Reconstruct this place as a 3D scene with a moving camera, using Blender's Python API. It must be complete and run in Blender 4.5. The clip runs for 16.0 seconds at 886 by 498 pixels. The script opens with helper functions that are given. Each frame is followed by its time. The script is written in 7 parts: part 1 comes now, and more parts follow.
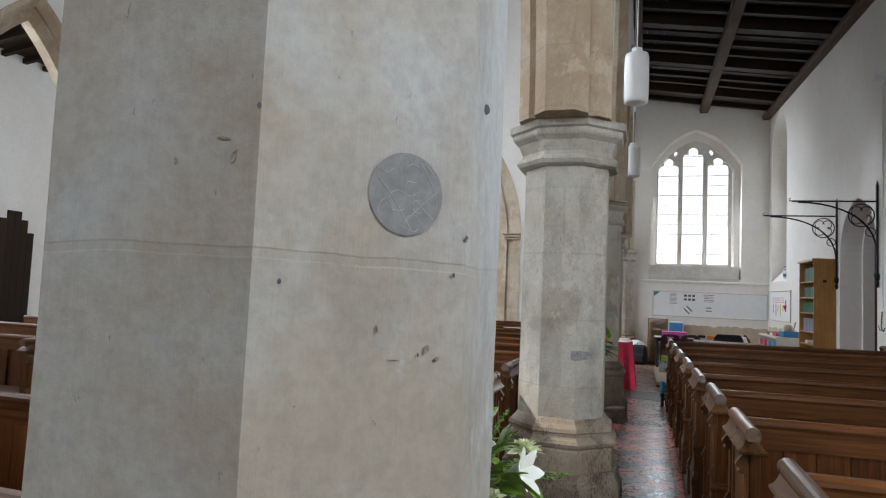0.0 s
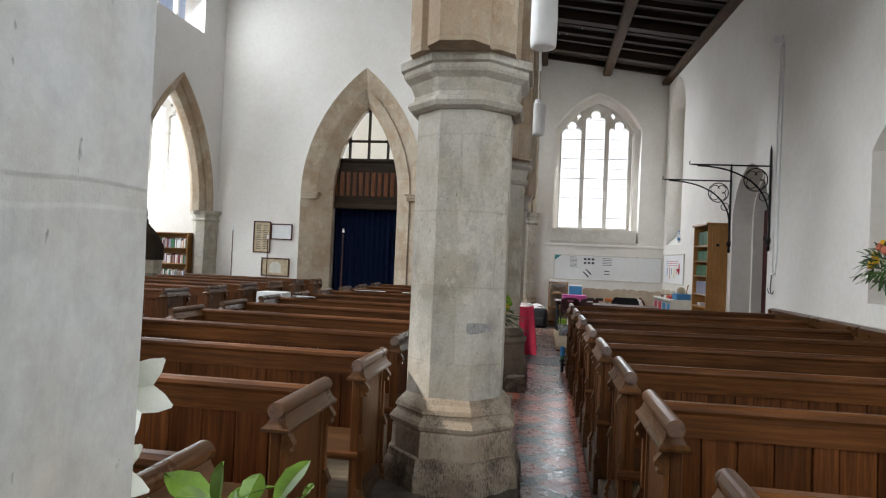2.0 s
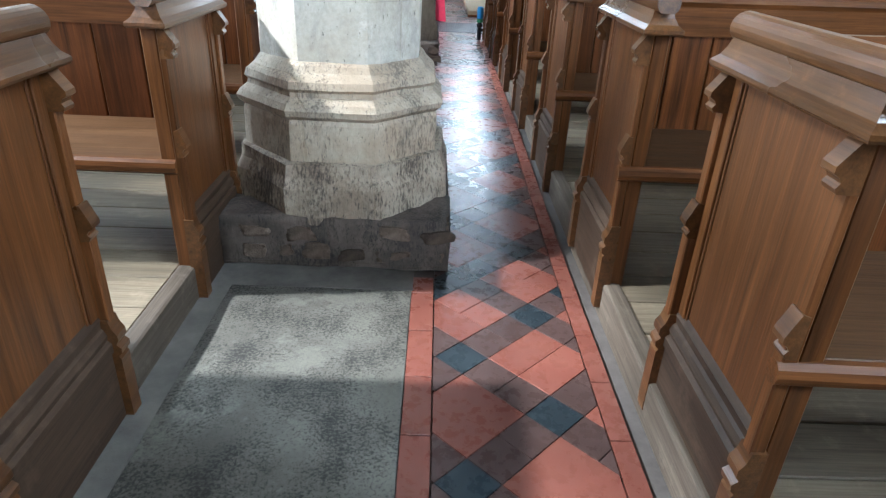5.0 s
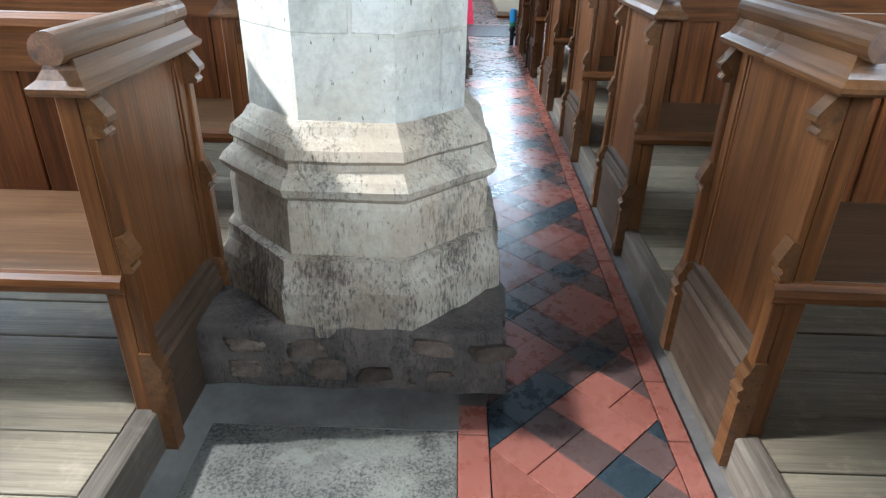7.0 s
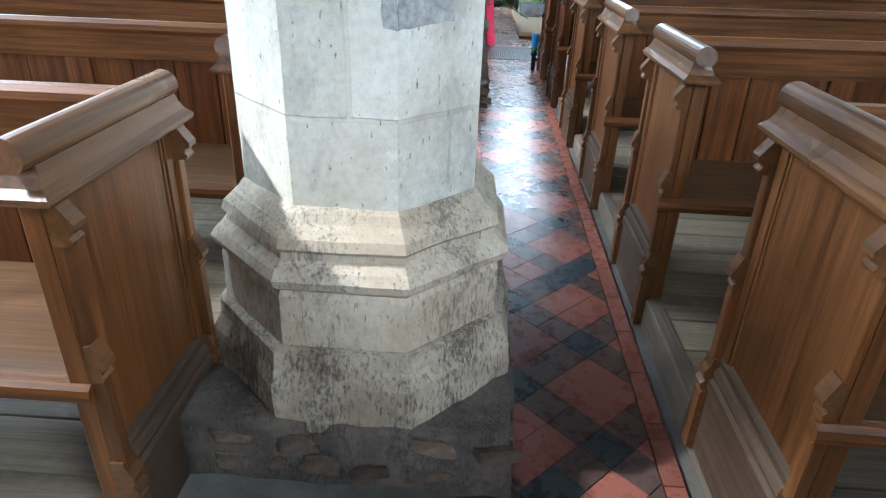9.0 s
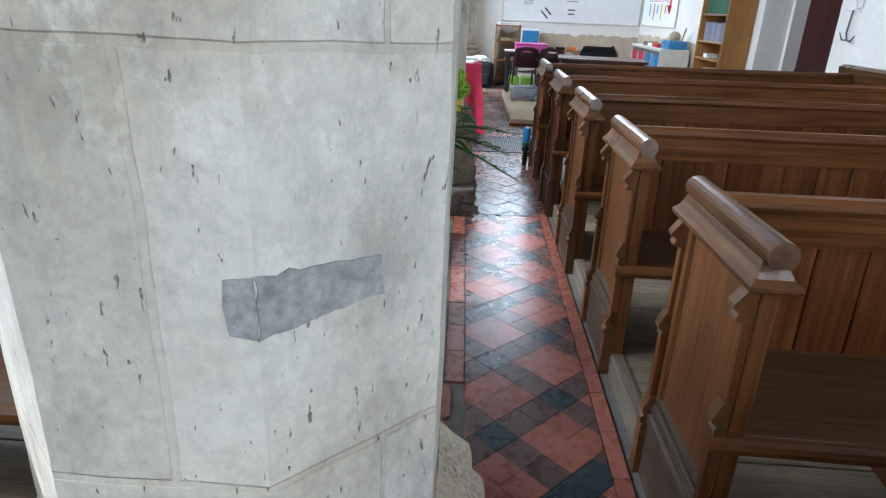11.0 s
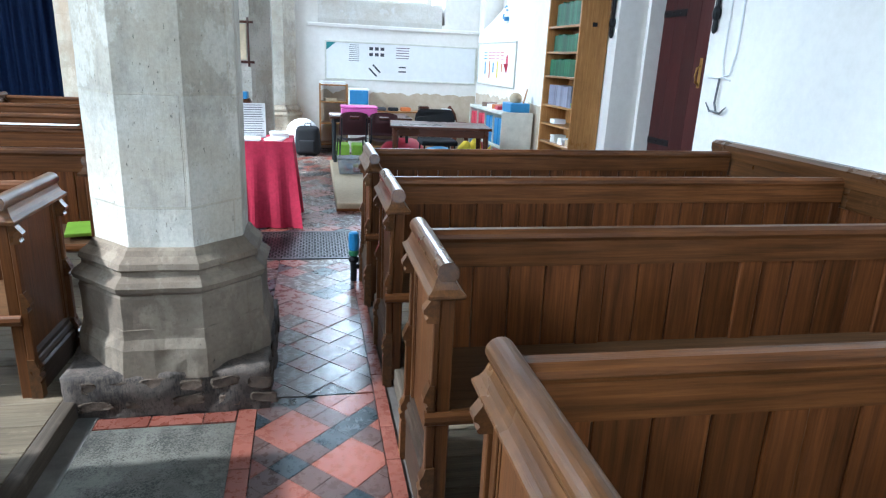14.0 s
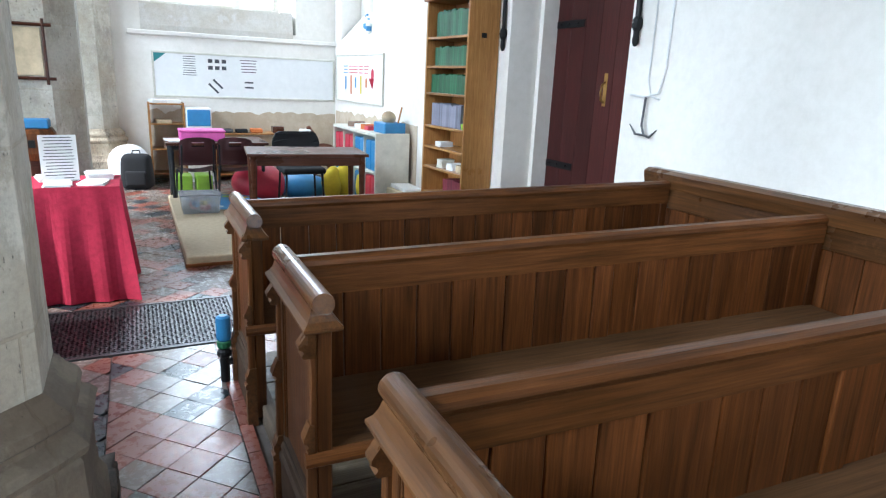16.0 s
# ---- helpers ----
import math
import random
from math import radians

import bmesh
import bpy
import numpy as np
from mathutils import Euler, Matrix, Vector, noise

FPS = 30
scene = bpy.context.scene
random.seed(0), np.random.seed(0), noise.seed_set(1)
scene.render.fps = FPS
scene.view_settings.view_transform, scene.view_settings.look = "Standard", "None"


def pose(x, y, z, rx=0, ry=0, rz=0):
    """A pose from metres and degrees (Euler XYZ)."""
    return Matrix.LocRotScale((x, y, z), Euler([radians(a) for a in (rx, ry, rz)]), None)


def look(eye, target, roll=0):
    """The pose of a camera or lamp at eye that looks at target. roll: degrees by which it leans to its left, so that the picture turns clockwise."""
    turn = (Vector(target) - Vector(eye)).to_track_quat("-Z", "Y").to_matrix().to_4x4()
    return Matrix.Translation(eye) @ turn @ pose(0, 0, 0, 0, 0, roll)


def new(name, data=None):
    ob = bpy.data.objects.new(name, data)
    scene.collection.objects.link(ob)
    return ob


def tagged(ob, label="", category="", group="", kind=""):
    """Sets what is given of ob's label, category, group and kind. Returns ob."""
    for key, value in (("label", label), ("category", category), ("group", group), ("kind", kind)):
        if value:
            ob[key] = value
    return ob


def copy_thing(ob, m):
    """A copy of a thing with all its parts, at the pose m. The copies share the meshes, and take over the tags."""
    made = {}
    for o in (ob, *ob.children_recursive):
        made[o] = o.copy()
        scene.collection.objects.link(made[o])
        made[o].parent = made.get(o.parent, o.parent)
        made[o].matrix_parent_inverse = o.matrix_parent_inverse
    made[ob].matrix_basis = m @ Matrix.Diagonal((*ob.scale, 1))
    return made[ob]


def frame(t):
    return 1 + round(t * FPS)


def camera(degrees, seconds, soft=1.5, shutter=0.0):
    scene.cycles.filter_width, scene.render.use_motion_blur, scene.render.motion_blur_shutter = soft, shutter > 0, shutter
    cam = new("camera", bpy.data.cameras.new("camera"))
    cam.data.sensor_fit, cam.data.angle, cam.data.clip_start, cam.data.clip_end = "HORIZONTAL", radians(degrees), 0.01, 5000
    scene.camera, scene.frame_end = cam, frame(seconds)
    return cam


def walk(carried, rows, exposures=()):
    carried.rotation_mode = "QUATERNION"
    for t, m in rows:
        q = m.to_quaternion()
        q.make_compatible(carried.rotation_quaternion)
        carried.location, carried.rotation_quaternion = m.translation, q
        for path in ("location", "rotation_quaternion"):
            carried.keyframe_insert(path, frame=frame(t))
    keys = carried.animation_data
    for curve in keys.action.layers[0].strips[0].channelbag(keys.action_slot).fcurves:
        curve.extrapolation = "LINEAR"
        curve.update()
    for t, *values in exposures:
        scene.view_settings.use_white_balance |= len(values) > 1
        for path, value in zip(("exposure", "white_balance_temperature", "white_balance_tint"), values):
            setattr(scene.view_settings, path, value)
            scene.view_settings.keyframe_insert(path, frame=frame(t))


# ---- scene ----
import mathutils

cam = camera(70.3, 16.0, soft=1.2)
PATH = [
    (0, (0.153, 0.179, 1.457), (-0.455, 2.079, 1.591), 2.5),
    (0.5, (0.147, 0.316, 1.455), (-0.424, 2.229, 1.567), 3.1),
    (1, (0.112, 0.464, 1.459), (-0.415, 2.392, 1.543), 2.9),
    (1.5, (0.094, 0.605, 1.465), (-0.352, 2.554, 1.525), 3.0),
    (2, (0.129, 0.816, 1.466), (-0.187, 2.791, 1.497), 2.5),
    (2.5, (0.182, 1.027, 1.436), (-0.026, 3.016, 1.447), 2.3),
    (3, (0.183, 1.294, 1.358), (0.063, 3.29, 1.332), 2.5),
    (3.4, (0.147, 1.537, 1.27), (0.125, 3.518, 0.992), 3.1),
    (3.5, (0.138, 1.592, 1.259), (0.132, 3.552, 0.858), 3.1),
    (4, (0.109, 1.83, 1.141), (0.155, 3.677, 0.374), 2.6),
    (4.2, (0.078, 1.916, 1.131), (0.136, 3.727, 0.285), 3.4),
    (6.3, (-0.102, 2.713, 0.989), (-0.091, 4.487, 0.065), 1.1),
    (6.5, (-0.106, 2.792, 1.009), (-0.095, 4.566, 0.085), 1.1),
    (7, (-0.114, 2.91, 1.095), (-0.139, 4.685, 0.172), 1.3),
    (7.5, (-0.114, 2.929, 1.164), (-0.171, 4.71, 0.255), 1.5),
    (8, (-0.086, 2.912, 1.188), (-0.177, 4.697, 0.292), 1.3),
    (8.2, (-0.081, 2.922, 1.2), (-0.172, 4.708, 0.305), 1.4),
    (10.3, (-0.127, 3.617, 1.246), (-0.193, 5.385, 0.315), 2.9),
    (10.5, (-0.105, 3.678, 1.285), (-0.189, 5.505, 0.475), 2.2),
    (11, (-0.067, 3.858, 1.347), (-0.133, 5.72, 0.621), 2.6),
    (11.5, (-0.015, 4.118, 1.409), (0.002, 5.988, 0.699), 2.5),
    (12, (0.078, 4.41, 1.417), (0.196, 6.286, 0.735), 2.5),
    (12.5, (0.152, 4.659, 1.46), (0.334, 6.543, 0.814), 2.7),
    (13, (0.172, 4.909, 1.459), (0.404, 6.795, 0.834), 3.1),
    (13.5, (0.143, 5.188, 1.483), (0.457, 7.069, 0.882), 3.2),
    (14, (0.184, 5.443, 1.474), (0.582, 7.317, 0.901), 2.7),
    (14.5, (0.187, 5.716, 1.486), (0.704, 7.569, 0.938), 3.0),
    (15, (0.113, 6.0, 1.472), (0.732, 7.826, 0.94), 3.3),
    (15.5, (0.052, 6.256, 1.47), (0.777, 8.047, 0.952), 3.2),
    (16, (0.131, 6.543, 1.488), (0.981, 8.277, 0.971), 2.6),
]
EXPOSURES = [(0.0, -0.58, 6250, 14), (1.5, -0.58, 6350, 14), (2.5, -0.42, 6650, 14), (3.5, -0.10, 6200, 11), (4.0, 0.76, 5750, 8), (4.2, 0.84, 5650, 8), (6.5, 0.90, 5350, 6), (8.2, 0.90, 5350, 6),
             (10.5, 0.42, 5550, 9), (11.5, 0.36, 5700, 11), (12.5, 0.76, 5300, 7), (14.0, 0.80, 5250, 6), (16.0, 0.80, 5650, 8)]
walk(cam, [(t, look(eye, target, roll)) for t, eye, target, roll in PATH], EXPOSURES)

# ---- light ----
SUN_ELEVATION, SUN_FROM = 43.0, 186.6      # degrees; the sun stands beyond the far aisle
world = bpy.data.worlds.new("sky")
scene.world = world
world.use_nodes = True
wn = world.node_tree.nodes
sky = wn.new("ShaderNodeTexSky")
sky.sky_type, sky.sun_disc = "NISHITA", False
sky.sun_elevation, sky.sun_rotation = radians(SUN_ELEVATION), radians(90 - SUN_FROM)
sky.air_density, sky.dust_density, sky.ozone_density = 1.0, 4.0, 1.0
world.node_tree.links.new(sky.outputs["Color"], wn["Background"].inputs["Color"])
wn["Background"].inputs["Strength"].default_value = 0.15

sun = new("sun", bpy.data.lights.new("sun", "SUN"))
sun.data.energy, sun.data.angle, sun.data.color = 5.0, radians(2), (1.0, 0.95, 0.87)
a, e = radians(SUN_FROM), radians(SUN_ELEVATION)
sun.matrix_world = look((math.cos(a) * math.cos(e) * 40, math.sin(a) * math.cos(e) * 40, math.sin(e) * 40), (0, 0, 0))


def window_light(name, eye, target, width, height, watts, colour=(0.86, 0.95, 1.0)):
    """The sky's light in a window's opening."""
    lamp = new(name, bpy.data.lights.new(name, "AREA"))
    lamp.data.shape, lamp.data.size, lamp.data.size_y = "RECTANGLE", width, height
    lamp.data.energy, lamp.data.color = watts, colour
    lamp.matrix_world = look(eye, target)
    return lamp


SKY, EAST_Y = 1.0, -9.0
window_light("window_light_west", (1.25, 16.45, 3.6), (1.25, 10, 2.0), 1.7, 2.6, 125 * SKY)
window_light("window_light_corner", (3.40, 15.25, 3.7), (0, 14.5, 2.5), 0.7, 2.6, 12 * SKY)
window_light("window_light_far_west", (-10.0, 16.45, 3.9), (-9.6, 10, 2.0), 1.5, 2.6, 120 * SKY)
for y in (13.9, 6.5, 2.8):
    window_light("window_light_far_aisle", (-12.45, y, 3.7), (-4, y, 1.0), 1.9, 2.8, 500 * SKY)
for k in range(4):
    window_light("window_light_clerestory", (-8.45, 13.9 - 3.7 * k, 7.6), (0, 13.9 - 3.7 * k, 1.5), 1.6, 1.3, (330 if k else 150) * SKY)
# both east lamps are fill, added in an end wall out of view
window_light("window_light_east_aisle", (1.35, EAST_Y + 0.12, 3.5), (1.0, 6, 1.2), 2.2, 3.2, 230 * SKY)
# fill from an unseen, supposed window, aimed at the first pillar's aisle face
window_light("window_light_south", (3.3, 0.7, 3.4), (-1.0, 0.9, 1.4), 1.7, 2.6, 250 * SKY)
window_light("window_light_east_nave", (-4.3, EAST_Y + 0.12, 4.4), (-3.8, 6, 1.0), 3.0, 4.2, 400 * SKY)
window_light("window_light_tower", (-3.77, 19.85, 4.6), (-4.4, 16, 4.2), 0.9, 1.5, 240 * SKY)

# ---- materials ----


def material(name):
    m = bpy.data.materials.new(name)
    m.use_nodes = True
    nt = m.node_tree
    return m, nt.nodes, nt.links, nt.nodes["Principled BSDF"]


def ramp(n, stops):
    r = n.new("ShaderNodeValToRGB")
    while len(r.color_ramp.elements) < len(stops):
        r.color_ramp.elements.new(0.5)
    for el, (p, c) in zip(r.color_ramp.elements, stops):
        el.position, el.color = p, (*c, 1)
    return r


def noise_tex(n, l, coord, scale, detail=6, rough=0.6, stretch=(1, 1, 1)):
    mp = n.new("ShaderNodeMapping")
    mp.inputs["Scale"].default_value = stretch
    l.new(coord, mp.inputs["Vector"])
    t = n.new("ShaderNodeTexNoise")
    t.inputs["Scale"].default_value, t.inputs["Detail"].default_value, t.inputs["Roughness"].default_value = scale, detail, rough
    l.new(mp.outputs[0], t.inputs["Vector"])
    return t


def mix(n, l, fac, a, b, mode="MIX"):
    x = n.new("ShaderNodeMix")
    x.data_type, x.blend_type = "RGBA", mode
    for sock, v in ((x.inputs[0], fac), (x.inputs[6], a), (x.inputs[7], b)):
        if isinstance(v, (int, float)):
            sock.default_value = v
        elif isinstance(v, tuple):
            sock.default_value = (*v, 1)
        else:
            l.new(v, sock)
    return x.outputs[2]


def maths(n, l, op, a, b=0.0, clamp=False):
    x = n.new("ShaderNodeMath")
    x.operation, x.use_clamp = op, clamp
    for sock, v in zip(x.inputs, (a, b)):
        if isinstance(v, (int, float)):
            sock.default_value = v
        else:
            l.new(v, sock)
    return x.outputs[0]


def bumped(n, l, b, height, strength, distance=0.01):
    x = n.new("ShaderNodeBump")
    x.inputs["Strength"].default_value, x.inputs["Distance"].default_value = strength, distance
    l.new(height, x.inputs["Height"])
    l.new(x.outputs[0], b.inputs["Normal"])


def coords(n, kind="Object"):
    if kind == "World":
        return n.new("ShaderNodeNewGeometry").outputs["Position"]
    return n.new("ShaderNodeTexCoord").outputs[kind]


def plaster(name, base, stain, stain_amount=0.35, patch=0.6):
    m, n, l, b = material(name)
    c = coords(n, "World")
    big = noise_tex(n, l, c, patch, 8, 0.65)
    fine = noise_tex(n, l, c, 14, 8, 0.7)
    r = ramp(n, [(0.42, (0, 0, 0)), (0.72, (stain_amount,) * 3)])
    l.new(big.outputs["Fac"], r.inputs[0])
    col = mix(n, l, r.outputs[0], base, stain)
    r2 = ramp(n, [(0.25, (0.92, 0.915, 0.90)), (0.6, (1, 1, 1))])
    l.new(fine.outputs["Fac"], r2.inputs[0])
    l.new(mix(n, l, 1.0, col, r2.outputs[0], "MULTIPLY"), b.inputs["Base Color"])
    b.inputs["Roughness"].default_value = 0.9
    lumps = noise_tex(n, l, c, 3.0, 10, 0.55)
    bumped(n, l, b, lumps.outputs["Fac"], 0.22, 0.05)
    return m


def limestone(name, base, warm, dark, pits=0.5, brick=(0.62, 0.44), dirt_scale=1.6, dirt=0.5, washed=0.0, grain=0.9, speckle=0.0, run=(1.3, 1.3, 0.8)):
    """Dressed stone under worn limewash: courses, joints, stains, pits and tool marks."""
    m, n, l, b = material(name)
    c = coords(n, "World")
    sep = n.new("ShaderNodeSeparateXYZ")
    l.new(c, sep.inputs[0])
    comb = n.new("ShaderNodeCombineXYZ")
    l.new(maths(n, l, "ADD", sep.outputs[0], sep.outputs[1]), comb.inputs[0])
    l.new(sep.outputs[2], comb.inputs[1])
    warp = noise_tex(n, l, c, 2.5, 3)
    wv = n.new("ShaderNodeVectorMath")
    wv.operation = "MULTIPLY_ADD"
    wv.inputs[1].default_value = (0.03, 0.03, 0.03)
    l.new(warp.outputs["Color"], wv.inputs[0])
    l.new(comb.outputs[0], wv.inputs[2])
    bt = n.new("ShaderNodeTexBrick")
    bt.inputs["Scale"].default_value = 1.0
    bt.inputs["Brick Width"].default_value, bt.inputs["Row Height"].default_value = brick
    bt.inputs["Mortar Size"].default_value, bt.inputs["Mortar Smooth"].default_value = 0.006, 0.4
    bt.inputs["Color1"].default_value, bt.inputs["Color2"].default_value = (0.88, 0.87, 0.85, 1), (1.0, 1.0, 1.0, 1)
    bt.inputs["Mortar"].default_value = (0.90, 0.88, 0.84, 1)
    l.new(wv.outputs[0], bt.inputs["Vector"])
    blotch = noise_tex(n, l, c, dirt_scale, 10, 0.68)
    r = ramp(n, [(0.40, (0, 0, 0)), (0.60, (1, 1, 1))])
    l.new(blotch.outputs["Fac"], r.inputs[0])
    col = mix(n, l, r.outputs[0], base, warm)
    streak = noise_tex(n, l, c, 4.2, 12, 0.78, run)
    r3 = ramp(n, [(0.62 - 0.22 * dirt, (0, 0, 0)), (0.78 - 0.20 * dirt, (dirt,) * 3)])
    l.new(streak.outputs["Fac"], r3.inputs[0])
    col = mix(n, l, r3.outputs[0], col, dark)
    chips = noise_tex(n, l, c, 95, 4, 0.6, (1, 1, 0.34))
    r4 = ramp(n, [(0.72 - 0.07 * pits, (0, 0, 0)), (0.77 - 0.07 * pits, (pits,) * 3)])
    l.new(chips.outputs["Fac"], r4.inputs[0])
    col = mix(n, l, r4.outputs[0], col, (dark[0] * 0.6, dark[1] * 0.6, dark[2] * 0.6))
    if speckle:                       # flaked limewash: black grain in patches, pale grain elsewhere
        sp = noise_tex(n, l, c, 120, 5, 0.72, (1, 1, 0.28))
        area = noise_tex(n, l, c, 5.5, 8, 0.7)
        rs = ramp(n, [(0.40, (0, 0, 0)), (0.62, (1, 1, 1))])
        l.new(maths(n, l, "ADD", maths(n, l, "MULTIPLY", sp.outputs["Fac"], 0.62), maths(n, l, "MULTIPLY", area.outputs["Fac"], 0.46)), rs.inputs[0])
        rs.color_ramp.elements[0].position, rs.color_ramp.elements[1].position = 0.58 - 0.08 * speckle, 0.68 - 0.08 * speckle
        col = mix(n, l, maths(n, l, "MULTIPLY", rs.outputs[0], min(1.0, 0.45 + 0.5 * speckle)), col, (dark[0] * 0.55, dark[1] * 0.55, dark[2] * 0.55))
    pale = noise_tex(n, l, c, 3.3, 7, 0.72, (1, 1, 0.7))
    rp = ramp(n, [(0.56, (0, 0, 0)), (0.60, (0.5, 0.5, 0.5))])
    l.new(pale.outputs["Fac"], rp.inputs[0])
    col = mix(n, l, rp.outputs[0], col, tuple(min(0.8, v * 1.22) for v in base))
    col = mix(n, l, 1.0 - washed, col, bt.outputs["Color"], "MULTIPLY")
    fine = noise_tex(n, l, c, 60, 6, 0.7)
    r5 = ramp(n, [(0.3, (0.82, 0.82, 0.82)), (0.6, (1, 1, 1))])
    l.new(fine.outputs["Fac"], r5.inputs[0])
    l.new(mix(n, l, 1.0, col, r5.outputs[0], "MULTIPLY"), b.inputs["Base Color"])
    b.inputs["Roughness"].default_value = 0.88
    h = maths(n, l, "MULTIPLY", bt.outputs["Fac"], -0.14 * (1 - washed))
    h = maths(n, l, "ADD", h, maths(n, l, "MULTIPLY", r4.outputs[0], -0.9))
    h = maths(n, l, "ADD", h, maths(n, l, "MULTIPLY", blotch.outputs["Fac"], 0.8))
    h = maths(n, l, "ADD", h, maths(n, l, "MULTIPLY", fine.outputs["Fac"], 0.12))
    tool = noise_tex(n, l, c, 5.0, 3, 0.6, (26, 26, 0.7))
    h = maths(n, l, "ADD", h, maths(n, l, "MULTIPLY", tool.outputs["Fac"], 0.10))
    bumped(n, l, b, h, grain, 0.012)
    return m


def wood(name, dark, light, axis, rough=0.42, scale=1.0, vary=0.25, wear=0.0, coat=0.0, spec=0.26):
    """Timber with its grain along an axis of the object; pieces differ in tone."""
    m, n, l, b = material(name)
    c = coords(n)
    rnd = n.new("ShaderNodeObjectInfo").outputs["Random"]
    off = n.new("ShaderNodeVectorMath")
    off.operation = "ADD"
    l.new(c, off.inputs[0])
    sc = n.new("ShaderNodeCombineXYZ")
    for i in range(3):
        l.new(maths(n, l, "MULTIPLY", rnd, 7.0 + 3 * i), sc.inputs[i])
    l.new(sc.outputs[0], off.inputs[1])
    st = [17.0, 17.0, 17.0]
    st["xyz".index(axis)] = 0.7
    g = noise_tex(n, l, off.outputs[0], 2.6 * scale, 8, 0.62, tuple(st))
    st2 = [60.0, 60.0, 60.0]
    st2["xyz".index(axis)] = 2.2
    fine = noise_tex(n, l, off.outputs[0], 3.0 * scale, 4, 0.6, tuple(st2))
    r = ramp(n, [(0.22, dark), (0.52, tuple((a + b_) / 2 for a, b_ in zip(dark, light))), (0.84, light)])
    l.new(g.outputs["Fac"], r.inputs[0])
    r2 = ramp(n, [(0.36, (0.58, 0.53, 0.49)), (0.6, (1, 1, 1))])
    l.new(fine.outputs["Fac"], r2.inputs[0])
    col = mix(n, l, 0.55, r.outputs[0], r2.outputs[0], "MULTIPLY")
    big = noise_tex(n, l, off.outputs[0], 1.7, 5, 0.6)
    r3 = ramp(n, [(0.3, (1 - vary * 1.2,) * 3), (0.7, (1 + vary * 0.6,) * 3)])
    l.new(big.outputs["Fac"], r3.inputs[0])
    col = mix(n, l, 1.0, col, r3.outputs[0], "MULTIPLY")
    tone = n.new("ShaderNodeMapRange")
    tone.inputs["To Min"].default_value, tone.inputs["To Max"].default_value = 1 - vary, 1 + vary * 0.5
    l.new(rnd, tone.inputs[0])
    tc = n.new("ShaderNodeCombineXYZ")
    for i in range(3):
        l.new(tone.outputs[0], tc.inputs[i])
    col = mix(n, l, 1.0, col, tc.outputs[0], "MULTIPLY")
    if wear:
        wn_ = noise_tex(n, l, off.outputs[0], 9, 6, 0.7)
        r4 = ramp(n, [(0.55, (0, 0, 0)), (0.75, (wear,) * 3)])
        l.new(wn_.outputs["Fac"], r4.inputs[0])
        col = mix(n, l, r4.outputs[0], col, tuple(min(1, v * 1.7 + 0.02) for v in light))
    l.new(col, b.inputs["Base Color"])
    rr = ramp(n, [(0.3, (rough - 0.1,) * 3), (0.7, (rough + 0.14,) * 3)])
    l.new(big.outputs["Fac"], rr.inputs[0])
    l.new(rr.outputs[0], b.inputs["Roughness"])
    b.inputs["Specular IOR Level"].default_value = spec
    b.inputs["Coat Weight"].default_value, b.inputs["Coat Roughness"].default_value = coat, 0.35
    bumped(n, l, b, fine.outputs["Fac"], 0.25, 0.003)
    return m


def plain(name, colour, rough=0.6, metal=0.0, vary=0.12, scale=9.0, bump=0.15, rnd=0.0, emit=0.0, spec=0.5):
    m, n, l, b = material(name)
    c = coords(n)
    t = noise_tex(n, l, c, scale, 6, 0.65)
    r = ramp(n, [(0.3, tuple(v * (1 - vary) for v in colour)), (0.7, tuple(min(1, v * (1 + vary)) for v in colour))])
    l.new(t.outputs["Fac"], r.inputs[0])
    col = r.outputs[0]
    if rnd:
        ri = n.new("ShaderNodeObjectInfo").outputs["Random"]
        tone = n.new("ShaderNodeMapRange")
        tone.inputs["To Min"].default_value, tone.inputs["To Max"].default_value = 1 - rnd, 1 + rnd
        l.new(ri, tone.inputs[0])
        tc = n.new("ShaderNodeCombineXYZ")
        for i in range(3):
            l.new(tone.outputs[0], tc.inputs[i])
        col = mix(n, l, 1.0, col, tc.outputs[0], "MULTIPLY")
    l.new(col, b.inputs["Base Color"])
    b.inputs["Roughness"].default_value, b.inputs["Metallic"].default_value = rough, metal
    b.inputs["Specular IOR Level"].default_value = spec
    fine = noise_tex(n, l, c, scale * 8, 4, 0.6)
    bumped(n, l, b, fine.outputs["Fac"], bump, 0.004)
    return m


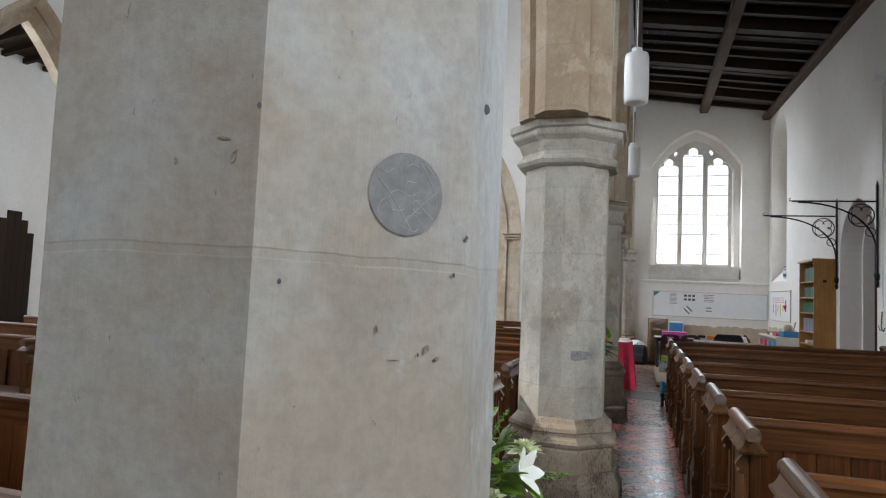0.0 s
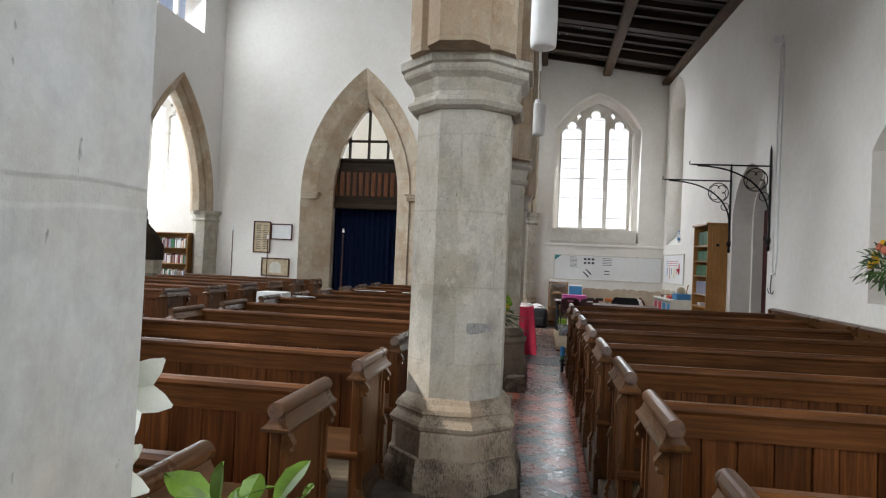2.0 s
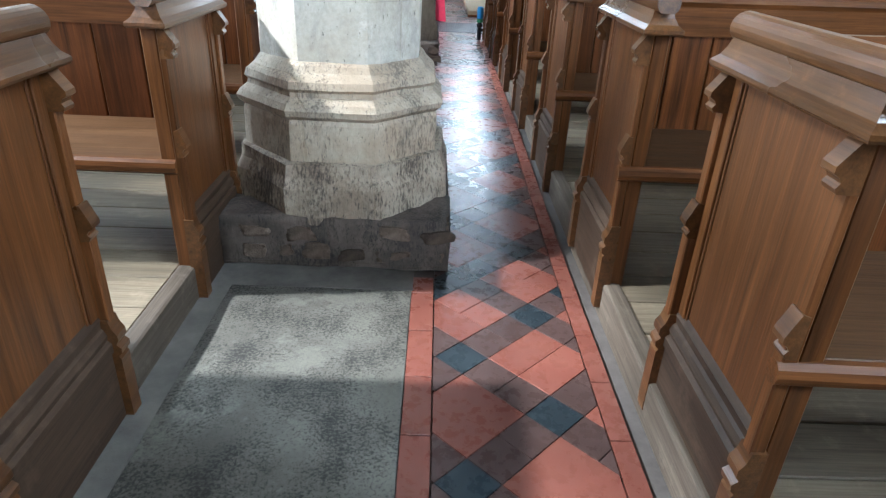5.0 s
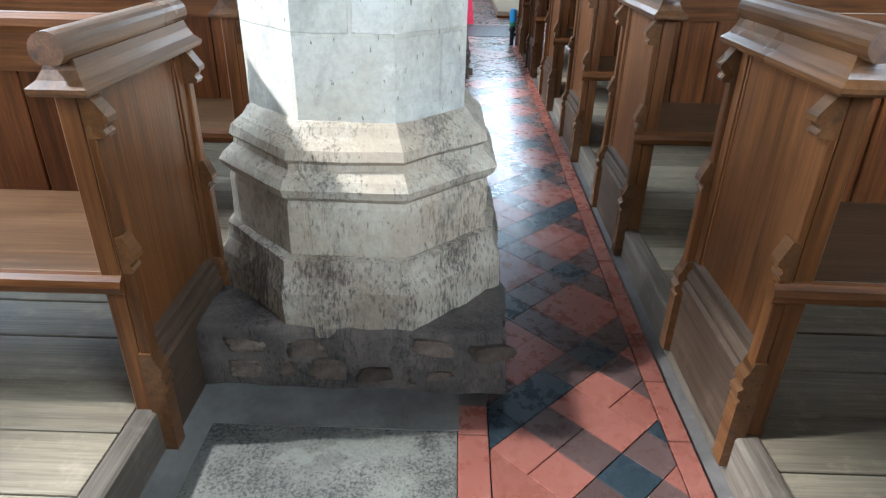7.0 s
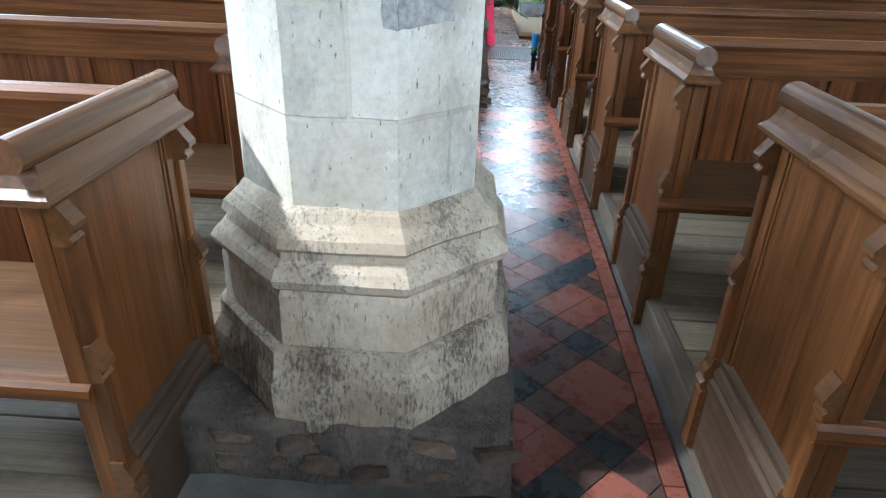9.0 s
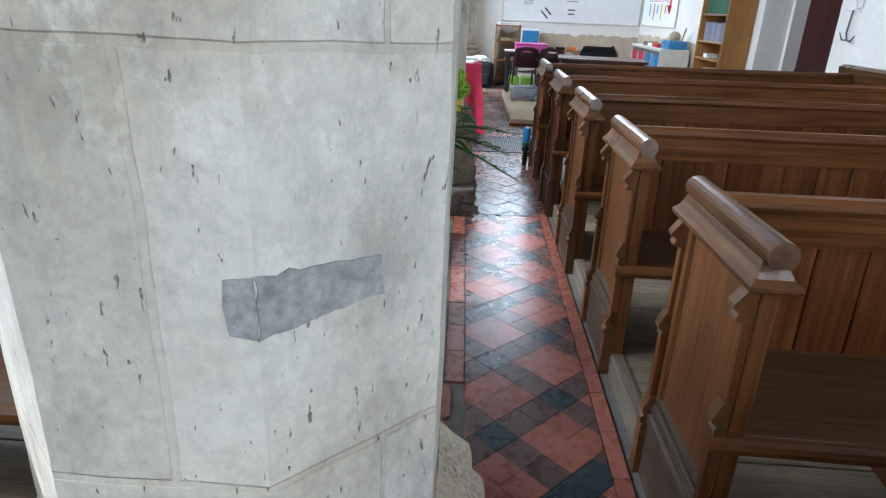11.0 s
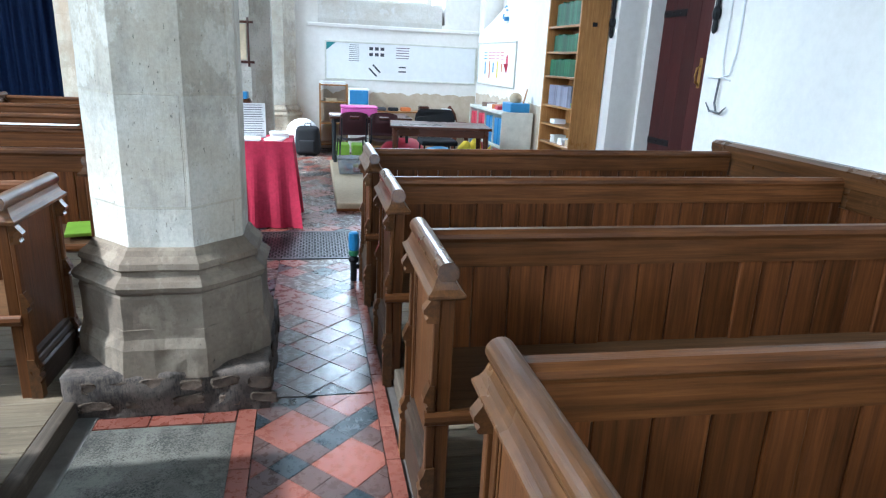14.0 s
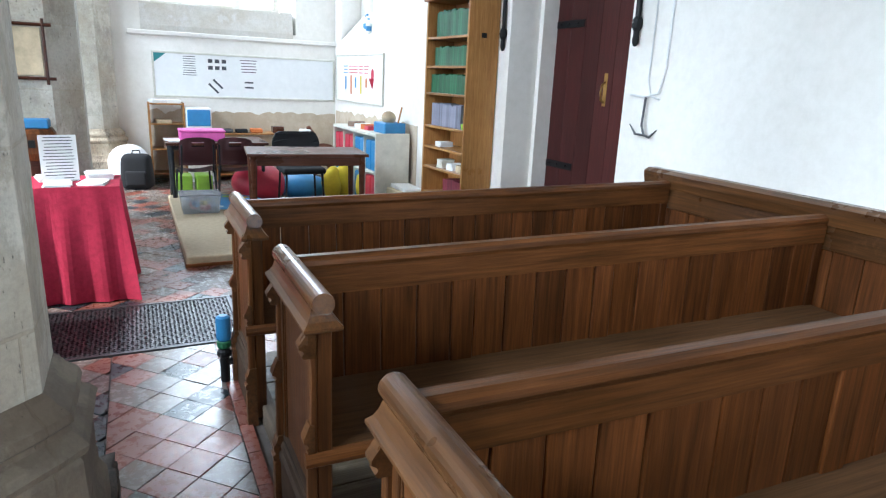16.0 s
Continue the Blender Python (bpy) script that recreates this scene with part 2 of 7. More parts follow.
def tile_mat(name, colour, worn, rough=0.24):
    m, n, l, b = material(name)
    c = coords(n, "World")
    t = noise_tex(n, l, c, 7, 8, 0.7)
    r = ramp(n, [(0.35, colour), (0.75, worn)])
    l.new(t.outputs["Fac"], r.inputs[0])
    ri = n.new("ShaderNodeObjectInfo").outputs["Random"]
    isl = n.new("ShaderNodeNewGeometry").outputs["Random Per Island"]
    tone = n.new("ShaderNodeMapRange")
    tone.inputs["To Min"].default_value, tone.inputs["To Max"].default_value = 0.82, 1.12
    l.new(maths(n, l, "FRACT", maths(n, l, "ADD", ri, isl)), tone.inputs[0])
    tc = n.new("ShaderNodeCombineXYZ")
    for i in range(3):
        l.new(tone.outputs[0], tc.inputs[i])
    l.new(mix(n, l, 1.0, r.outputs[0], tc.outputs[0], "MULTIPLY"), b.inputs["Base Color"])
    t2 = noise_tex(n, l, c, 22, 6, 0.7)
    rr = ramp(n, [(0.3, (rough - 0.06,) * 3), (0.75, (rough + 0.2,) * 3)])
    l.new(t2.outputs["Fac"], rr.inputs[0])
    l.new(rr.outputs[0], b.inputs["Roughness"])
    t3 = noise_tex(n, l, c, 5, 5, 0.6)
    bumped(n, l, b, t3.outputs["Fac"], 0.25, 0.006)
    return m


WHITEWASH = plaster("whitewash", (0.82, 0.79, 0.74), (0.62, 0.55, 0.45), 0.35)
WHITEWASH_NAVE = plaster("nave_whitewash", (0.80, 0.79, 0.77), (0.60, 0.55, 0.50), 0.3)
DAMP = plaster("bare_plaster", (0.50, 0.40, 0.29), (0.66, 0.58, 0.46), 0.8, 4)
STONE = limestone("limewashed_stone", (0.55, 0.52, 0.45), (0.45, 0.395, 0.31), (0.24, 0.22, 0.19), 0.85, dirt_scale=2.2, dirt=0.6, washed=0.0)
STONE_BASE = limestone("worn_stone", (0.50, 0.43, 0.33), (0.37, 0.285, 0.20), (0.11, 0.092, 0.075), 0.7, (0.7, 0.9), 2.6, 0.55, speckle=0.45)
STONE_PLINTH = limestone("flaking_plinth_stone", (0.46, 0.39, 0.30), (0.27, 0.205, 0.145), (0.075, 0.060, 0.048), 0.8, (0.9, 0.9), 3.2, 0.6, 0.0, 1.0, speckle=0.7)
# brown base stone of the third pillar, darkened further for the shade there
STONE_BROWN = limestone("stained_brown_stone", (0.225, 0.182, 0.132), (0.15, 0.112, 0.077), (0.06, 0.048, 0.037), 0.6, (0.7, 0.9), 2.6, 0.5, 0.0, 0.9)
STONE_FOOT = limestone("dirty_footing", (0.15, 0.118, 0.094), (0.085, 0.066, 0.054), (0.030, 0.025, 0.022), 0.8, (9.0, 9.0), 7.0, 0.7, 0.0, 1.0, speckle=0.6)
STONE_ARCH = limestone("arch_stone", (0.54, 0.46, 0.35), (0.45, 0.33, 0.22), (0.30, 0.22, 0.15), 0.3, (0.5, 0.38))
STONE_GREY = limestone("smooth_pillar_stone", (0.40, 0.40, 0.38), (0.335, 0.285, 0.225), (0.20, 0.195, 0.185), 0.4, (2.2, 0.75), 2.2, 0.50, 0.3, 0.6, run=(1.2, 1.2, 0.6))
SLAB = limestone("ledger_stone", (0.165, 0.157, 0.130), (0.105, 0.098, 0.080), (0.040, 0.036, 0.031), 0.45, (9.0, 9.0), 3.0, 0.55, speckle=0.75)
CEMENT = plain("cement", (0.13, 0.12, 0.105), 0.85, 0, 0.35, 6, 0.6)
OAK_X = wood("oak_x", (0.028, 0.0094, 0.0027), (0.255, 0.094, 0.0255), "x", 0.42, coat=0.05, spec=0.18)
OAK_Y = wood("oak_y", (0.030, 0.0105, 0.0032), (0.200, 0.085, 0.0260), "y", 0.30, coat=0.18, wear=0.22, spec=0.4)
OAK_Z = wood("oak_z", (0.030, 0.0090, 0.0025), (0.250, 0.083, 0.0205), "z", 0.46, coat=0.04, vary=0.26, spec=0.18)
OAK_END = wood("oak_ends", (0.034, 0.0115, 0.0034), (0.230, 0.086, 0.0235), "z", 0.40, coat=0.10, vary=0.22, spec=0.26)
OAK_BASE = wood("dusty_oak", (0.030, 0.017, 0.010), (0.115, 0.072, 0.044), "y", 0.55, wear=0.3)
OAK_SEAT = wood("oak_seat", (0.050, 0.022, 0.008), (0.18, 0.092, 0.038), "x", 0.5)
ROOF_OAK = wood("roof_oak", (0.012, 0.0072, 0.0045), (0.062, 0.037, 0.020), "x", 0.8)
ROOF_OAK_Y = wood("roof_purlin_oak", (0.035, 0.020, 0.011), (0.11, 0.066, 0.036), "y", 0.85, wear=0.2)
DEAL_X = wood("deal_boards", (0.150, 0.118, 0.078), (0.31, 0.250, 0.170), "x", 0.55, wear=0.25)
SILL_OAK = wood("weathered_sill", (0.075, 0.055, 0.038), (0.20, 0.16, 0.12), "y", 0.7, wear=0.25)
PINE_Z = wood("varnished_pine", (0.30, 0.13, 0.035), (0.50, 0.26, 0.085), "z", 0.35)
DOOR_RED = wood("oxblood_door_paint", (0.050, 0.010, 0.009), (0.085, 0.018, 0.015), "z", 0.5)
MAHOGANY = wood("mahogany", (0.055, 0.018, 0.010), (0.13, 0.045, 0.022), "x", 0.3)
IRON = plain("wrought_iron", (0.012, 0.012, 0.013), 0.55, 0.6)
GREY_IRON = plain("floor_grating_iron", (0.10, 0.10, 0.105), 0.4, 0.8)
TILE_RED = tile_mat("red_tile", (0.180, 0.056, 0.038), (0.22, 0.084, 0.060))
TILE_BROWN = tile_mat("brown_tile", (0.062, 0.036, 0.031), (0.085, 0.052, 0.045))
TILE_BLACK = tile_mat("blue_black_tile", (0.016, 0.023, 0.028), (0.032, 0.042, 0.048))
TILE_MIX = tile_mat("old_quarry_tile", (0.16, 0.11, 0.088), (0.20, 0.19, 0.18), 0.2)
GROUT = plain("grout", (0.10, 0.085, 0.075), 0.85, 0, 0.3, 12)
WHITE_PAINT = plain("white_gloss_paint", (0.75, 0.75, 0.74), 0.4, 0, 0.05)
LAMP_GLASS = plain("opal_glass", (0.80, 0.79, 0.77), 0.3, 0, 0.03)
LEAD = plain("lead", (0.06, 0.06, 0.065), 0.6, 0.5)
GRASS = plain("churchyard_grass", (0.06, 0.09, 0.03), 0.9, 0, 0.4, 1.5)

PANE, n_, l_, b_ = material("window_glass")
t_ = n_.new("ShaderNodeBsdfTransparent")
g_ = n_.new("ShaderNodeBsdfGlossy")
g_.inputs["Roughness"].default_value = 0.15
mx_ = n_.new("ShaderNodeMixShader")
mx_.inputs[0].default_value = 0.08
l_.new(t_.outputs[0], mx_.inputs[1])
l_.new(g_.outputs[0], mx_.inputs[2])
l_.new(mx_.outputs[0], n_["Material Output"].inputs["Surface"])

# ---- building blocks ----


def mesh_ob(name, bm, mat, parent=None, label="", m=None, smooth=False):
    me = bpy.data.meshes.new(name)
    bmesh.ops.recalc_face_normals(bm, faces=bm.faces)
    bm.to_mesh(me)
    bm.free()
    for x in mat if isinstance(mat, (list, tuple)) else (mat,):
        me.materials.append(x)
    if smooth:
        for p in me.polygons:
            p.use_smooth = True
    ob = new(name, me)
    if parent is not None:
        ob.parent = parent
    if m is not None:
        ob.matrix_basis = m
    if label:
        ob["label"] = label
    return ob


def part(name, bm, mat, parent, label="", m=None, smooth=False):
    return mesh_ob(name, bm, mat, parent, label, m, smooth)


def share(ob, parent, m=None):
    """Another piece on the same mesh."""
    o = new(ob.name.split(".")[0], ob.data)
    o.parent = parent
    if m is not None:
        o.matrix_basis = m
    return o


def thing(name, m, label, category, group="", kind=""):
    ob = new(name)
    ob.empty_display_size = 0.1
    ob.matrix_basis = m
    return tagged(ob, label, category, group, kind)


def setting(name, bm, mat, label="", smooth=False):
    return tagged(mesh_ob(name, bm, mat, smooth=smooth), label, name.split("_")[0], kind="structure")


def box(bm, x0, x1, y0, y1, z0, z1, bevel=0.0, seg=1, m=None):
    before = set(bm.verts)
    r = bmesh.ops.create_cube(bm, size=1.0)
    bmesh.ops.scale(bm, vec=(x1 - x0, y1 - y0, z1 - z0), verts=r["verts"])
    bmesh.ops.translate(bm, vec=((x0 + x1) / 2, (y0 + y1) / 2, (z0 + z1) / 2), verts=r["verts"])
    if bevel:
        bmesh.ops.bevel(bm, geom=list({e for v in r["verts"] for e in v.link_edges}), offset=bevel, segments=seg, profile=0.6, affect="EDGES")
    if m is not None:
        bmesh.ops.transform(bm, matrix=m, verts=[v for v in bm.verts if v not in before])
    return bm


def boxed(*args, **kw):
    return box(bmesh.new(), *args, **kw)


def rod(bm, p0, p1, r0, r1=None, n=10):
    p0, p1 = Vector(p0), Vector(p1)
    d = p1 - p0
    m = Matrix.Translation((p0 + p1) / 2) @ d.to_track_quat("Z", "Y").to_matrix().to_4x4()
    bmesh.ops.create_cone(bm, cap_ends=True, segments=n, radius1=r0, radius2=r0 if r1 is None else r1, depth=d.length, matrix=m)
    return bm


def ball(bm, c, r, scale=(1, 1, 1), n=10):
    m = Matrix.Translation(c) @ Matrix.Diagonal((*scale, 1))
    bmesh.ops.create_uvsphere(bm, u_segments=n, v_segments=max(6, n * 2 // 3), radius=r, matrix=m)
    return bm


def tube(bm, pts, r, n=6):
    """A bent rod through points."""
    pts = [Vector(p) for p in pts]
    rings = []
    for i, p in enumerate(pts):
        d = (pts[min(i + 1, len(pts) - 1)] - pts[max(i - 1, 0)]).normalized()
        q = d.to_track_quat("Z", "Y")
        rr = r[i] if isinstance(r, (list, tuple)) else r
        rings.append([bm.verts.new(p + q @ Vector((math.cos(2 * math.pi * k / n) * rr, math.sin(2 * math.pi * k / n) * rr, 0))) for k in range(n)])
    for a, b in zip(rings, rings[1:]):
        for k in range(n):
            bm.faces.new((a[k], a[(k + 1) % n], b[(k + 1) % n], b[k]))
    bm.faces.new(rings[0][::-1])
    bm.faces.new(rings[-1])
    return bm


def prism(bm, pts, m, d0, d1):
    """A flat outline (u, v) given depth along w."""
    return sheet(bm, [pts], m, d0, d1)


def sheet(bm, loops, m, d0, d1):
    """A flat outline with holes, (u, v), given thickness along w."""
    from_loops = [[Vector((u, v, 0)) for u, v in lp] for lp in loops]
    tris = mathutils.geometry.tessellate_polygon(from_loops)
    flat_pts = [p for lp in from_loops for p in lp]
    a = [bm.verts.new(m @ Vector((p.x, p.y, d0))) for p in flat_pts]
    b = [bm.verts.new(m @ Vector((p.x, p.y, d1))) for p in flat_pts]
    for t in tris:
        try:
            bm.faces.new([a[i] for i in t])
            bm.faces.new([b[i] for i in t][::-1])
        except ValueError:
            pass
    k = 0
    for lp in from_loops:
        for i in range(len(lp)):
            j = (i + 1) % len(lp)
            bm.faces.new((a[k + i], a[k + j], b[k + j], b[k + i]))
        k += len(lp)
    return bm


XZ = Matrix(((1, 0, 0, 0), (0, 0, 1, 0), (0, 1, 0, 0), (0, 0, 0, 1)))      # u, v, w -> x, z, y
YZ = Matrix(((0, 0, 1, 0), (1, 0, 0, 0), (0, 1, 0, 0), (0, 0, 0, 1)))      # u, v, w -> y, z, x


def pointed(c, half, spring, apex, n=12):
    """A pointed arch from its left springing over the apex to the right one."""
    rise = apex - spring
    R = (half * half + rise * rise) / (2 * half)
    cx = c - half + R
    a1 = math.acos(max(-1, min(1, (R - half) / R)))
    left = [(cx - R * math.cos(a1 * i / n), spring + R * math.sin(a1 * i / n)) for i in range(n + 1)]
    return left + [(2 * c - u, v) for u, v in left[-2::-1]]


def depressed(c, half, spring, apex, n=10):
    """A low four-centred arch."""
    pts = []
    for i in range(n + 1):
        s = i / n
        u = -half * (1 - s) ** 1.0
        v = (apex - spring) * (0.62 * (1 - (1 - s) ** 2.6) + 0.38 * s)
        pts.append((c + u, spring + v))
    return pts + [(2 * c - u, v) for u, v in pts[-2::-1]]


def opening(c, half, sill, spring, apex, shape=pointed):
    return [(c + half, sill), (c - half, sill)] + shape(c, half, spring, apex)


def turned(bm, profile, sides=24, turn=0.0, c=(0, 0), sub=1, rough=0.0, seed=0.0):
    """A shape turned round a vertical axis; sides=8 gives an octagon whose radius is to the flats."""
    k = 1.0 / math.cos(math.pi / sides) if sides <= 8 else 1.0
    rings = []
    for r, z in profile:
        ring = []
        for i in range(sides):
            a0, a1 = (turn + 2 * math.pi * (j + 0.5) / sides for j in (i, i + 1))
            p0, p1 = (Vector((math.cos(q) * r * k, math.sin(q) * r * k, z)) for q in (a0, a1))
            for s in range(sub):
                p = p0.lerp(p1, s / sub)
                if rough:
                    d = noise.noise(p * 5 + Vector((seed, 0, 0))) + 0.5 * noise.noise(p * 17 + Vector((seed, 3, 0)))
                    p = p + Vector((p.x, p.y, 0)).normalized() * d * rough
                    p.z += rough * 0.5 * noise.noise(p * 9 + Vector((0, seed, 7)))
                ring.append(bm.verts.new((p.x + c[0], p.y + c[1], p.z)))
        rings.append(ring)
    N = len(rings[0])
    for a, b in zip(rings, rings[1:]):
        for i in range(N):
            bm.faces.new((a[i], a[(i + 1) % N], b[(i + 1) % N], b[i]))
    bm.faces.new(rings[0][::-1])
    bm.faces.new(rings[-1])
    return bm


def dense(profile, step):
    out = []
    for (r0, z0), (r1, z1) in zip(profile, profile[1:]):
        k = max(1, int(math.hypot(r1 - r0, z1 - z0) / step))
        out += [(r0 + (r1 - r0) * i / k, z0 + (z1 - z0) * i / k) for i in range(k)]
    return out + [profile[-1]]


# ---- the church: walls ----
EAST, WEST = -9.0, 16.1
AISLE, WALL_X, NAVE, FAR_ARC, FAR_X = -0.37, 3.15, -0.37, -8.59, -12.6
PIERS = (0.96, 4.65, 8.35, 12.05)


def floor_z(y):
    return -0.038 * max(0.0, min(1.0, (6.0 - y) / 1.6))


# Ground outside, one sheet to the horizon
bm = bmesh.new()
for x0, x1, y0, y1 in ((-900, 900, WEST + 0.72, 900), (-900, 900, -900, EAST - 0.7), (-900, FAR_X - 0.7, EAST - 0.7, WEST + 0.72), (WALL_X + 0.7, 900, EAST - 0.7, WEST + 0.72)):
    vs = [bm.verts.new(p) for p in ((x0, y0, -0.4), (x1, y0, -0.4), (x1, y1, -0.4), (x0, y1, -0.4))]
    bm.faces.new(vs)
tagged(mesh_ob("ground", bm, GRASS), "green churchyard grass outside the walls", "ground", kind="structure")

# White overcast sky beyond the windows
HAZE, hn, hl, hb = material("white_sky")
hb.inputs["Base Color"].default_value = (0, 0, 0, 1)
hb.inputs["Emission Color"].default_value, hb.inputs["Emission Strength"].default_value = (0.94, 0.97, 1.0, 1), 2.2
bm = bmesh.new()
for p in (((-14, 21, -0.4), (7, 21, -0.4), (7, 21, 9), (-14, 21, 9)), ((-15.5, -6, -0.4), (-15.5, 20, -0.4), (-15.5, 20, 6.5), (-15.5, -6, 6.5)), ((6, 12, -0.4), (6, 20, -0.4), (6, 20, 8), (6, 12, 8)), ((-9, -12, -0.4), (4, -12, -0.4), (4, -12, 8), (-9, -12, 8))):
    bm.faces.new([bm.verts.new(q) for q in p])
tagged(mesh_ob("backdrop", bm, HAZE), "plain white overcast sky beyond the windows", "sky", kind="structure")

# Floor bed under tiles and slabs
bm = bmesh.new()
ys = [EAST, 4.4, 6.0, WEST]
for y0, y1 in zip(ys, ys[1:]):
    vs = [bm.verts.new((x, y, floor_z(y) - 0.012)) for x, y in ((FAR_X, y0), (WALL_X + 0.5, y0), (WALL_X + 0.5, y1), (FAR_X, y1))]
    bm.faces.new(vs)
    lo = [bm.verts.new((v.co.x, v.co.y, -0.35)) for v in vs]
    bm.faces.new(lo[::-1])
setting("floor", bm, GROUT, "dark mortar bed of the church floor")

# South aisle wall: niche, doorway, corner window
AISLE_TOP = 6.7
bm = bmesh.new()
DOOR = (10.72, 0.72, 2.25, 3.08)
NICHE = (6.52, 0.77, 1.22, 2.66, 3.08)
CORNER = (15.22, 0.62, 1.98, 4.85, 5.72)
BEND = 9.9                                 # west of here the aisle wall turns in a little
TURN = Matrix.Translation((WALL_X, BEND, 0)) @ Matrix.Rotation(radians(2.5), 4, "Z") @ Matrix.Translation((-WALL_X, -BEND, 0))
niche_loop = opening(NICHE[0], NICHE[1], NICHE[2], NICHE[3], NICHE[4], depressed)
corner_loop = opening(CORNER[0], CORNER[1], CORNER[2], CORNER[3], CORNER[4])
# opening of the supposed window, out of view, for the south fill light
behind = opening(0.7, 0.95, 2.0, 4.2, 5.0, depressed)
plain_end = [(EAST - 0.6, -0.35), (BEND, -0.35), (BEND, AISLE_TOP), (EAST - 0.6, AISLE_TOP)]
rest = [(WEST + 0.7, -0.35), (WEST + 0.7, AISLE_TOP), (BEND, AISLE_TOP)]
for (half, spring, apex), light, w0, w1 in (((0.72, 2.25, 3.08), corner_loop, 0.0, 0.30), ((0.67, 2.3, 3.0), opening(CORNER[0], 0.42, 2.35, 4.9, 5.5), 0.302, 0.62)):
    west_part = sheet(bmesh.new(), [[(BEND, -0.35), (DOOR[0] - half, -0.35)] + pointed(DOOR[0], half, spring, apex) + [(DOOR[0] + half, -0.35)] + rest, light], YZ, WALL_X + w0, WALL_X + w1)
    west_part.transform(TURN)
    bent = bpy.data.meshes.new("bent_wall")
    west_part.to_mesh(bent)
    west_part.free()
    bm.from_mesh(bent)
    bpy.data.meshes.remove(bent)
    sheet(bm, [plain_end, behind] + ([niche_loop] if w0 == 0.0 else []), YZ, WALL_X + w0, WALL_X + w1)
setting("wall_south", bm, WHITEWASH, "whitewashed aisle wall with an arched niche and doorway")
bm = bmesh.new()
for v in [(WALL_X + 0.004, 14.6, 1.98), (WALL_X + 0.004, 15.84, 1.98), (WALL_X + 0.30, 15.64, 2.35), (WALL_X + 0.30, 14.8, 2.35)]:
    bm.verts.new(v)
bm.faces.new(bm.verts)
setting("window_sill_south", bm, WHITEWASH, "sloping whitewashed sill of the corner window")

# West wall: aisle window, tower arch, far aisle window
WIN = (1.30, 1.0, 2.02, 4.72, 5.58)
ARCH = (-4.46, 1.60, 2.95, 6.2)
FARWIN = (-10.42, 0.95, 2.6, 4.8, 5.75)
bm = bmesh.new()
outline = [(FAR_X - 0.6, -0.35), (ARCH[0] - ARCH[1], -0.35)] + pointed(*ARCH, n=16) + [(ARCH[0] + ARCH[1], -0.35), (WALL_X, -0.35), (WALL_X, 6.7), (AISLE, 6.9), (AISLE, 10.6), (FAR_ARC, 10.6), (FAR_ARC, 6.9), (FAR_X - 0.6, 6.4)]
sheet(bm, [outline, opening(*WIN, shape=depressed), opening(*FARWIN, shape=depressed)], XZ, WEST, WEST + 0.32)
setting("wall_west", bm, WHITEWASH, "whitewashed west wall with a tall window and tower arch")
bm = bmesh.new()
half_in = 0.88
outline = [(FAR_X - 0.6, -0.35), (ARCH[0] - half_in, -0.35)] + pointed(ARCH[0], half_in, 2.95, 5.35, 16) + [(ARCH[0] + half_in, -0.35), (WALL_X, -0.35), (WALL_X, 6.7), (AISLE, 6.9), (AISLE, 10.6), (FAR_ARC, 10.6), (FAR_ARC, 6.9), (FAR_X - 0.6, 6.4)]
sheet(bm, [outline, opening(WIN[0], 0.88, 2.3, 4.66, 5.4, depressed), opening(FARWIN[0], 0.85, 2.80, 4.78, 5.62, depressed)], XZ, WEST + 0.322, WEST + 0.70)
setting("wall_west_outer", bm, WHITEWASH, "outer leaf of the whitewashed west wall")


def chamfered_arch(name, c, half, spring, apex, foot, reveal, depth, m, w0, mat, label, n=18):
    """A stone order of a pointed arch: a ring with its jambs, chamfered towards the room."""
    bm = bmesh.new()
    outer = [(c - half, foot)] + pointed(c, half, spring, apex, n) + [(c + half, foot)]
    inner = [(c - half + reveal, foot)] + pointed(c, half - reveal, spring, apex - reveal * 1.25, n) + [(c + half - reveal, foot)]
    rings = []
    for pts, w in ((outer, 0.0), (inner, depth * 0.55), (inner, depth)):
        rings.append([bm.verts.new(m @ Vector((u, v, w0 + w))) for u, v in pts])
    rings.append([bm.verts.new(m @ Vector((u, v, w0 + depth))) for u, v in outer])
    for a, b in zip(rings, rings[1:] + rings[:1]):
        for i in range(len(a) - 1):
            bm.faces.new((a[i], a[i + 1], b[i + 1], b[i]))
    for k in (0, -1):
        bm.faces.new([r[k] for r in rings])
    return tagged(mesh_ob(name, bm, mat), label, "arch", kind="structure")


chamfered_arch("tower_arch_outer", ARCH[0], ARCH[1], ARCH[2], ARCH[3], 0, 0.38, 0.30, XZ, WEST - 0.012, STONE_ARCH, "wide chamfered stone order of the tower arch")
chamfered_arch("tower_arch_inner", ARCH[0], ARCH[1] - 0.38, ARCH[2], ARCH[3] - 0.475, 0, 0.36, 0.40, XZ, WEST + 0.10, STONE_ARCH, "inner stone order of the tower arch")


for side in (-1, 1):
    bm = bmesh.new()
    for z0, z1, g in ((2.86, 2.92, 0.03), (2.92, 2.99, 0.06), (2.99, 3.03, 0.09)):
        xa, xb = sorted((ARCH[0] + side * (ARCH[1] - 0.40 - g), ARCH[0] + side * (ARCH[1] - 0.02)))
        box(bm, xa, xb, WEST + 0.02 - g, WEST + 0.34, z0, z1, 0.012)
    tagged(mesh_ob("tower_arch_impost", bm, STONE_ARCH), "moulded stone impost of the tower arch", "impost", "tower arch imposts", "structure")


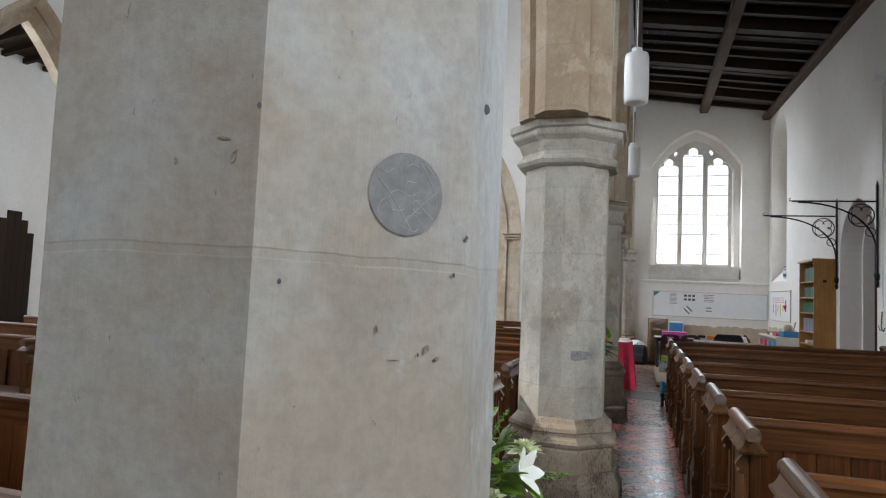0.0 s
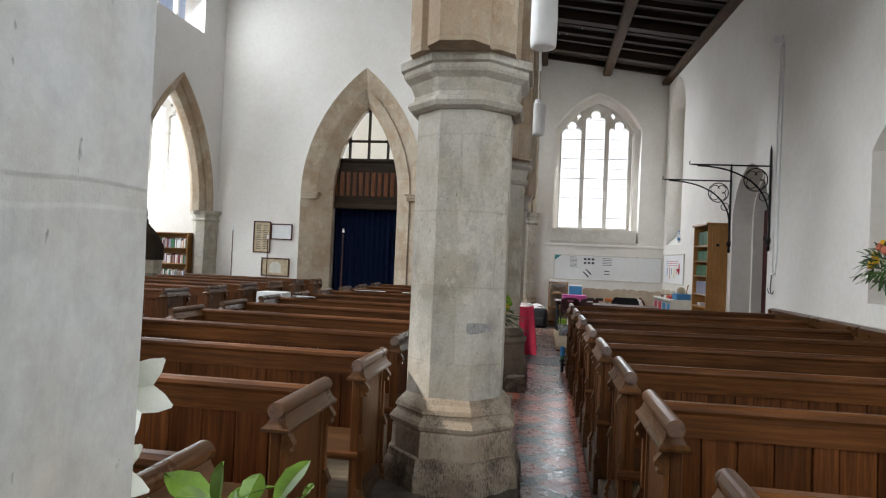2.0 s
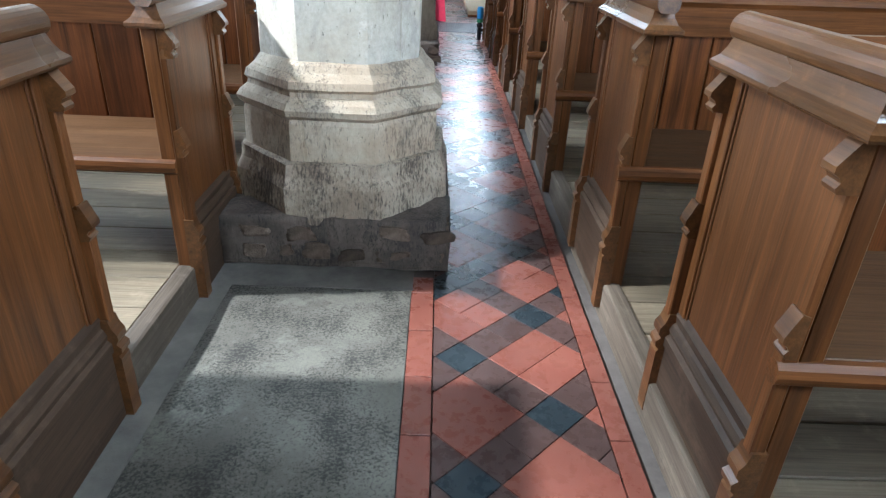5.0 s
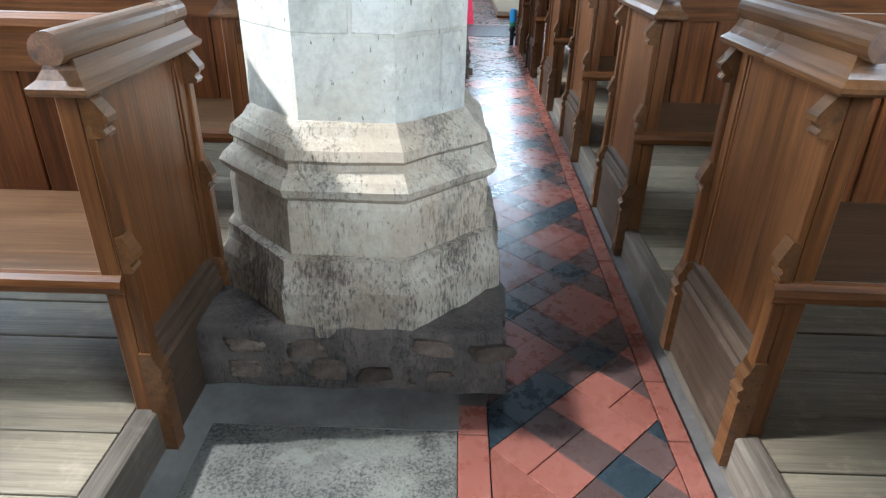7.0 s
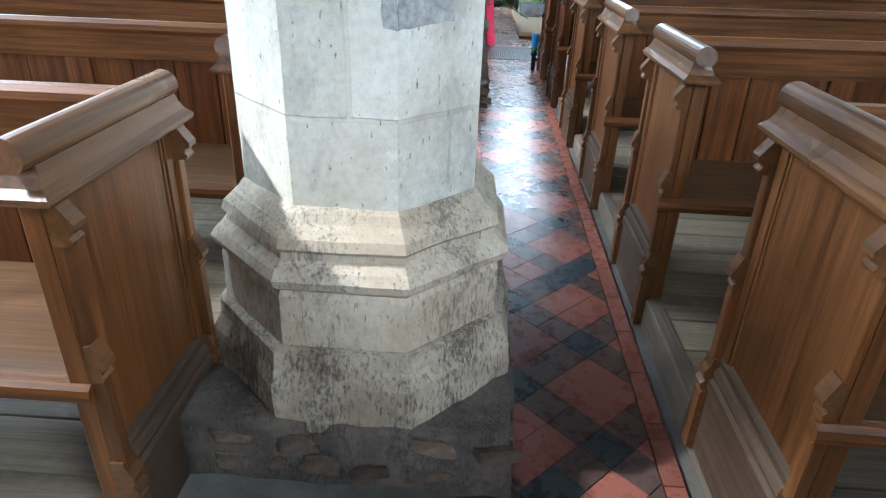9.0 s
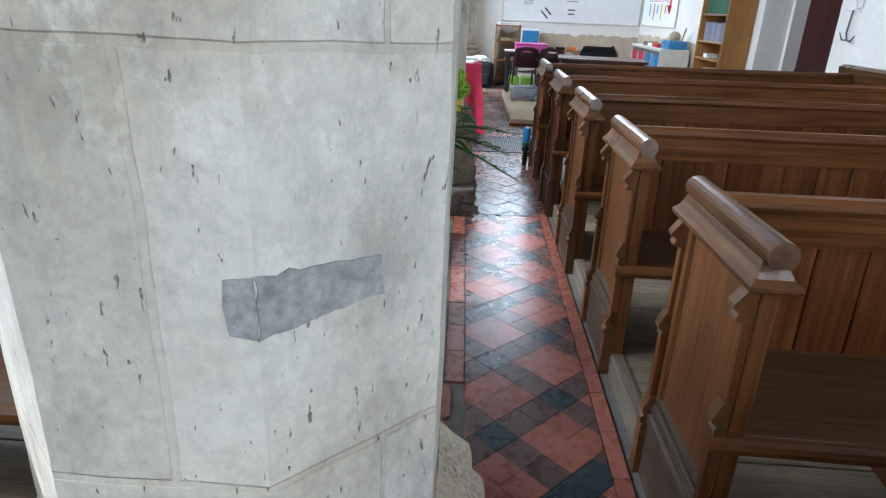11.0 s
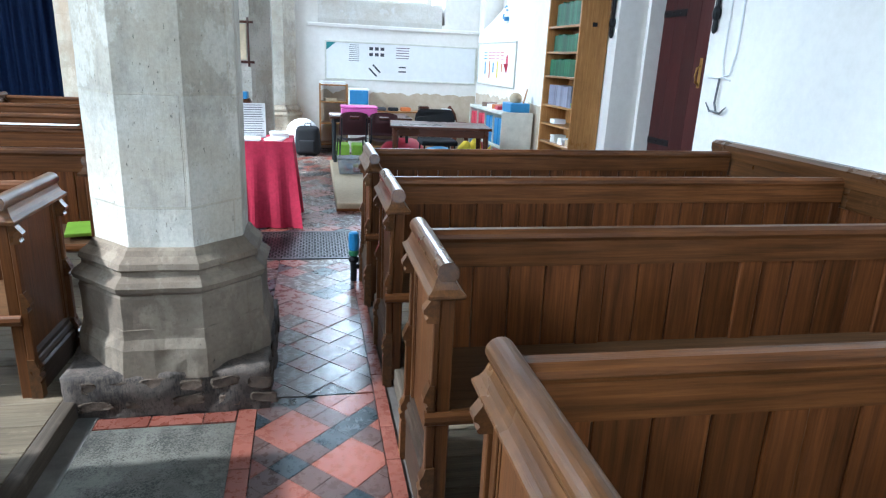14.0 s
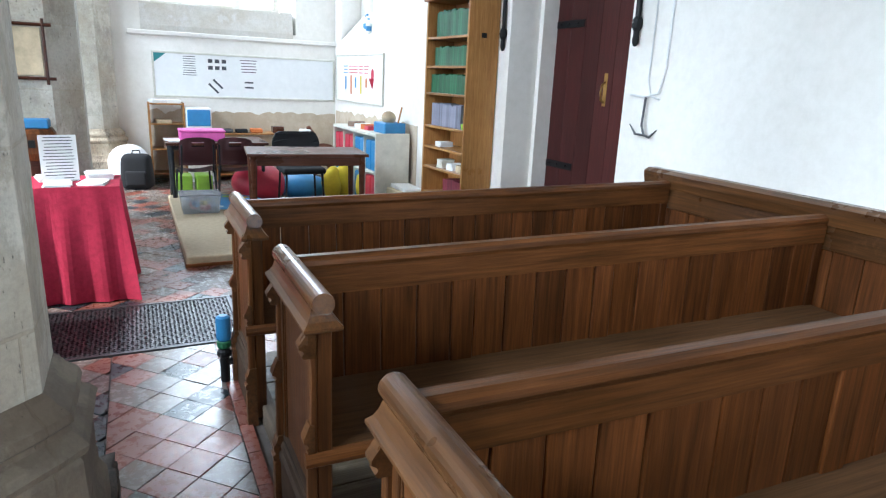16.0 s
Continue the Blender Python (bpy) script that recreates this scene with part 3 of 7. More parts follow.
def tracery_window(name, c, half, sill, spring, apex, m, w, label, lights=3, shape=depressed):
    """A Perpendicular window: stone frame and mullions, cusped lights, small eyelets, leaded panes."""
    t = thing(name, Matrix(), label, "window", kind="structure")
    loops = [opening(c, half, sill, spring, apex, shape)]
    lw = (2 * half - 0.16 - 0.10 * (lights - 1)) / lights
    panes = []
    for i in range(lights):
        lc = c - half + 0.08 + lw / 2 + i * (lw + 0.10)
        top = apex - 0.12 - (0.0 if i == lights // 2 and lights % 2 else 0.30 * half)
        sp = top - lw * 0.62
        h = lw / 2
        head = []
        for px_, pz_, r, a0, a1 in ((-h * 0.62, 0.0, h * 0.40, 180, 60), (0, h * 0.62, h * 0.50, 170, 10), (h * 0.62, 0.0, h * 0.40, 120, 0)):
            for k in range(6):
                a = radians(a0 + (a1 - a0) * k / 5)
                head.append((lc + px_ + r * math.cos(a), sp + pz_ + r * math.sin(a)))
        loops.append([(lc + h, sill + 0.08), (lc - h, sill + 0.08), (lc - h, sp), *head, (lc + h, sp)])
        panes.append((lc, h, sp, top))
    if lights == 3:
        for s in (-1, 1):
            ec, ez = c + s * (lw / 2 + 0.05), apex - 0.12 - 0.06
            ec += s * 0.12
            ez -= 0.10
            loops.append([(ec - 0.055, ez), (ec, ez + 0.075), (ec + 0.055, ez), (ec + s * 0.02, ez - 0.10)])
    bm = sheet(bmesh.new(), loops, m, w, w + 0.12)
    part("stone_tracery", bm, WHITE_STONE, t, "pale stone mullions with cusped heads")
    for lc, h, sp, top in panes:
        bm = sheet(bmesh.new(), [[(lc - h, sill + 0.08), (lc + h, sill + 0.08), (lc + h, top), (lc - h, top)]], m, w + 0.055, w + 0.058)
        pane = part("pane", bm, PANE, t)
        pane.visible_shadow = False
        bm = bmesh.new()
        k = int((top - sill) / 0.24)
        for j in range(1, k):
            z = sill + 0.08 + j * 0.24
            p = [m @ Vector((u, z, w + 0.045)) for u in (lc - h, lc + h)]
            rod(bm, p[0], p[1], 0.007 if j % 2 else 0.004, n=5)
        for q in (-0.5, 0.0, 0.5):
            p = [m @ Vector((lc + q * h * 1.1, z, w + 0.05)) for z in (sill + 0.08, top - 0.1)]
            rod(bm, p[0], p[1], 0.0022, n=4)
        part("lead_bars", bm, LEAD, pane)
    return t


WHITE_STONE = limestone("white_window_stone", (0.74, 0.72, 0.68), (0.62, 0.57, 0.49), (0.40, 0.37, 0.32), 0.2, (0.8, 0.6), 2.0, 0.3, 0.3, 0.5)
tracery_window("window_1", 1.26, 0.88, 2.30, 4.66, 5.40, XZ, WEST + 0.40, "tall three-light Perpendicular window with leaded clear glass")
tracery_window("window_2", FARWIN[0], 0.85, 2.80, 4.78, 5.62, XZ, WEST + 0.40, "three-light window in the far aisle's end wall")
tracery_window("window_3", CORNER[0], 0.42, 2.35, 4.9, 5.5, YZ, WALL_X + 0.45, "two-light window in the aisle wall by the corner", 2, pointed)
# unseen window, added round the south fill light
tracery_window("window_14", 0.7, 0.95, 2.0, 4.2, 5.0, YZ, WALL_X + 0.4, "three-light window in the aisle wall")
# sloping sill and stone shelf below the west window
bm = bmesh.new()
prism(bm, [(0, 2.31), (0.40, 2.31), (0.40, 2.0), (-0.02, 1.93), (-0.035, 2.03)], YZ @ Matrix.Translation((0, 0, 0)), 0.27, 2.25)
bmesh.ops.translate(bm, vec=(0, WEST, 0), verts=bm.verts)
setting("window_sill_west", bm, WHITE_STONE, "sloping stone sill under the west window")

# Far aisle wall with windows; east wall
bm = bmesh.new()
holes = [opening(y, 0.95, 2.4, 4.4, 5.2, depressed) for y in (13.9, 6.5, 2.8)]
sheet(bm, [[(EAST - 0.6, -0.35), (WEST, -0.35), (WEST, 6.3), (EAST - 0.6, 6.3)], *holes], YZ, FAR_X - 0.6, FAR_X)
setting("wall_north", bm, WHITEWASH_NAVE, "whitewashed far aisle wall with windows")
for k, y in enumerate((13.9, 6.5, 2.8)):
    tracery_window("window_%d" % (4 + k), y, 0.95, 2.4, 4.4, 5.2, YZ, FAR_X - 0.4, "three-light window in the far aisle wall")
# unseen end wall; its two windows are added to carry the east fill
bm = sheet(bmesh.new(), [[(FAR_X - 0.6, -0.35), (WALL_X + 0.62, -0.35), (WALL_X + 0.62, 10.6), (FAR_X - 0.6, 10.6)], opening(1.35, 1.1, 1.9, 4.3, 5.2, depressed), opening(-4.3, 1.5, 2.3, 5.2, 6.6)], XZ, EAST - 0.6, EAST)
setting("wall_east", bm, WHITEWASH_NAVE, "plain whitewashed end wall with two windows")
tracery_window("window_11", 1.35, 1.1, 1.9, 4.3, 5.2, XZ, EAST - 0.4, "three-light window at the aisle's end")
tracery_window("window_12", -4.3, 1.5, 2.3, 5.2, 6.6, XZ, EAST - 0.4, "tall three-light end window of the nave", 3, pointed)

# Arcades
SPRING, APEX, HALF = 2.62, 5.42, 1.56


def arcade(name, x, clerestory, label, SPRING=SPRING, APEX=APEX):
    bm = bmesh.new()
    pts = [(EAST, 10.6), (EAST, SPRING + 0.02)]
    starts = [p + (0.34 if clerestory else 0.0) for p in (PIERS[0] - 7.4, PIERS[0] - 3.7, *PIERS)]
    for p in starts:
        c = p + 1.85
        h = HALF if p < 12 else HALF + 0.05
        if c - h < EAST:
            continue
        pts += pointed(c, h, SPRING + 0.02, APEX, 14)
    pts += [(WEST, SPRING + 0.02), (WEST, 10.6)]
    loops = [pts]
    if clerestory:
        loops += [opening(13.9 - 3.7 * k, 1.15, 6.75, 8.4, 9.0, depressed) for k in range(4)]
    sheet(bm, loops, YZ, x - 0.27, x + 0.27)
    ob = setting(name, bm, WHITEWASH_NAVE, label)
    for p in starts:
        c = p + 1.85
        if c - HALF < EAST:
            continue
        # stone orders: outer flush with the wall, inner narrower and lower
        for w0, w1, h, ap, dz in ((0.30, 0.22, HALF + 0.02, APEX + 0.02, 0.16), (0.17, 0.09, HALF - 0.13, APEX - 0.16, 0.17)):
            bm = bmesh.new()
            inn = pointed(c, h - dz, SPRING, ap - dz * 1.25, 18)
            mid = pointed(c, h - dz * 0.45, SPRING, ap - dz * 0.55, 18)
            out = pointed(c, h, SPRING, ap, 18)
            rings = []
            for loop, wx in ((out, w0), (mid, w0), (inn, w1), (inn, -w1), (mid, -w0), (out, -w0)):
                rings.append([bm.verts.new((x + wx, u, v)) for u, v in loop])
            for a, b in zip(rings, rings[1:] + rings[:1]):
                for i in range(len(a) - 1):
                    bm.faces.new((a[i], a[i + 1], b[i + 1], b[i]))
            for k in (0, -1):
                bm.faces.new([r[k] for r in rings])
            tagged(mesh_ob("arch_order", bm, STONE_ARCH), "chamfered stone arch order of the arcade", "arch", "arcade arches", "structure")
    return ob


arcade("arcade_south", AISLE, False, "whitewashed wall above the pointed arcade arches")
arcade("arcade_north", FAR_ARC, True, "far arcade wall with clerestory windows above", 2.42, 5.52)
for k in range(4):
    y = 13.9 - 3.7 * k
    t = thing("window_%d" % (7 + k), Matrix(), "clerestory window of clear leaded glass", "window", kind="structure")
    pane = part("pane", sheet(bmesh.new(), [opening(y, 1.15, 6.75, 8.4, 9.0, depressed)], YZ, FAR_ARC - 0.02, FAR_ARC - 0.016), PANE, t)
    pane.visible_shadow = False
    bm = bmesh.new()
    for s in (-0.38, 0.38):
        box(bm, FAR_ARC - 0.07, FAR_ARC + 0.03, y + s - 0.05, y + s + 0.05, 6.75, 8.8, 0.015)
    part("mullion", bm, WHITE_STONE, t)


RUBBLE = plain("flint_rubble", (0.105, 0.078, 0.058), 0.95, 0, 0.6, 18, 0.9, rnd=0.4, spec=0.15)


FIRST = (-0.32, 0.94)


def pillar(name, x, y, stone, label, fine=False, foot=True, slim=1.0, waist=1.0, tall=1.0, turn=0.0, base_stone=None, plinth_stone=None):
    """An octagonal pier: rough footing, moulded base, shaft and moulded capital."""
    t = thing(name, pose(x, y, floor_z(y), 0, 0, turn) @ Matrix.Diagonal((slim, slim, tall, 1)), label, "pillar", "arcade pillars", "structure")
    s = 8 if fine else 2
    step = 0.02 if fine else 0.08
    bm = bmesh.new()
    k = 14 if fine else 4
    grid = dense([(0.405, 0.0), (0.405, 0.19), (0.30, 0.195)], 0.022 if fine else 0.1)
    rings = []
    for r, z in grid:
        ring = []
        for i in range(4):
            c0, c1 = [(-1, -1), (1, -1), (1, 1), (-1, 1)][i], [(-1, -1), (1, -1), (1, 1), (-1, 1)][(i + 1) % 4]
            for q in range(k):
                px_, py_ = (c0[0] + (c1[0] - c0[0]) * q / k) * r, (c0[1] + (c1[1] - c0[1]) * q / k) * r
                v = Vector((px_, py_, z))
                d = 0.026 * noise.noise(v * 6 + Vector((x, y, 0))) + 0.022 * noise.noise(v * 15 + Vector((y, x, 0)))
                v += Vector((px_, py_, 0)).normalized() * d
                v.z += 0.5 * d if 0.02 < z else 0
                ring.append(bm.verts.new(v))
        rings.append(ring)
    N = len(rings[0])
    for a, b in zip(rings, rings[1:]):
        for i in range(N):
            bm.faces.new((a[i], a[(i + 1) % N], b[(i + 1) % N], b[i]))
    bm.faces.new(rings[-1])
    if foot:
        part("footing", bm, STONE_FOOT, t, "dirty rubble and flint footing block", smooth=True)
    else:
        bm.free()
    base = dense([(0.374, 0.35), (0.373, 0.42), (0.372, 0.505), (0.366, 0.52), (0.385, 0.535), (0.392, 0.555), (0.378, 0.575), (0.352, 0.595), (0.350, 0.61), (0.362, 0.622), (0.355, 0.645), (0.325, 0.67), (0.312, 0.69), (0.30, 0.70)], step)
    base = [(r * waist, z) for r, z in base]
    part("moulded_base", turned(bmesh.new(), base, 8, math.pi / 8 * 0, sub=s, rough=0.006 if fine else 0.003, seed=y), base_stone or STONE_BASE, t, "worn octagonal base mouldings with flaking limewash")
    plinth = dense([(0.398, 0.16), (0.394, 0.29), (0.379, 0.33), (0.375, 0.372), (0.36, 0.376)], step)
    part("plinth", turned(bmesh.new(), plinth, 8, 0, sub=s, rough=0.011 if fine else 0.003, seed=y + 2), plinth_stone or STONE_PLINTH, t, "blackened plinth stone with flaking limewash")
    if fine and y > 2:                # rubble and flints bedded in the footing's open faces
        rnd = random.Random(int(y * 10))
        for face in range(2):
            for row, (z0_, hh0) in enumerate(((0.055, 0.040), (0.135, 0.040))):
                u = -0.38 + rnd.uniform(0, 0.05)
                while u < 0.33:
                    w, hh = rnd.uniform(0.06, 0.17), hh0 * rnd.uniform(0.65, 1.0)
                    bm = bmesh.new()
                    bmesh.ops.create_icosphere(bm, subdivisions=3, radius=1.0)
                    o = Vector((rnd.random() * 9, rnd.random() * 9, 0))
                    for v in bm.verts:
                        e_ = v.co.copy()
                        q_ = max(abs(e_.x), abs(e_.z), 0.55)
                        k_ = (0.75 / q_) * (1 + 0.4 * noise.noise(e_ * 1.3 + o))
                        d_ = 0.25 * noise.noise(e_ * 4 + o)
                        v.co = Vector((e_.x * w * 0.5 * k_, (max(-0.5, min(0.5, e_.y)) + d_) * 0.015, e_.z * hh * k_))
                    m_ = pose(u + w / 2, -0.405 + 0.002, z0_ + rnd.uniform(-.008, .008), 0, rnd.uniform(-10, 10), 0)
                    if face:
                        m_ = Matrix.Rotation(radians(90), 4, "Z") @ m_
                    st = part("rubble_stone", bm, RUBBLE, t, smooth=True)
                    st.matrix_local = m_
                    u += w * rnd.uniform(1.05, 1.3)
    shaft = dense([(0.298 * waist, 0.68), (0.298 * waist, 2.40)], 0.05 if fine else 0.3)
    part("shaft", turned(bmesh.new(), shaft, 8, 0, sub=s, rough=0.0025, seed=y + 9), stone, t)
    cap = [(0.298, 2.36), (0.330, 2.375), (0.345, 2.40), (0.335, 2.42), (0.312, 2.435), (0.305, 2.46), (0.330, 2.53), (0.365, 2.56), (0.372, 2.575), (0.372, 2.60), (0.392, 2.61), (0.395, 2.655), (0.36, 2.67)]
    part("capital", turned(bmesh.new(), dense(cap, 0.03), 8, 0, sub=max(2, s // 2), rough=0.003, seed=y + 4), stone, t, "moulded octagonal capital")
    # springer block between the capital and the arches
    part("springer", turned(bmesh.new(), [(0.27, 2.66), (0.262, 3.1)], 8, 0), STONE_ARCH, t)
    return t


pillar("pillar_1", FIRST[0], FIRST[1], STONE_GREY, "octagonal grey limewashed pillar with a scratched roundel", True, waist=0.94, turn=4)
pillar("pillar_2", AISLE, PIERS[1], STONE, "octagonal stone pillar with worn moulded base", True, waist=0.94)
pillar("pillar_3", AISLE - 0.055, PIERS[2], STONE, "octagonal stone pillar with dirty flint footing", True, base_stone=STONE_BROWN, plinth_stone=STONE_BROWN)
pillar("pillar_4", AISLE - 0.13, PIERS[3], STONE, "octagonal stone pillar near the children's corner")
for k, y in enumerate([p + 0.34 for p in PIERS[1:]] + [WEST - 0.05]):
    pillar("pillar_%d" % (5 + k), FAR_ARC, y, STONE, "octagonal pillar of the far arcade", False, False, tall=0.915)
pillar("pillar_9", AISLE, WEST - 0.05, STONE, "half pillar against the west wall", False, False)

# Roofs
bm = bmesh.new()


def aisle_z(x):
    return 6.34 - 0.155 * (x - AISLE)


for k in range(56):
    y = EAST + 0.1 + 0.45 * k
    big = k % 4 == 1
    h, w = (0.20, 0.20) if big else (0.11, 0.09)
    vs = []
    for yy in (y - w / 2, y + w / 2):
        for xx, dz in ((AISLE + 0.2, 0), (WALL_X + 0.25, 0), (WALL_X + 0.25, -h), (AISLE + 0.2, -h)):
            vs.append(bm.verts.new((xx, yy, aisle_z(xx) + dz + 0.16)))
    a, b = vs[:4], vs[4:]
    bm.faces.new(a), bm.faces.new(b[::-1])
    for i in range(4):
        bm.faces.new((a[i], a[(i + 1) % 4], b[(i + 1) % 4], b[i]))
for k in range(24):                      # boards between the rafters
    x0 = AISLE + 0.2 + k * 0.152
    vs = [bm.verts.new((xx, yy, aisle_z(xx) + 0.19 + (0.006 if k % 2 else 0))) for xx, yy in ((x0, EAST), (x0 + 0.148, EAST), (x0 + 0.148, WEST + 0.1), (x0, WEST + 0.1))]
    bm.faces.new(vs)
    lo = [bm.verts.new((v.co.x, v.co.y, v.co.z + 0.03)) for v in vs]
    bm.faces.new(lo[::-1])
setting("ceiling_aisle", bm, ROOF_OAK, "dark timber lean-to roof with close rafters")
bm = bmesh.new()
for xx, w, h in ((1.45, 0.20, 0.10), (3.10, 0.14, 0.08), (-0.02, 0.14, 0.08)):
    box(bm, xx - w / 2, xx + w / 2, EAST, WEST if xx < 3 else BEND, aisle_z(xx) - h, aisle_z(xx) + 0.045, 0.03)
plate = boxed(2.98, 3.17, BEND, WEST + 0.3, aisle_z(2.95) - 0.08, aisle_z(2.95) + 0.045, 0.03)
plate.transform(TURN)
setting("ceiling_wall_plate", plate, ROOF_OAK_Y, "dark wall plate over the bent end of the aisle wall")
setting("ceiling_purlins", bm, ROOF_OAK_Y, "pale worn purlin and wall plates of the aisle roof")
bm = bmesh.new()
box(bm, FAR_ARC - 0.27, AISLE + 0.27, EAST, WEST + 0.3, 9.75, 9.9)
for k in range(12):
    box(bm, FAR_ARC + 0.27, AISLE - 0.27, EAST + 0.6 + 2.2 * k, EAST + 0.9 + 2.2 * k, 9.4, 9.76, 0.03)
setting("ceiling_nave", bm, ROOF_OAK, "dark timber nave roof with tie beams")
bm = bmesh.new()
vs = [bm.verts.new(p) for p in ((FAR_X - 0.6, EAST, 6.0), (FAR_ARC, EAST, 6.6), (FAR_ARC, WEST, 6.6), (FAR_X - 0.6, WEST, 6.0))]
bm.faces.new(vs)
lo = [bm.verts.new((v.co.x, v.co.y, v.co.z + 0.12)) for v in vs]
bm.faces.new(lo[::-1])
for k in range(54):
    y = EAST + 0.2 + 0.47 * k
    m_ = Matrix(((1, 0, 0, FAR_X), (0, 1, 0, y), (0.13, 0, 1, 5.93), (0, 0, 0, 1)))
    box(bm, 0, 4.0, -0.05, 0.05, 0, 0.11, m=m_)
setting("ceiling_far_aisle", bm, ROOF_OAK, "dark timber roof of the far aisle")

# ---- pews ----
PITCH = 1.008


def bench_end(parent, x, side, m=None):
    """A pew end across x, its panelled face towards side (-1 or +1): a slab between two little stepped buttresses."""
    s = side

    def slab(u0, u1, y0, y1, z0, z1, bevel=0.003):
        xa, xb = sorted((x + s * u0, x + s * u1))
        return boxed(xa, xb, y0, y1, z0, z1, bevel)

    end = part("bench_end", slab(-0.034, 0.010, -0.484, -0.012, 0.02, 0.845, 0.004), OAK_END, parent, m=m)
    for y0, y1 in ((-0.487, -0.457), (-0.040, -0.010)):
        part("upper_buttress", slab(0.010, 0.028, y0, y1, 0.52, 0.842), OAK_END, end)
        part("lower_buttress", slab(0.010, 0.038, y0, y1, 0.24, 0.525), OAK_END, end)
        # sloping weathered offsets, cut back and nibbed underneath
        for z, u, d in ((0.800, 0.026, 0.034), (0.515, 0.030, 0.020)):
            bm = bmesh.new()
            prof = [(u - 0.012, z + 0.030), (u + 0.002, z + 0.034), (u + d, z - 0.010), (u + d, z - 0.020), (u + d - 0.010, z - 0.026), (u + d - 0.014, z - 0.034), (u + d - 0.008, z - 0.042), (u + d - 0.012, z - 0.050), (u - 0.012, z - 0.052)]
            prism(bm, [(x + s * a, b) for a, b in prof], XZ, y0 - 0.003, y1 + 0.003)
            part("buttress_offset", bm, OAK_Y, end)
        # collared foot standing on the floor before the sill
        bm = bmesh.new()
        prof = [(0.008, -0.03), (0.050, -0.03), (0.050, 0.155), (0.045, 0.163), (0.054, 0.172), (0.056, 0.186), (0.045, 0.196), (0.052, 0.206), (0.052, 0.222), (0.042, 0.238), (0.036, 0.262), (0.008, 0.262)]
        prism(bm, [(x + s * a, b) for a, b in prof], XZ, y0 - 0.006, y1 + 0.006)
        part("buttress_foot", bm, OAK_Y, end)
    for y0, y1, d in ((-0.455, -0.445, 0.005), (-0.075, -0.043, 0.008), (-0.086, -0.077, 0.004)):
        part("bead", slab(0.010, 0.010 + d, y0, y1, 0.27, 0.838, 0.002), OAK_END, end)
    # moulded base courses over a plain skirting
    bm = bmesh.new()
    prof = [(0.008, -0.03), (0.030, -0.03), (0.030, 0.170), (0.036, 0.176), (0.036, 0.200), (0.026, 0.208), (0.030, 0.222), (0.024, 0.236), (0.018, 0.242), (0.020, 0.262), (0.008, 0.282)]
    prism(bm, [(x + s * a, b) for a, b in prof], XZ, -0.456, -0.041)
    part("base_moulding", bm, OAK_BASE, end, "scuffed dusty base mouldings")
    # hollow-sided cap and rolled top
    bm = bmesh.new()
    prof = [(0.050, 0.832), (0.054, 0.838), (0.054, 0.846), (0.040, 0.858), (0.031, 0.874), (0.025, 0.892)]
    rings = []
    for h, z in prof:
        g = (h - 0.025) * 1.15
        rings.append([bm.verts.new(p) for p in ((x - h, -0.492 - g, z), (x + h, -0.492 - g, z), (x + h, -0.004 + g * 0.6, z), (x - h, -0.004 + g * 0.6, z))])
    for a, b in zip(rings, rings[1:]):
        for i in range(4):
            bm.faces.new((a[i], a[(i + 1) % 4], b[(i + 1) % 4], b[i]))
    bm.faces.new(rings[0][::-1]), bm.faces.new(rings[-1])
    part("cap", bm, OAK_Y, end)
    bm = bmesh.new()
    n = 16
    pr = []
    for i in range(n + 1):
        a = radians(-55 + 290 * i / n)
        pr.append((x + 0.031 * math.cos(a), 0.912 + 0.030 * math.sin(a)))
    prism(bm, pr, XZ, -0.522, 0.010)
    for v in bm.verts:                 # worn ends
        if v.co.y < -0.4 or v.co.y > 0:
            v.co.y += (v.co.z - 0.912) * 0.12 * (1 if v.co.y < -0.4 else -1)
    ends = [e for e in bm.edges if abs(e.verts[0].co.y - e.verts[1].co.y) < 0.01]
    rim = [e for e in ends if len(e.link_faces) == 2 and max(abs(f.normal.y) for f in e.link_faces) > 0.5 and min(abs(f.normal.y) for f in e.link_faces) < 0.5]
    bmesh.ops.bevel(bm, geom=rim, offset=0.006, segments=2, affect="EDGES")
    part("rolled_top", bm, OAK_Y, end, smooth=False)
    return end


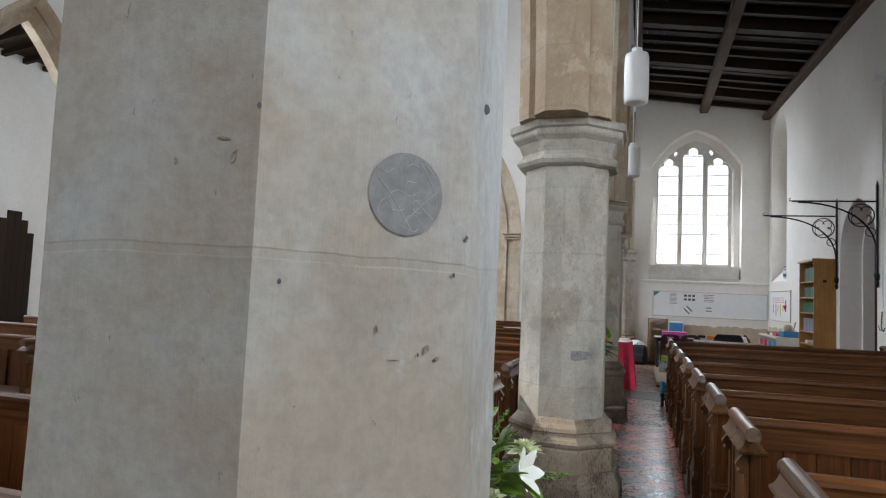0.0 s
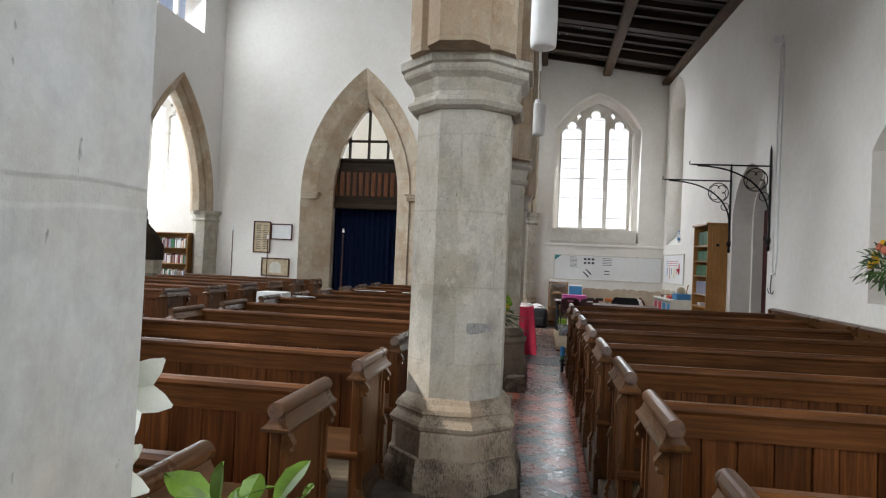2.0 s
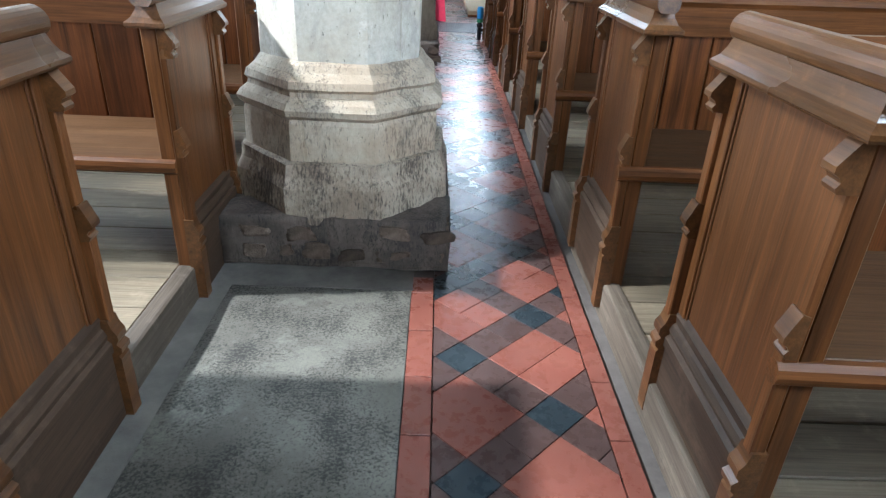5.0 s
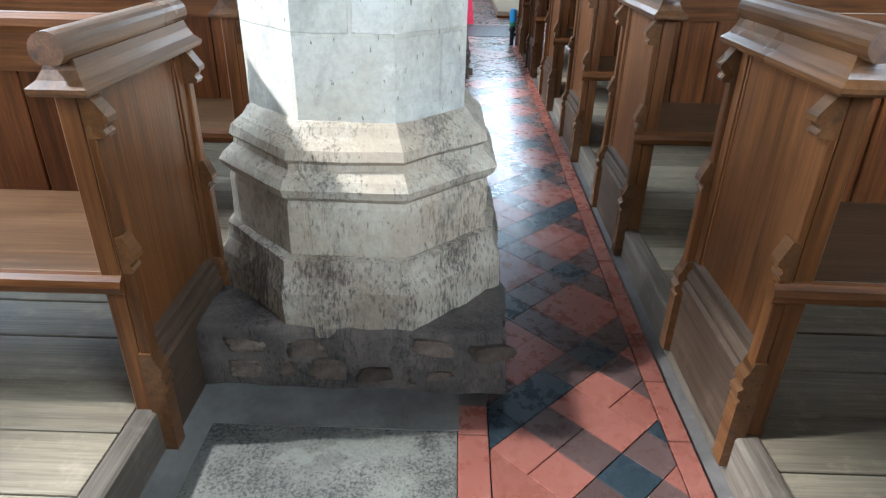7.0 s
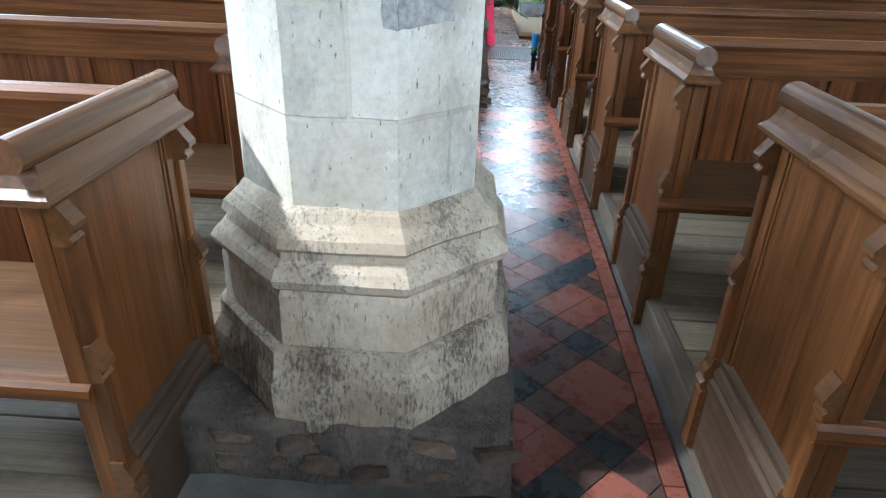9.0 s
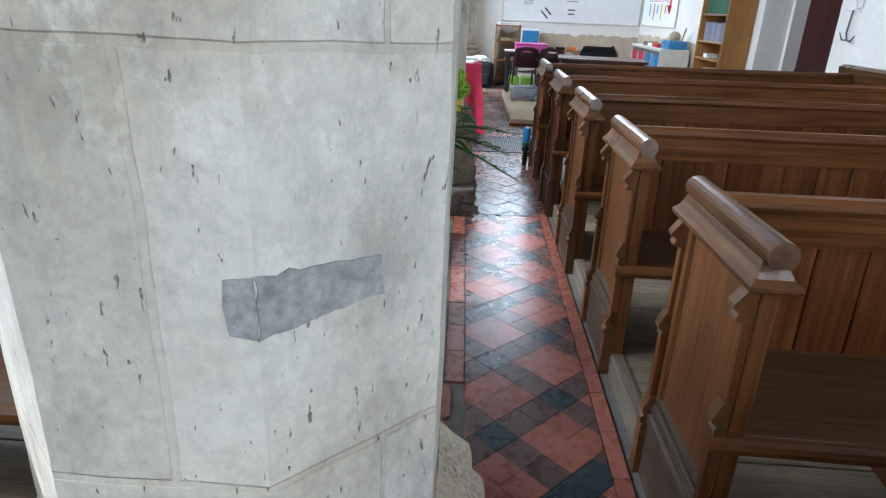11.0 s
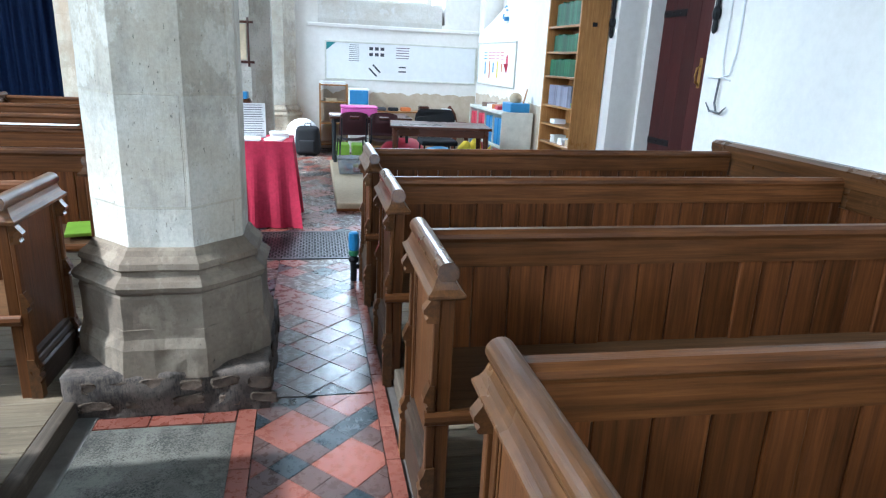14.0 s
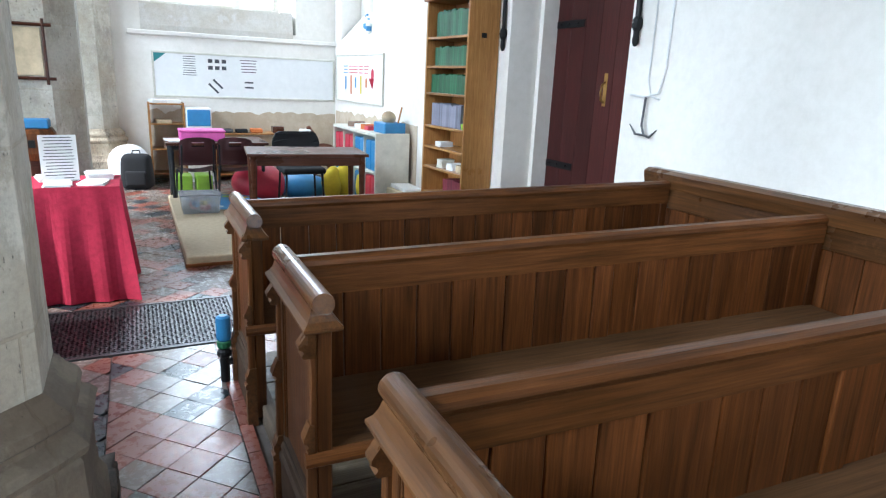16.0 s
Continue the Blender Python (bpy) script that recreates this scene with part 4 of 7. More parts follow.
def pew(name, length, ends, m, label, end_pose=None):
    """An open-backed bench: panelled back at y 0, seat towards -y, ends as given."""
    t = thing(name, m, label, "pew", "church pews")
    for x, side in ends:
        bench_end(t, x, side, end_pose)
    x0, x1 = 0.03, length - 0.03
    # moulded top rail
    pr = [(-0.052, 0.770), (-0.012, 0.770), (-0.008, 0.86), (0.004, 0.872), (0.006, 0.89), (-0.008, 0.905), (-0.045, 0.907), (-0.062, 0.895), (-0.064, 0.878), (-0.055, 0.862)]
    part("top_rail", prism(bmesh.new(), pr, YZ, x0, x1), OAK_X, t)
    # back: stiles with four boards between each pair
    bays = max(2, round((x1 - x0) / 0.72))
    bay = (x1 - x0) / bays
    board = None
    for k in range(bays + 1):
        xs = x0 + bay * k
        w0, w1 = (0.0, 0.05) if k == 0 else ((-0.05, 0.0) if k == bays else (-0.045, 0.045))
        part("stile", boxed(w0, w1, -0.050, -0.014, 0.40, 0.772, 0.004), OAK_Z, t, m=Matrix.Translation((xs, 0, 0)))
    for k in range(bays):
        bw = (bay - 0.09) / 4
        for j in range(4):
            mm = Matrix.Translation((x0 + bay * k + 0.045 + bw * (j + 0.5), 0, 0))
            if board is None:
                board = part("back_board", boxed(-bw / 2 + 0.002, bw / 2 - 0.002, -0.040, -0.018, 0.41, 0.772, 0.003), OAK_Z, t, m=mm)
            else:
                share(board, t, mm)
    part("bottom_rail", boxed(x0, x1, -0.052, -0.012, 0.36, 0.42, 0.004), OAK_X, t)
    part("seat", boxed(x0, x1, -0.465, -0.03, 0.425, 0.452, 0.004), OAK_SEAT, t)
    n = 10
    pr = [(-0.480 + 0.022 * math.cos(2 * math.pi * i / n) , 0.434 + 0.024 * math.sin(2 * math.pi * i / n)) for i in range(n)]
    part("seat_nosing", prism(bmesh.new(), pr, YZ, 0.0 - 0.012, length + 0.012), OAK_X, t)
    for k in range(1, bays):
        part("bearer", boxed(x0 + bay * k - 0.02, x0 + bay * k + 0.02, -0.40, -0.06, 0.08, 0.425, 0.004), OAK_Z, t)
    return t


SOUTH_LEN = 2.59


def south_x(y):
    """The bench ends stand on a line a little askew to the walk."""
    return 0.570 - 0.0085 * (y - 4.2)


first = pew("pew", SOUTH_LEN, [(0.0, -1)], pose(south_x(9.3), 9.585, 0, 0, -1.0, -3), "dark oak pew with panelled back and rolled bench end", pose(0, 0, 0, 0, 1.0, 3))
for k in range(1, 9):
    copy_thing(first, pose(south_x(9.3 - PITCH * k) + (0.03 if k == 7 else 0.01 if k == 6 else 0.0), 9.585 - PITCH * k - (0.065 if k == 5 else 0.0), 0.0 if k < 5 else 0.02, 0, -1.0, -3))
NAVE_X0, NAVE_LEN = -3.05, 2.25
first = pew("pew", NAVE_LEN, [(0.0, -1), (NAVE_LEN, 1)], pose(NAVE_X0, 4.50, -0.02), "dark oak nave pew with rolled bench ends")
for k in (-4, -3, -2, -1, 1, 2, 3, 4, 5, 6, 7, 8, 9):
    copy_thing(first, pose(NAVE_X0 - 0.042 * max(0, min(k, 4)), 4.50 + PITCH * k - (0.03 if k > 2 else 0.0), -0.02))
FAR_LEN = 3.1
first = pew("pew", FAR_LEN, [(FAR_LEN, 1)], pose(-7.6, 4.47, 0), "dark oak pew across the nave's middle aisle")
for k in (-1, 1, 2, 3, 4, 5, 6, 7, 8, 9):
    copy_thing(first, pose(-7.6, 4.47 + PITCH * k, 0))

# Wall panelling behind the south pews
t = thing("wall_panelling", Matrix(), "dark oak dado panelling along the aisle wall", "panelling", kind="structure")
part("cap_rail", prism(bmesh.new(), [(3.07, 0.90), (3.145, 0.90), (3.145, 1.01), (3.085, 1.01), (3.05, 0.99), (3.055, 0.95)], XZ, 1.0, 9.62), OAK_Y, t)
part("top_board", boxed(3.085, 3.146, 1.0, 9.60, 0.78, 0.899, 0.004), OAK_Y, t)
board = None
for k in range(57):
    mm = Matrix.Translation((3.115, 1.08 + 0.15 * k, 0))
    if board is None:
        board = part("board", boxed(-0.012, 0.03, -0.073, 0.073, 0.08, 0.779, 0.003), OAK_Z, t, m=mm)
    else:
        share(board, t, mm)

# Timber pew platforms
def platform(name, x0, x1, y0, y1, sill_sides, label):
    t = thing(name, Matrix(), label, "floor", kind="structure")
    for xs in sill_sides:
        bm = bmesh.new()
        box(bm, xs - 0.028, xs + 0.028, y0, y1, -0.05, 0.078, 0.01, 2)
        part("sill", bm, SILL_OAK, t, "weathered oak sill")
    k = 0
    y = y0
    board = None
    while y < y1 - 0.02:
        mm = Matrix.Translation((0, y + 0.087, 0))
        if board is None:
            board = part("floorboard", boxed(x0, x1, -0.085, 0.085, 0.045, 0.070, 0.003), DEAL_X, t, m=mm)
        else:
            share(board, t, mm)
        y += 0.175
    return t


platform("floor_platform_south", 0.59, 3.13, 0.4, 9.6, (0.568,), "pale scrubbed deal platform under the aisle pews")
platform("floor_platform_nave", -3.0, -0.84, -0.6, 13.7, (-0.808, -3.03), "pale scrubbed deal platform under the nave pews")
platform("floor_platform_far", -7.7, -4.52, 3.0, 13.7, (-4.485,), "pale deal platform under the far pews")

# ---- aisle floor ----
def clip(poly, x0, x1, y0, y1):
    for ax, lim, sgn in ((0, x0, 1), (0, x1, -1), (1, y0, 1), (1, y1, -1)):
        out = []
        for i, p in enumerate(poly):
            q = poly[(i + 1) % len(poly)]
            a, b = sgn * (p[ax] - lim), sgn * (q[ax] - lim)
            if a >= 0:
                out.append(p)
            if a * b < 0:
                s = a / (a - b)
                out.append((p[0] + (q[0] - p[0]) * s, p[1] + (q[1] - p[1]) * s))
        poly = out
        if len(poly) < 3:
            return []
    return poly


def area(p):
    return abs(sum(p[i][0] * p[(i + 1) % len(p)][1] - p[(i + 1) % len(p)][0] * p[i][1] for i in range(len(p)))) / 2


def shrink(p, d):
    c = (sum(q[0] for q in p) / len(p), sum(q[1] for q in p) / len(p))
    out = []
    for q in p:
        r = math.hypot(q[0] - c[0], q[1] - c[1])
        k = max(0.0, 1 - d / max(r, 1e-6))
        out.append((c[0] + (q[0] - c[0]) * k, c[1] + (q[1] - c[1]) * k))
    return out


def tile_into(bm, poly, lift=0.0, tilt=0.0):
    """One tile with eased edges, its face about level with the floor."""
    c = (sum(q[0] for q in poly) / len(poly), sum(q[1] for q in poly) / len(poly))
    tx, ty = random.uniform(-tilt, tilt), random.uniform(-tilt, tilt)

    def z(q):
        return floor_z(q[1]) + lift + (q[0] - c[0]) * tx + (q[1] - c[1]) * ty
    low = [bm.verts.new((q[0], q[1], z(q) - 0.014)) for q in poly]
    mid = [bm.verts.new((q[0], q[1], z(q) - 0.0025)) for q in poly]
    top = [bm.verts.new((q[0], q[1], z(q))) for q in shrink(poly, 0.0016)]
    n = len(poly)
    for a, b in ((low, mid), (mid, top)):
        for i in range(n):
            bm.faces.new((a[i], a[(i + 1) % n], b[(i + 1) % n], b[i]))
    bm.faces.new(top)
    return bm


WALK_L, WALK_R = -0.005, 0.437


def walk_left(y):
    """The walk widens a little westwards from the second pillar."""
    return WALK_L - 0.0175 * max(0.0, y - 4.3)


def right_of_edge(poly, off=0.0):
    out = []
    for i, p in enumerate(poly):
        q = poly[(i + 1) % len(poly)]
        a, b = p[0] - walk_left(p[1]) - off, q[0] - walk_left(q[1]) - off
        if a >= 0:
            out.append(p)
        if a * b < 0:
            s = a / (a - b)
            out.append((p[0] + (q[0] - p[0]) * s, p[1] + (q[1] - p[1]) * s))
    return out if len(out) > 2 else []


path = thing("aisle_paving", Matrix(), "polished red, brown and blue-black diagonal aisle tiles", "tiled floor", kind="structure")
S, P = 0.225, 0.335
CX, CY = 0.316, 4.205
r2 = math.sqrt(0.5)
W = P - S


def square(u0, u1, v0, v1):
    """A tile on axes turned by 45 degrees."""
    return [((u - v) * r2, (u + v) * r2) for u, v in ((u0, v0), (u1, v0), (u1, v1), (u0, v1))]


for i in range(-16, 20):
    for j in range(-16, 20):
        u, v = i * P, j * P
        red = [(-S / 2, S / 2, -S / 2, S / 2)]
        if (i * 3 + j * 5) % 3 == 0:
            red = [(-S / 2, 0, -S / 2, S / 2), (0, S / 2, -S / 2, 0), (0, S / 2, 0, S / 2)]
        elif (i + j) % 3 == 1:
            red = [(-S / 2, S / 2, -S / 2, 0), (-S / 2, S / 2, 0, S / 2)]
        pieces = [(square(u + q[0], u + q[1], v + q[2], v + q[3]), TILE_RED) for q in red]
        pieces += [(square(u + S / 2, u + S / 2 + W, v + S / 2, v + S / 2 + W), TILE_BLACK)]
        for h in (0, 1):
            pieces.append((square(u + S / 2, u + S / 2 + W, v - S / 2 + h * S / 2, v + h * S / 2), TILE_BROWN))
            pieces.append((square(u - S / 2 + h * S / 2, u + h * S / 2, v + S / 2, v + S / 2 + W), TILE_BROWN if (i + j + h) % 5 else TILE_BLACK))
        for poly, mat in pieces:
            poly = [(x + CX, y + CY) for x, y in poly]
            poly = clip(poly, -0.2, WALK_R, 0.9, 8.02)
            poly = right_of_edge(poly) if poly else poly
            if poly and area(poly) > 0.0008:
                part("tile", tile_into(bmesh.new(), shrink(poly, 0.0009), random.uniform(-0.0006, 0.0006), 0.003), mat, path)
# the same paving behind the start, joined
bm = bmesh.new()
y = EAST
while y < 0.9:
    tile_into(bm, [(WALK_L, y), (WALK_R, y), (WALK_R, min(y + 0.23, 0.9)), (WALK_L, min(y + 0.23, 0.9))])
    y += 0.232
part("paving_behind", bm, TILE_RED, path)["kind"] = "stuff"

# red border tiles along both edges
border = thing("aisle_border", Matrix(), "plain red border tiles along the aisle walk", "tiled floor", kind="structure")
for x0, x1, y0, y1 in ((-0.078, -0.003, 0.9, 4.2), (-0.078, -0.003, 5.93, 8.0), (0.440, 0.495, 0.9, 10.05)):
    y = y0
    while y < y1 - 0.03:
        e = min(y + 0.228, y1)
        part("border_tile", tile_into(bmesh.new(), [(u + (walk_left(v) - WALK_L - 0.005 if x0 < 0 else 0.0), v) for u, v in ((x0, y), (x1, y), (x1, e - 0.003), (x0, e - 0.003))], random.uniform(-0.001, 0.001)), TILE_RED, border)
        y = e
for y0 in (5.93, 7.86):
    x = -0.70
    while x < -0.16:
        e = min(x + 0.21, walk_left(y0) - 0.082)
        part("border_tile", tile_into(bmesh.new(), [(x, y0), (e - 0.003, y0), (e - 0.003, y0 + 0.075), (x, y0 + 0.075)]), TILE_RED, border)
        x = e

# old quarry tiles laid diagonally round the third pillar and in the children's corner
bm_red, bm_mix, bm_dark = bmesh.new(), bmesh.new(), bmesh.new()
q = 0.152


def old_tiles(x0, x1, y0, y1):
    n = int((abs(x1 - x0) + abs(y1 - y0)) / q) + 4
    for i in range(-n, n):
        for j in range(-n, n):
            poly = [(x + x0, y + y0) for x, y in square(i * q, i * q + q, j * q, j * q + q)]
            poly = clip(poly, x0, x1, y0, y1)
            if poly and area(poly) > 0.001:
                r = random.random()
                tile_into(bm_red if r < 0.42 else (bm_mix if r < 0.86 else bm_dark), shrink(poly, 0.002), random.uniform(-0.0015, 0.0015), 0.012)


old_tiles(-0.075, WALK_R, 8.03, 10.04)
old_tiles(-0.75, -0.082, 5.05, 5.92)
old_tiles(-0.75, -0.078, 8.76, 10.04)
old_tiles(-0.75, WALL_X, 10.84, WEST)
old_tiles(0.64, WALL_X, 9.64, 10.84)
for b_m, mat, lab in ((bm_red, TILE_RED, "worn red quarry tiles"), (bm_mix, TILE_MIX, "worn brown-grey quarry tiles"), (bm_dark, TILE_BLACK, "worn dark quarry tiles")):
    o = part("old_tiles", b_m, mat, path, lab)
    o["kind"] = "stuff"

# ledger slabs between the pillars and dark cement by the footings
slabs = thing("ledger_slabs", Matrix(), "worn grey stone ledger slabs between the pillars", "stone floor", kind="structure")
for x0, x1, y0, y1 in ((-0.70, -0.085, 1.45, 2.75), (-0.70, -0.085, 2.77, 4.10), (-0.70, -0.085, 6.01, 6.62), (-0.70, -0.085, 6.63, 7.22), (-0.70, -0.085, 7.23, 7.85)):
    bm = bmesh.new()
    nx, ny = 10, 18
    vs = [[bm.verts.new((x0 + (x1 - x0 + walk_left(y0 + (y1 - y0) * j / ny) - WALK_L) * i / nx, y0 + (y1 - y0) * j / ny, floor_z(y0 + (y1 - y0) * j / ny) + 0.006 + 0.006 * noise.noise(Vector((i * 0.5 + x0, j * 0.4 + y0, 2.0))) - (0.006 if i in (0, nx) or j in (0, ny) else 0))) for j in range(ny + 1)] for i in range(nx + 1)]
    for i in range(nx):
        for j in range(ny):
            bm.faces.new((vs[i][j], vs[i + 1][j], vs[i + 1][j + 1], vs[i][j + 1]))
    part("slab", bm, SLAB, slabs, smooth=True)
for x0, x1, y0, y1 in ((-0.785, -0.08, 4.10, 4.27), (-0.785, -0.70, 1.4, 4.1), (-0.785, -0.70, 6.0, 7.95)):
    part("cement_strip", boxed(x0, x1, y0, y1, -0.05, floor_z((y0 + y1) / 2) + 0.002), CEMENT, slabs, "dark cement bedding strip")

# ---- fittings on the walls ----
CRIMSON = plain("crimson_cloth", (0.40, 0.026, 0.058), 0.9, 0, 0.2, 30, 0.3, spec=0.2)
NAVY = plain("navy_curtain", (0.006, 0.012, 0.035), 0.95, 0, 0.3, 20, 0.3, spec=0.1)
PAPER = plain("white_paper", (0.78, 0.78, 0.77), 0.8, 0, 0.04)
# print colour; also painted as shade under the grating and in stone pits
INK_AND_SHADE = plain("dark_print", (0.06, 0.06, 0.07), 0.8)
PURPLE = plain("purple_print", (0.10, 0.05, 0.09), 0.8)
TEAL = plain("teal_paper", (0.05, 0.25, 0.25), 0.8)
RED_P = plain("red_plastic", (0.50, 0.03, 0.06), 0.45)
BLUE_P = plain("blue_plastic", (0.035, 0.20, 0.42), 0.45)
PINK_P = plain("pink_plastic", (0.62, 0.10, 0.36), 0.45)
YELLOW = plain("yellow_plush", (0.65, 0.50, 0.03), 0.9)
ORANGE = plain("orange_paper", (0.55, 0.16, 0.04), 0.7)
GREEN_P = plain("lime_plastic", (0.28, 0.48, 0.04), 0.5)
GREEN_B = plain("green_bookcloth", (0.018, 0.11, 0.045), 0.6, 0, 0.15, 12, 0.2, rnd=0.35)
GREY_B = plain("lavender_bookcloth", (0.22, 0.22, 0.28), 0.7, 0, 0.15, 12, 0.2, rnd=0.3)
MAROON_B = plain("maroon_bookcloth", (0.12, 0.015, 0.025), 0.6, 0, 0.15, 12, 0.2, rnd=0.4)
MIXED_B = plain("paperback_covers", (0.35, 0.22, 0.16), 0.6, 0, 0.3, 12, 0.2, rnd=0.6)
MAROON_P = plain("maroon_chair_plastic", (0.055, 0.012, 0.014), 0.45)
BLACK_F = plain("black_fabric", (0.012, 0.012, 0.014), 0.9)
BROWN_P = plain("brown_plush", (0.12, 0.04, 0.02), 0.95)
BEIGE = plain("beige_mattress_cloth", (0.42, 0.34, 0.23), 0.95, 0, 0.12, 25, 0.4)
BRASS = plain("brass", (0.55, 0.36, 0.12), 0.3, 1.0)
CLEAR, cn, cl, cb = material("clear_plastic")
cb.inputs["Base Color"].default_value, cb.inputs["Transmission Weight"].default_value, cb.inputs["Roughness"].default_value = (0.85, 0.88, 0.92, 1), 0.8, 0.25
CREAM = plain("cream_laminate", (0.62, 0.60, 0.52), 0.5)
PARCH = plain("parchment", (0.50, 0.40, 0.26), 0.8, 0, 0.3, 6)

# Door in the south wall
d = thing("door_1", Matrix(), "closed oxblood plank door with black strap hinges", "door", kind="structure")
for k in range(7):
    y0 = 10.05 + k * 0.1915
    zt = min(2.3 + 0.7 * (1 - abs((y0 + 0.095 - 10.72) / 0.67) ** 1.6), 2.98)
    part("plank", boxed(WALL_X + 0.455, WALL_X + 0.50, y0 + 0.001, y0 + 0.1905, -0.02, zt, 0.004), DOOR_RED, d)
for z in (0.80, 2.0):
    h = part("strap_hinge", boxed(WALL_X + 0.446, WALL_X + 0.456, 11.02, 11.385, z - 0.03, z + 0.03, 0.003), IRON, d, "black iron strap hinge")
    bm = bmesh.new()
    for yy in (11.1, 11.22, 11.33):
        ball(bm, (WALL_X + 0.444, yy, z), 0.011, n=8)
    part("stud", bm, IRON, h)
bm = tube(bmesh.new(), [(WALL_X + 0.455, 10.70, 1.53), (WALL_X + 0.42, 10.70, 1.51), (WALL_X + 0.41, 10.70, 1.45), (WALL_X + 0.42, 10.70, 1.39), (WALL_X + 0.455, 10.70, 1.37)], 0.009, 8)
part("pull_handle", bm, BRASS, d, "curved brass pull handle", smooth=True)
part("latch_plate", boxed(WALL_X + 0.452, WALL_X + 0.457, 10.68, 10.72, 1.34, 1.60, 0.002), BRASS, d)


def bracket(y, label):
    """A wrought-iron wall bracket: post, arm, brace and a ringed quatrefoil."""
    t = thing("wall_bracket", pose(WALL_X, y, 0), label, "bracket", "iron brackets")
    bm = bmesh.new()
    box(bm, -0.035, -0.010, -0.018, 0.018, 1.80, 3.14, 0.004)
    rod(bm, (-0.022, 0, 3.14), (-0.022, 0, 3.20), 0.014, 0.002, 8)
    ball(bm, (-0.022, 0, 1.90), 0.035, (1, 1, 1.6), 8)
    ball(bm, (-0.022, 0, 1.80), 0.022, (1, 1, 2.0), 8)
    part("post", bm, IRON, t)
    bm = bmesh.new()
    box(bm, -1.05, -0.02, -0.012, 0.012, 2.905, 2.925, 0.003)
    tube(bm, [(-1.05, 0, 2.915), (-1.085, 0, 2.92), (-1.09, 0, 2.945), (-1.07, 0, 2.955)], 0.008, 6)
    part("arm", bm, IRON, t)
    pts = []
    for i in range(13):
        a = radians(90 * i / 12)
        pts.append((-0.03 - 0.95 * (1 - math.cos(a)) ** 1.15, 0, 2.20 + 0.70 * math.sin(a)))
    part("brace", tube(bmesh.new(), pts, 0.012, 6), IRON, t)
    bm = bmesh.new()
    c = Vector((-0.21, 0, 2.725))
    tube(bm, [c + Vector((0.155 * math.cos(2 * math.pi * i / 24), 0, 0.155 * math.sin(2 * math.pi * i / 24))) for i in range(25)], 0.008, 6)
    for k in range(4):
        q = c + Vector((0.075 * math.cos(math.pi / 2 * k + 0.78), 0, 0.075 * math.sin(math.pi / 2 * k + 0.78)))
        tube(bm, [q + Vector((0.065 * math.cos(math.pi / 2 * k + 0.78 + radians(a)), 0, 0.065 * math.sin(math.pi / 2 * k + 0.78 + radians(a)))) for a in range(-130, 131, 26)], 0.006, 5)
    part("quatrefoil_ring", bm, IRON, t)
    bm = bmesh.new()
    c = Vector((-0.10, 0, 2.50))
    tube(bm, [c + Vector((0.06 * math.cos(2 * math.pi * i / 16), 0, 0.06 * math.sin(2 * math.pi * i / 16))) for i in range(17)], 0.006, 5)
    part("small_ring", bm, IRON, t)
    return t


bracket(9.93, "black wrought-iron bracket with quatrefoil beside the door")
bracket(11.52, "black wrought-iron bracket with quatrefoil beside the bookcase")

# flood lamp, its conduit and the curled hook
t = thing("flood_lamp", pose(WALL_X, 9.70, 4.5), "small white flood lamp high on the wall", "lamp")
part("lamp_head", boxed(-0.13, -0.02, -0.07, 0.07, 0.0, 0.09, 0.012, 2), WHITE_PAINT, t)
part("mount", boxed(-0.03, 0.0, -0.03, 0.03, -0.05, 0.12, 0.006), WHITE_PAINT, t)
t = thing("conduit", Matrix(), "white cable conduit running down the aisle wall", "cable")
part("cable", tube(bmesh.new(), [(WALL_X - 0.008, 9.76, 4.5), (WALL_X - 0.008, 9.77, 3.0), (WALL_X - 0.008, 9.78, 1.55), (WALL_X - 0.012, 9.74, 1.45), (WALL_X - 0.012, 9.66, 1.43)], 0.007, 6), WHITE_PAINT, t)
part("cable", tube(bmesh.new(), [(WALL_X - 0.008, 9.62, 4.5), (WALL_X - 0.008, 9.63, 3.0), (WALL_X - 0.008, 9.64, 1.62), (WALL_X - 0.012, 9.67, 1.47), (WALL_X - 0.012, 9.80, 1.44), (WALL_X - 0.012, 9.92, 1.45)], 0.009, 6), WHITE_PAINT, t)
t = thing("wall_hook", Matrix(), "curled painted iron hook on the wall", "hook")
part("hook", tube(bmesh.new(), [(WALL_X - 0.02, 9.77, 1.44), (WALL_X - 0.03, 9.77, 1.26), (WALL_X - 0.03, 9.74, 1.20), (WALL_X - 0.03, 9.69, 1.19), (WALL_X - 0.03, 9.63, 1.24)], [0.008, 0.008, 0.009, 0.009, 0.004], 6), GREY_IRON, t)
part("hook_tip", tube(bmesh.new(), [(WALL_X - 0.03, 9.74, 1.20), (WALL_X - 0.03, 9.82, 1.20), (WALL_X - 0.03, 9.88, 1.26)], [0.009, 0.008, 0.004], 6), GREY_IRON, t)

# Pendant lamps
for y, x, z in ((5.9, 0.058, 3.19), (9.7, -0.03, 3.25)):
    t = thing("pendant_lamp", pose(x, y, z), "white opal glass cylinder pendant lamp", "lamp", "pendant lamps")
    part("shade", turned(bmesh.new(), [(0.085, 0.0), (0.102, 0.01), (0.106, 0.05), (0.108, 0.23), (0.106, 0.40), (0.098, 0.445), (0.05, 0.455)], 24), LAMP_GLASS, t, smooth=True)
    part("cap", turned(bmesh.new(), [(0.05, 0.455), (0.045, 0.50), (0.012, 0.51)], 16), WHITE_PAINT, t)
    part("flex", rod(bmesh.new(), (0, 0, 0.5), (0, 0, aisle_z(x) - z + 0.1), 0.006, n=6), WHITE_PAINT, t)

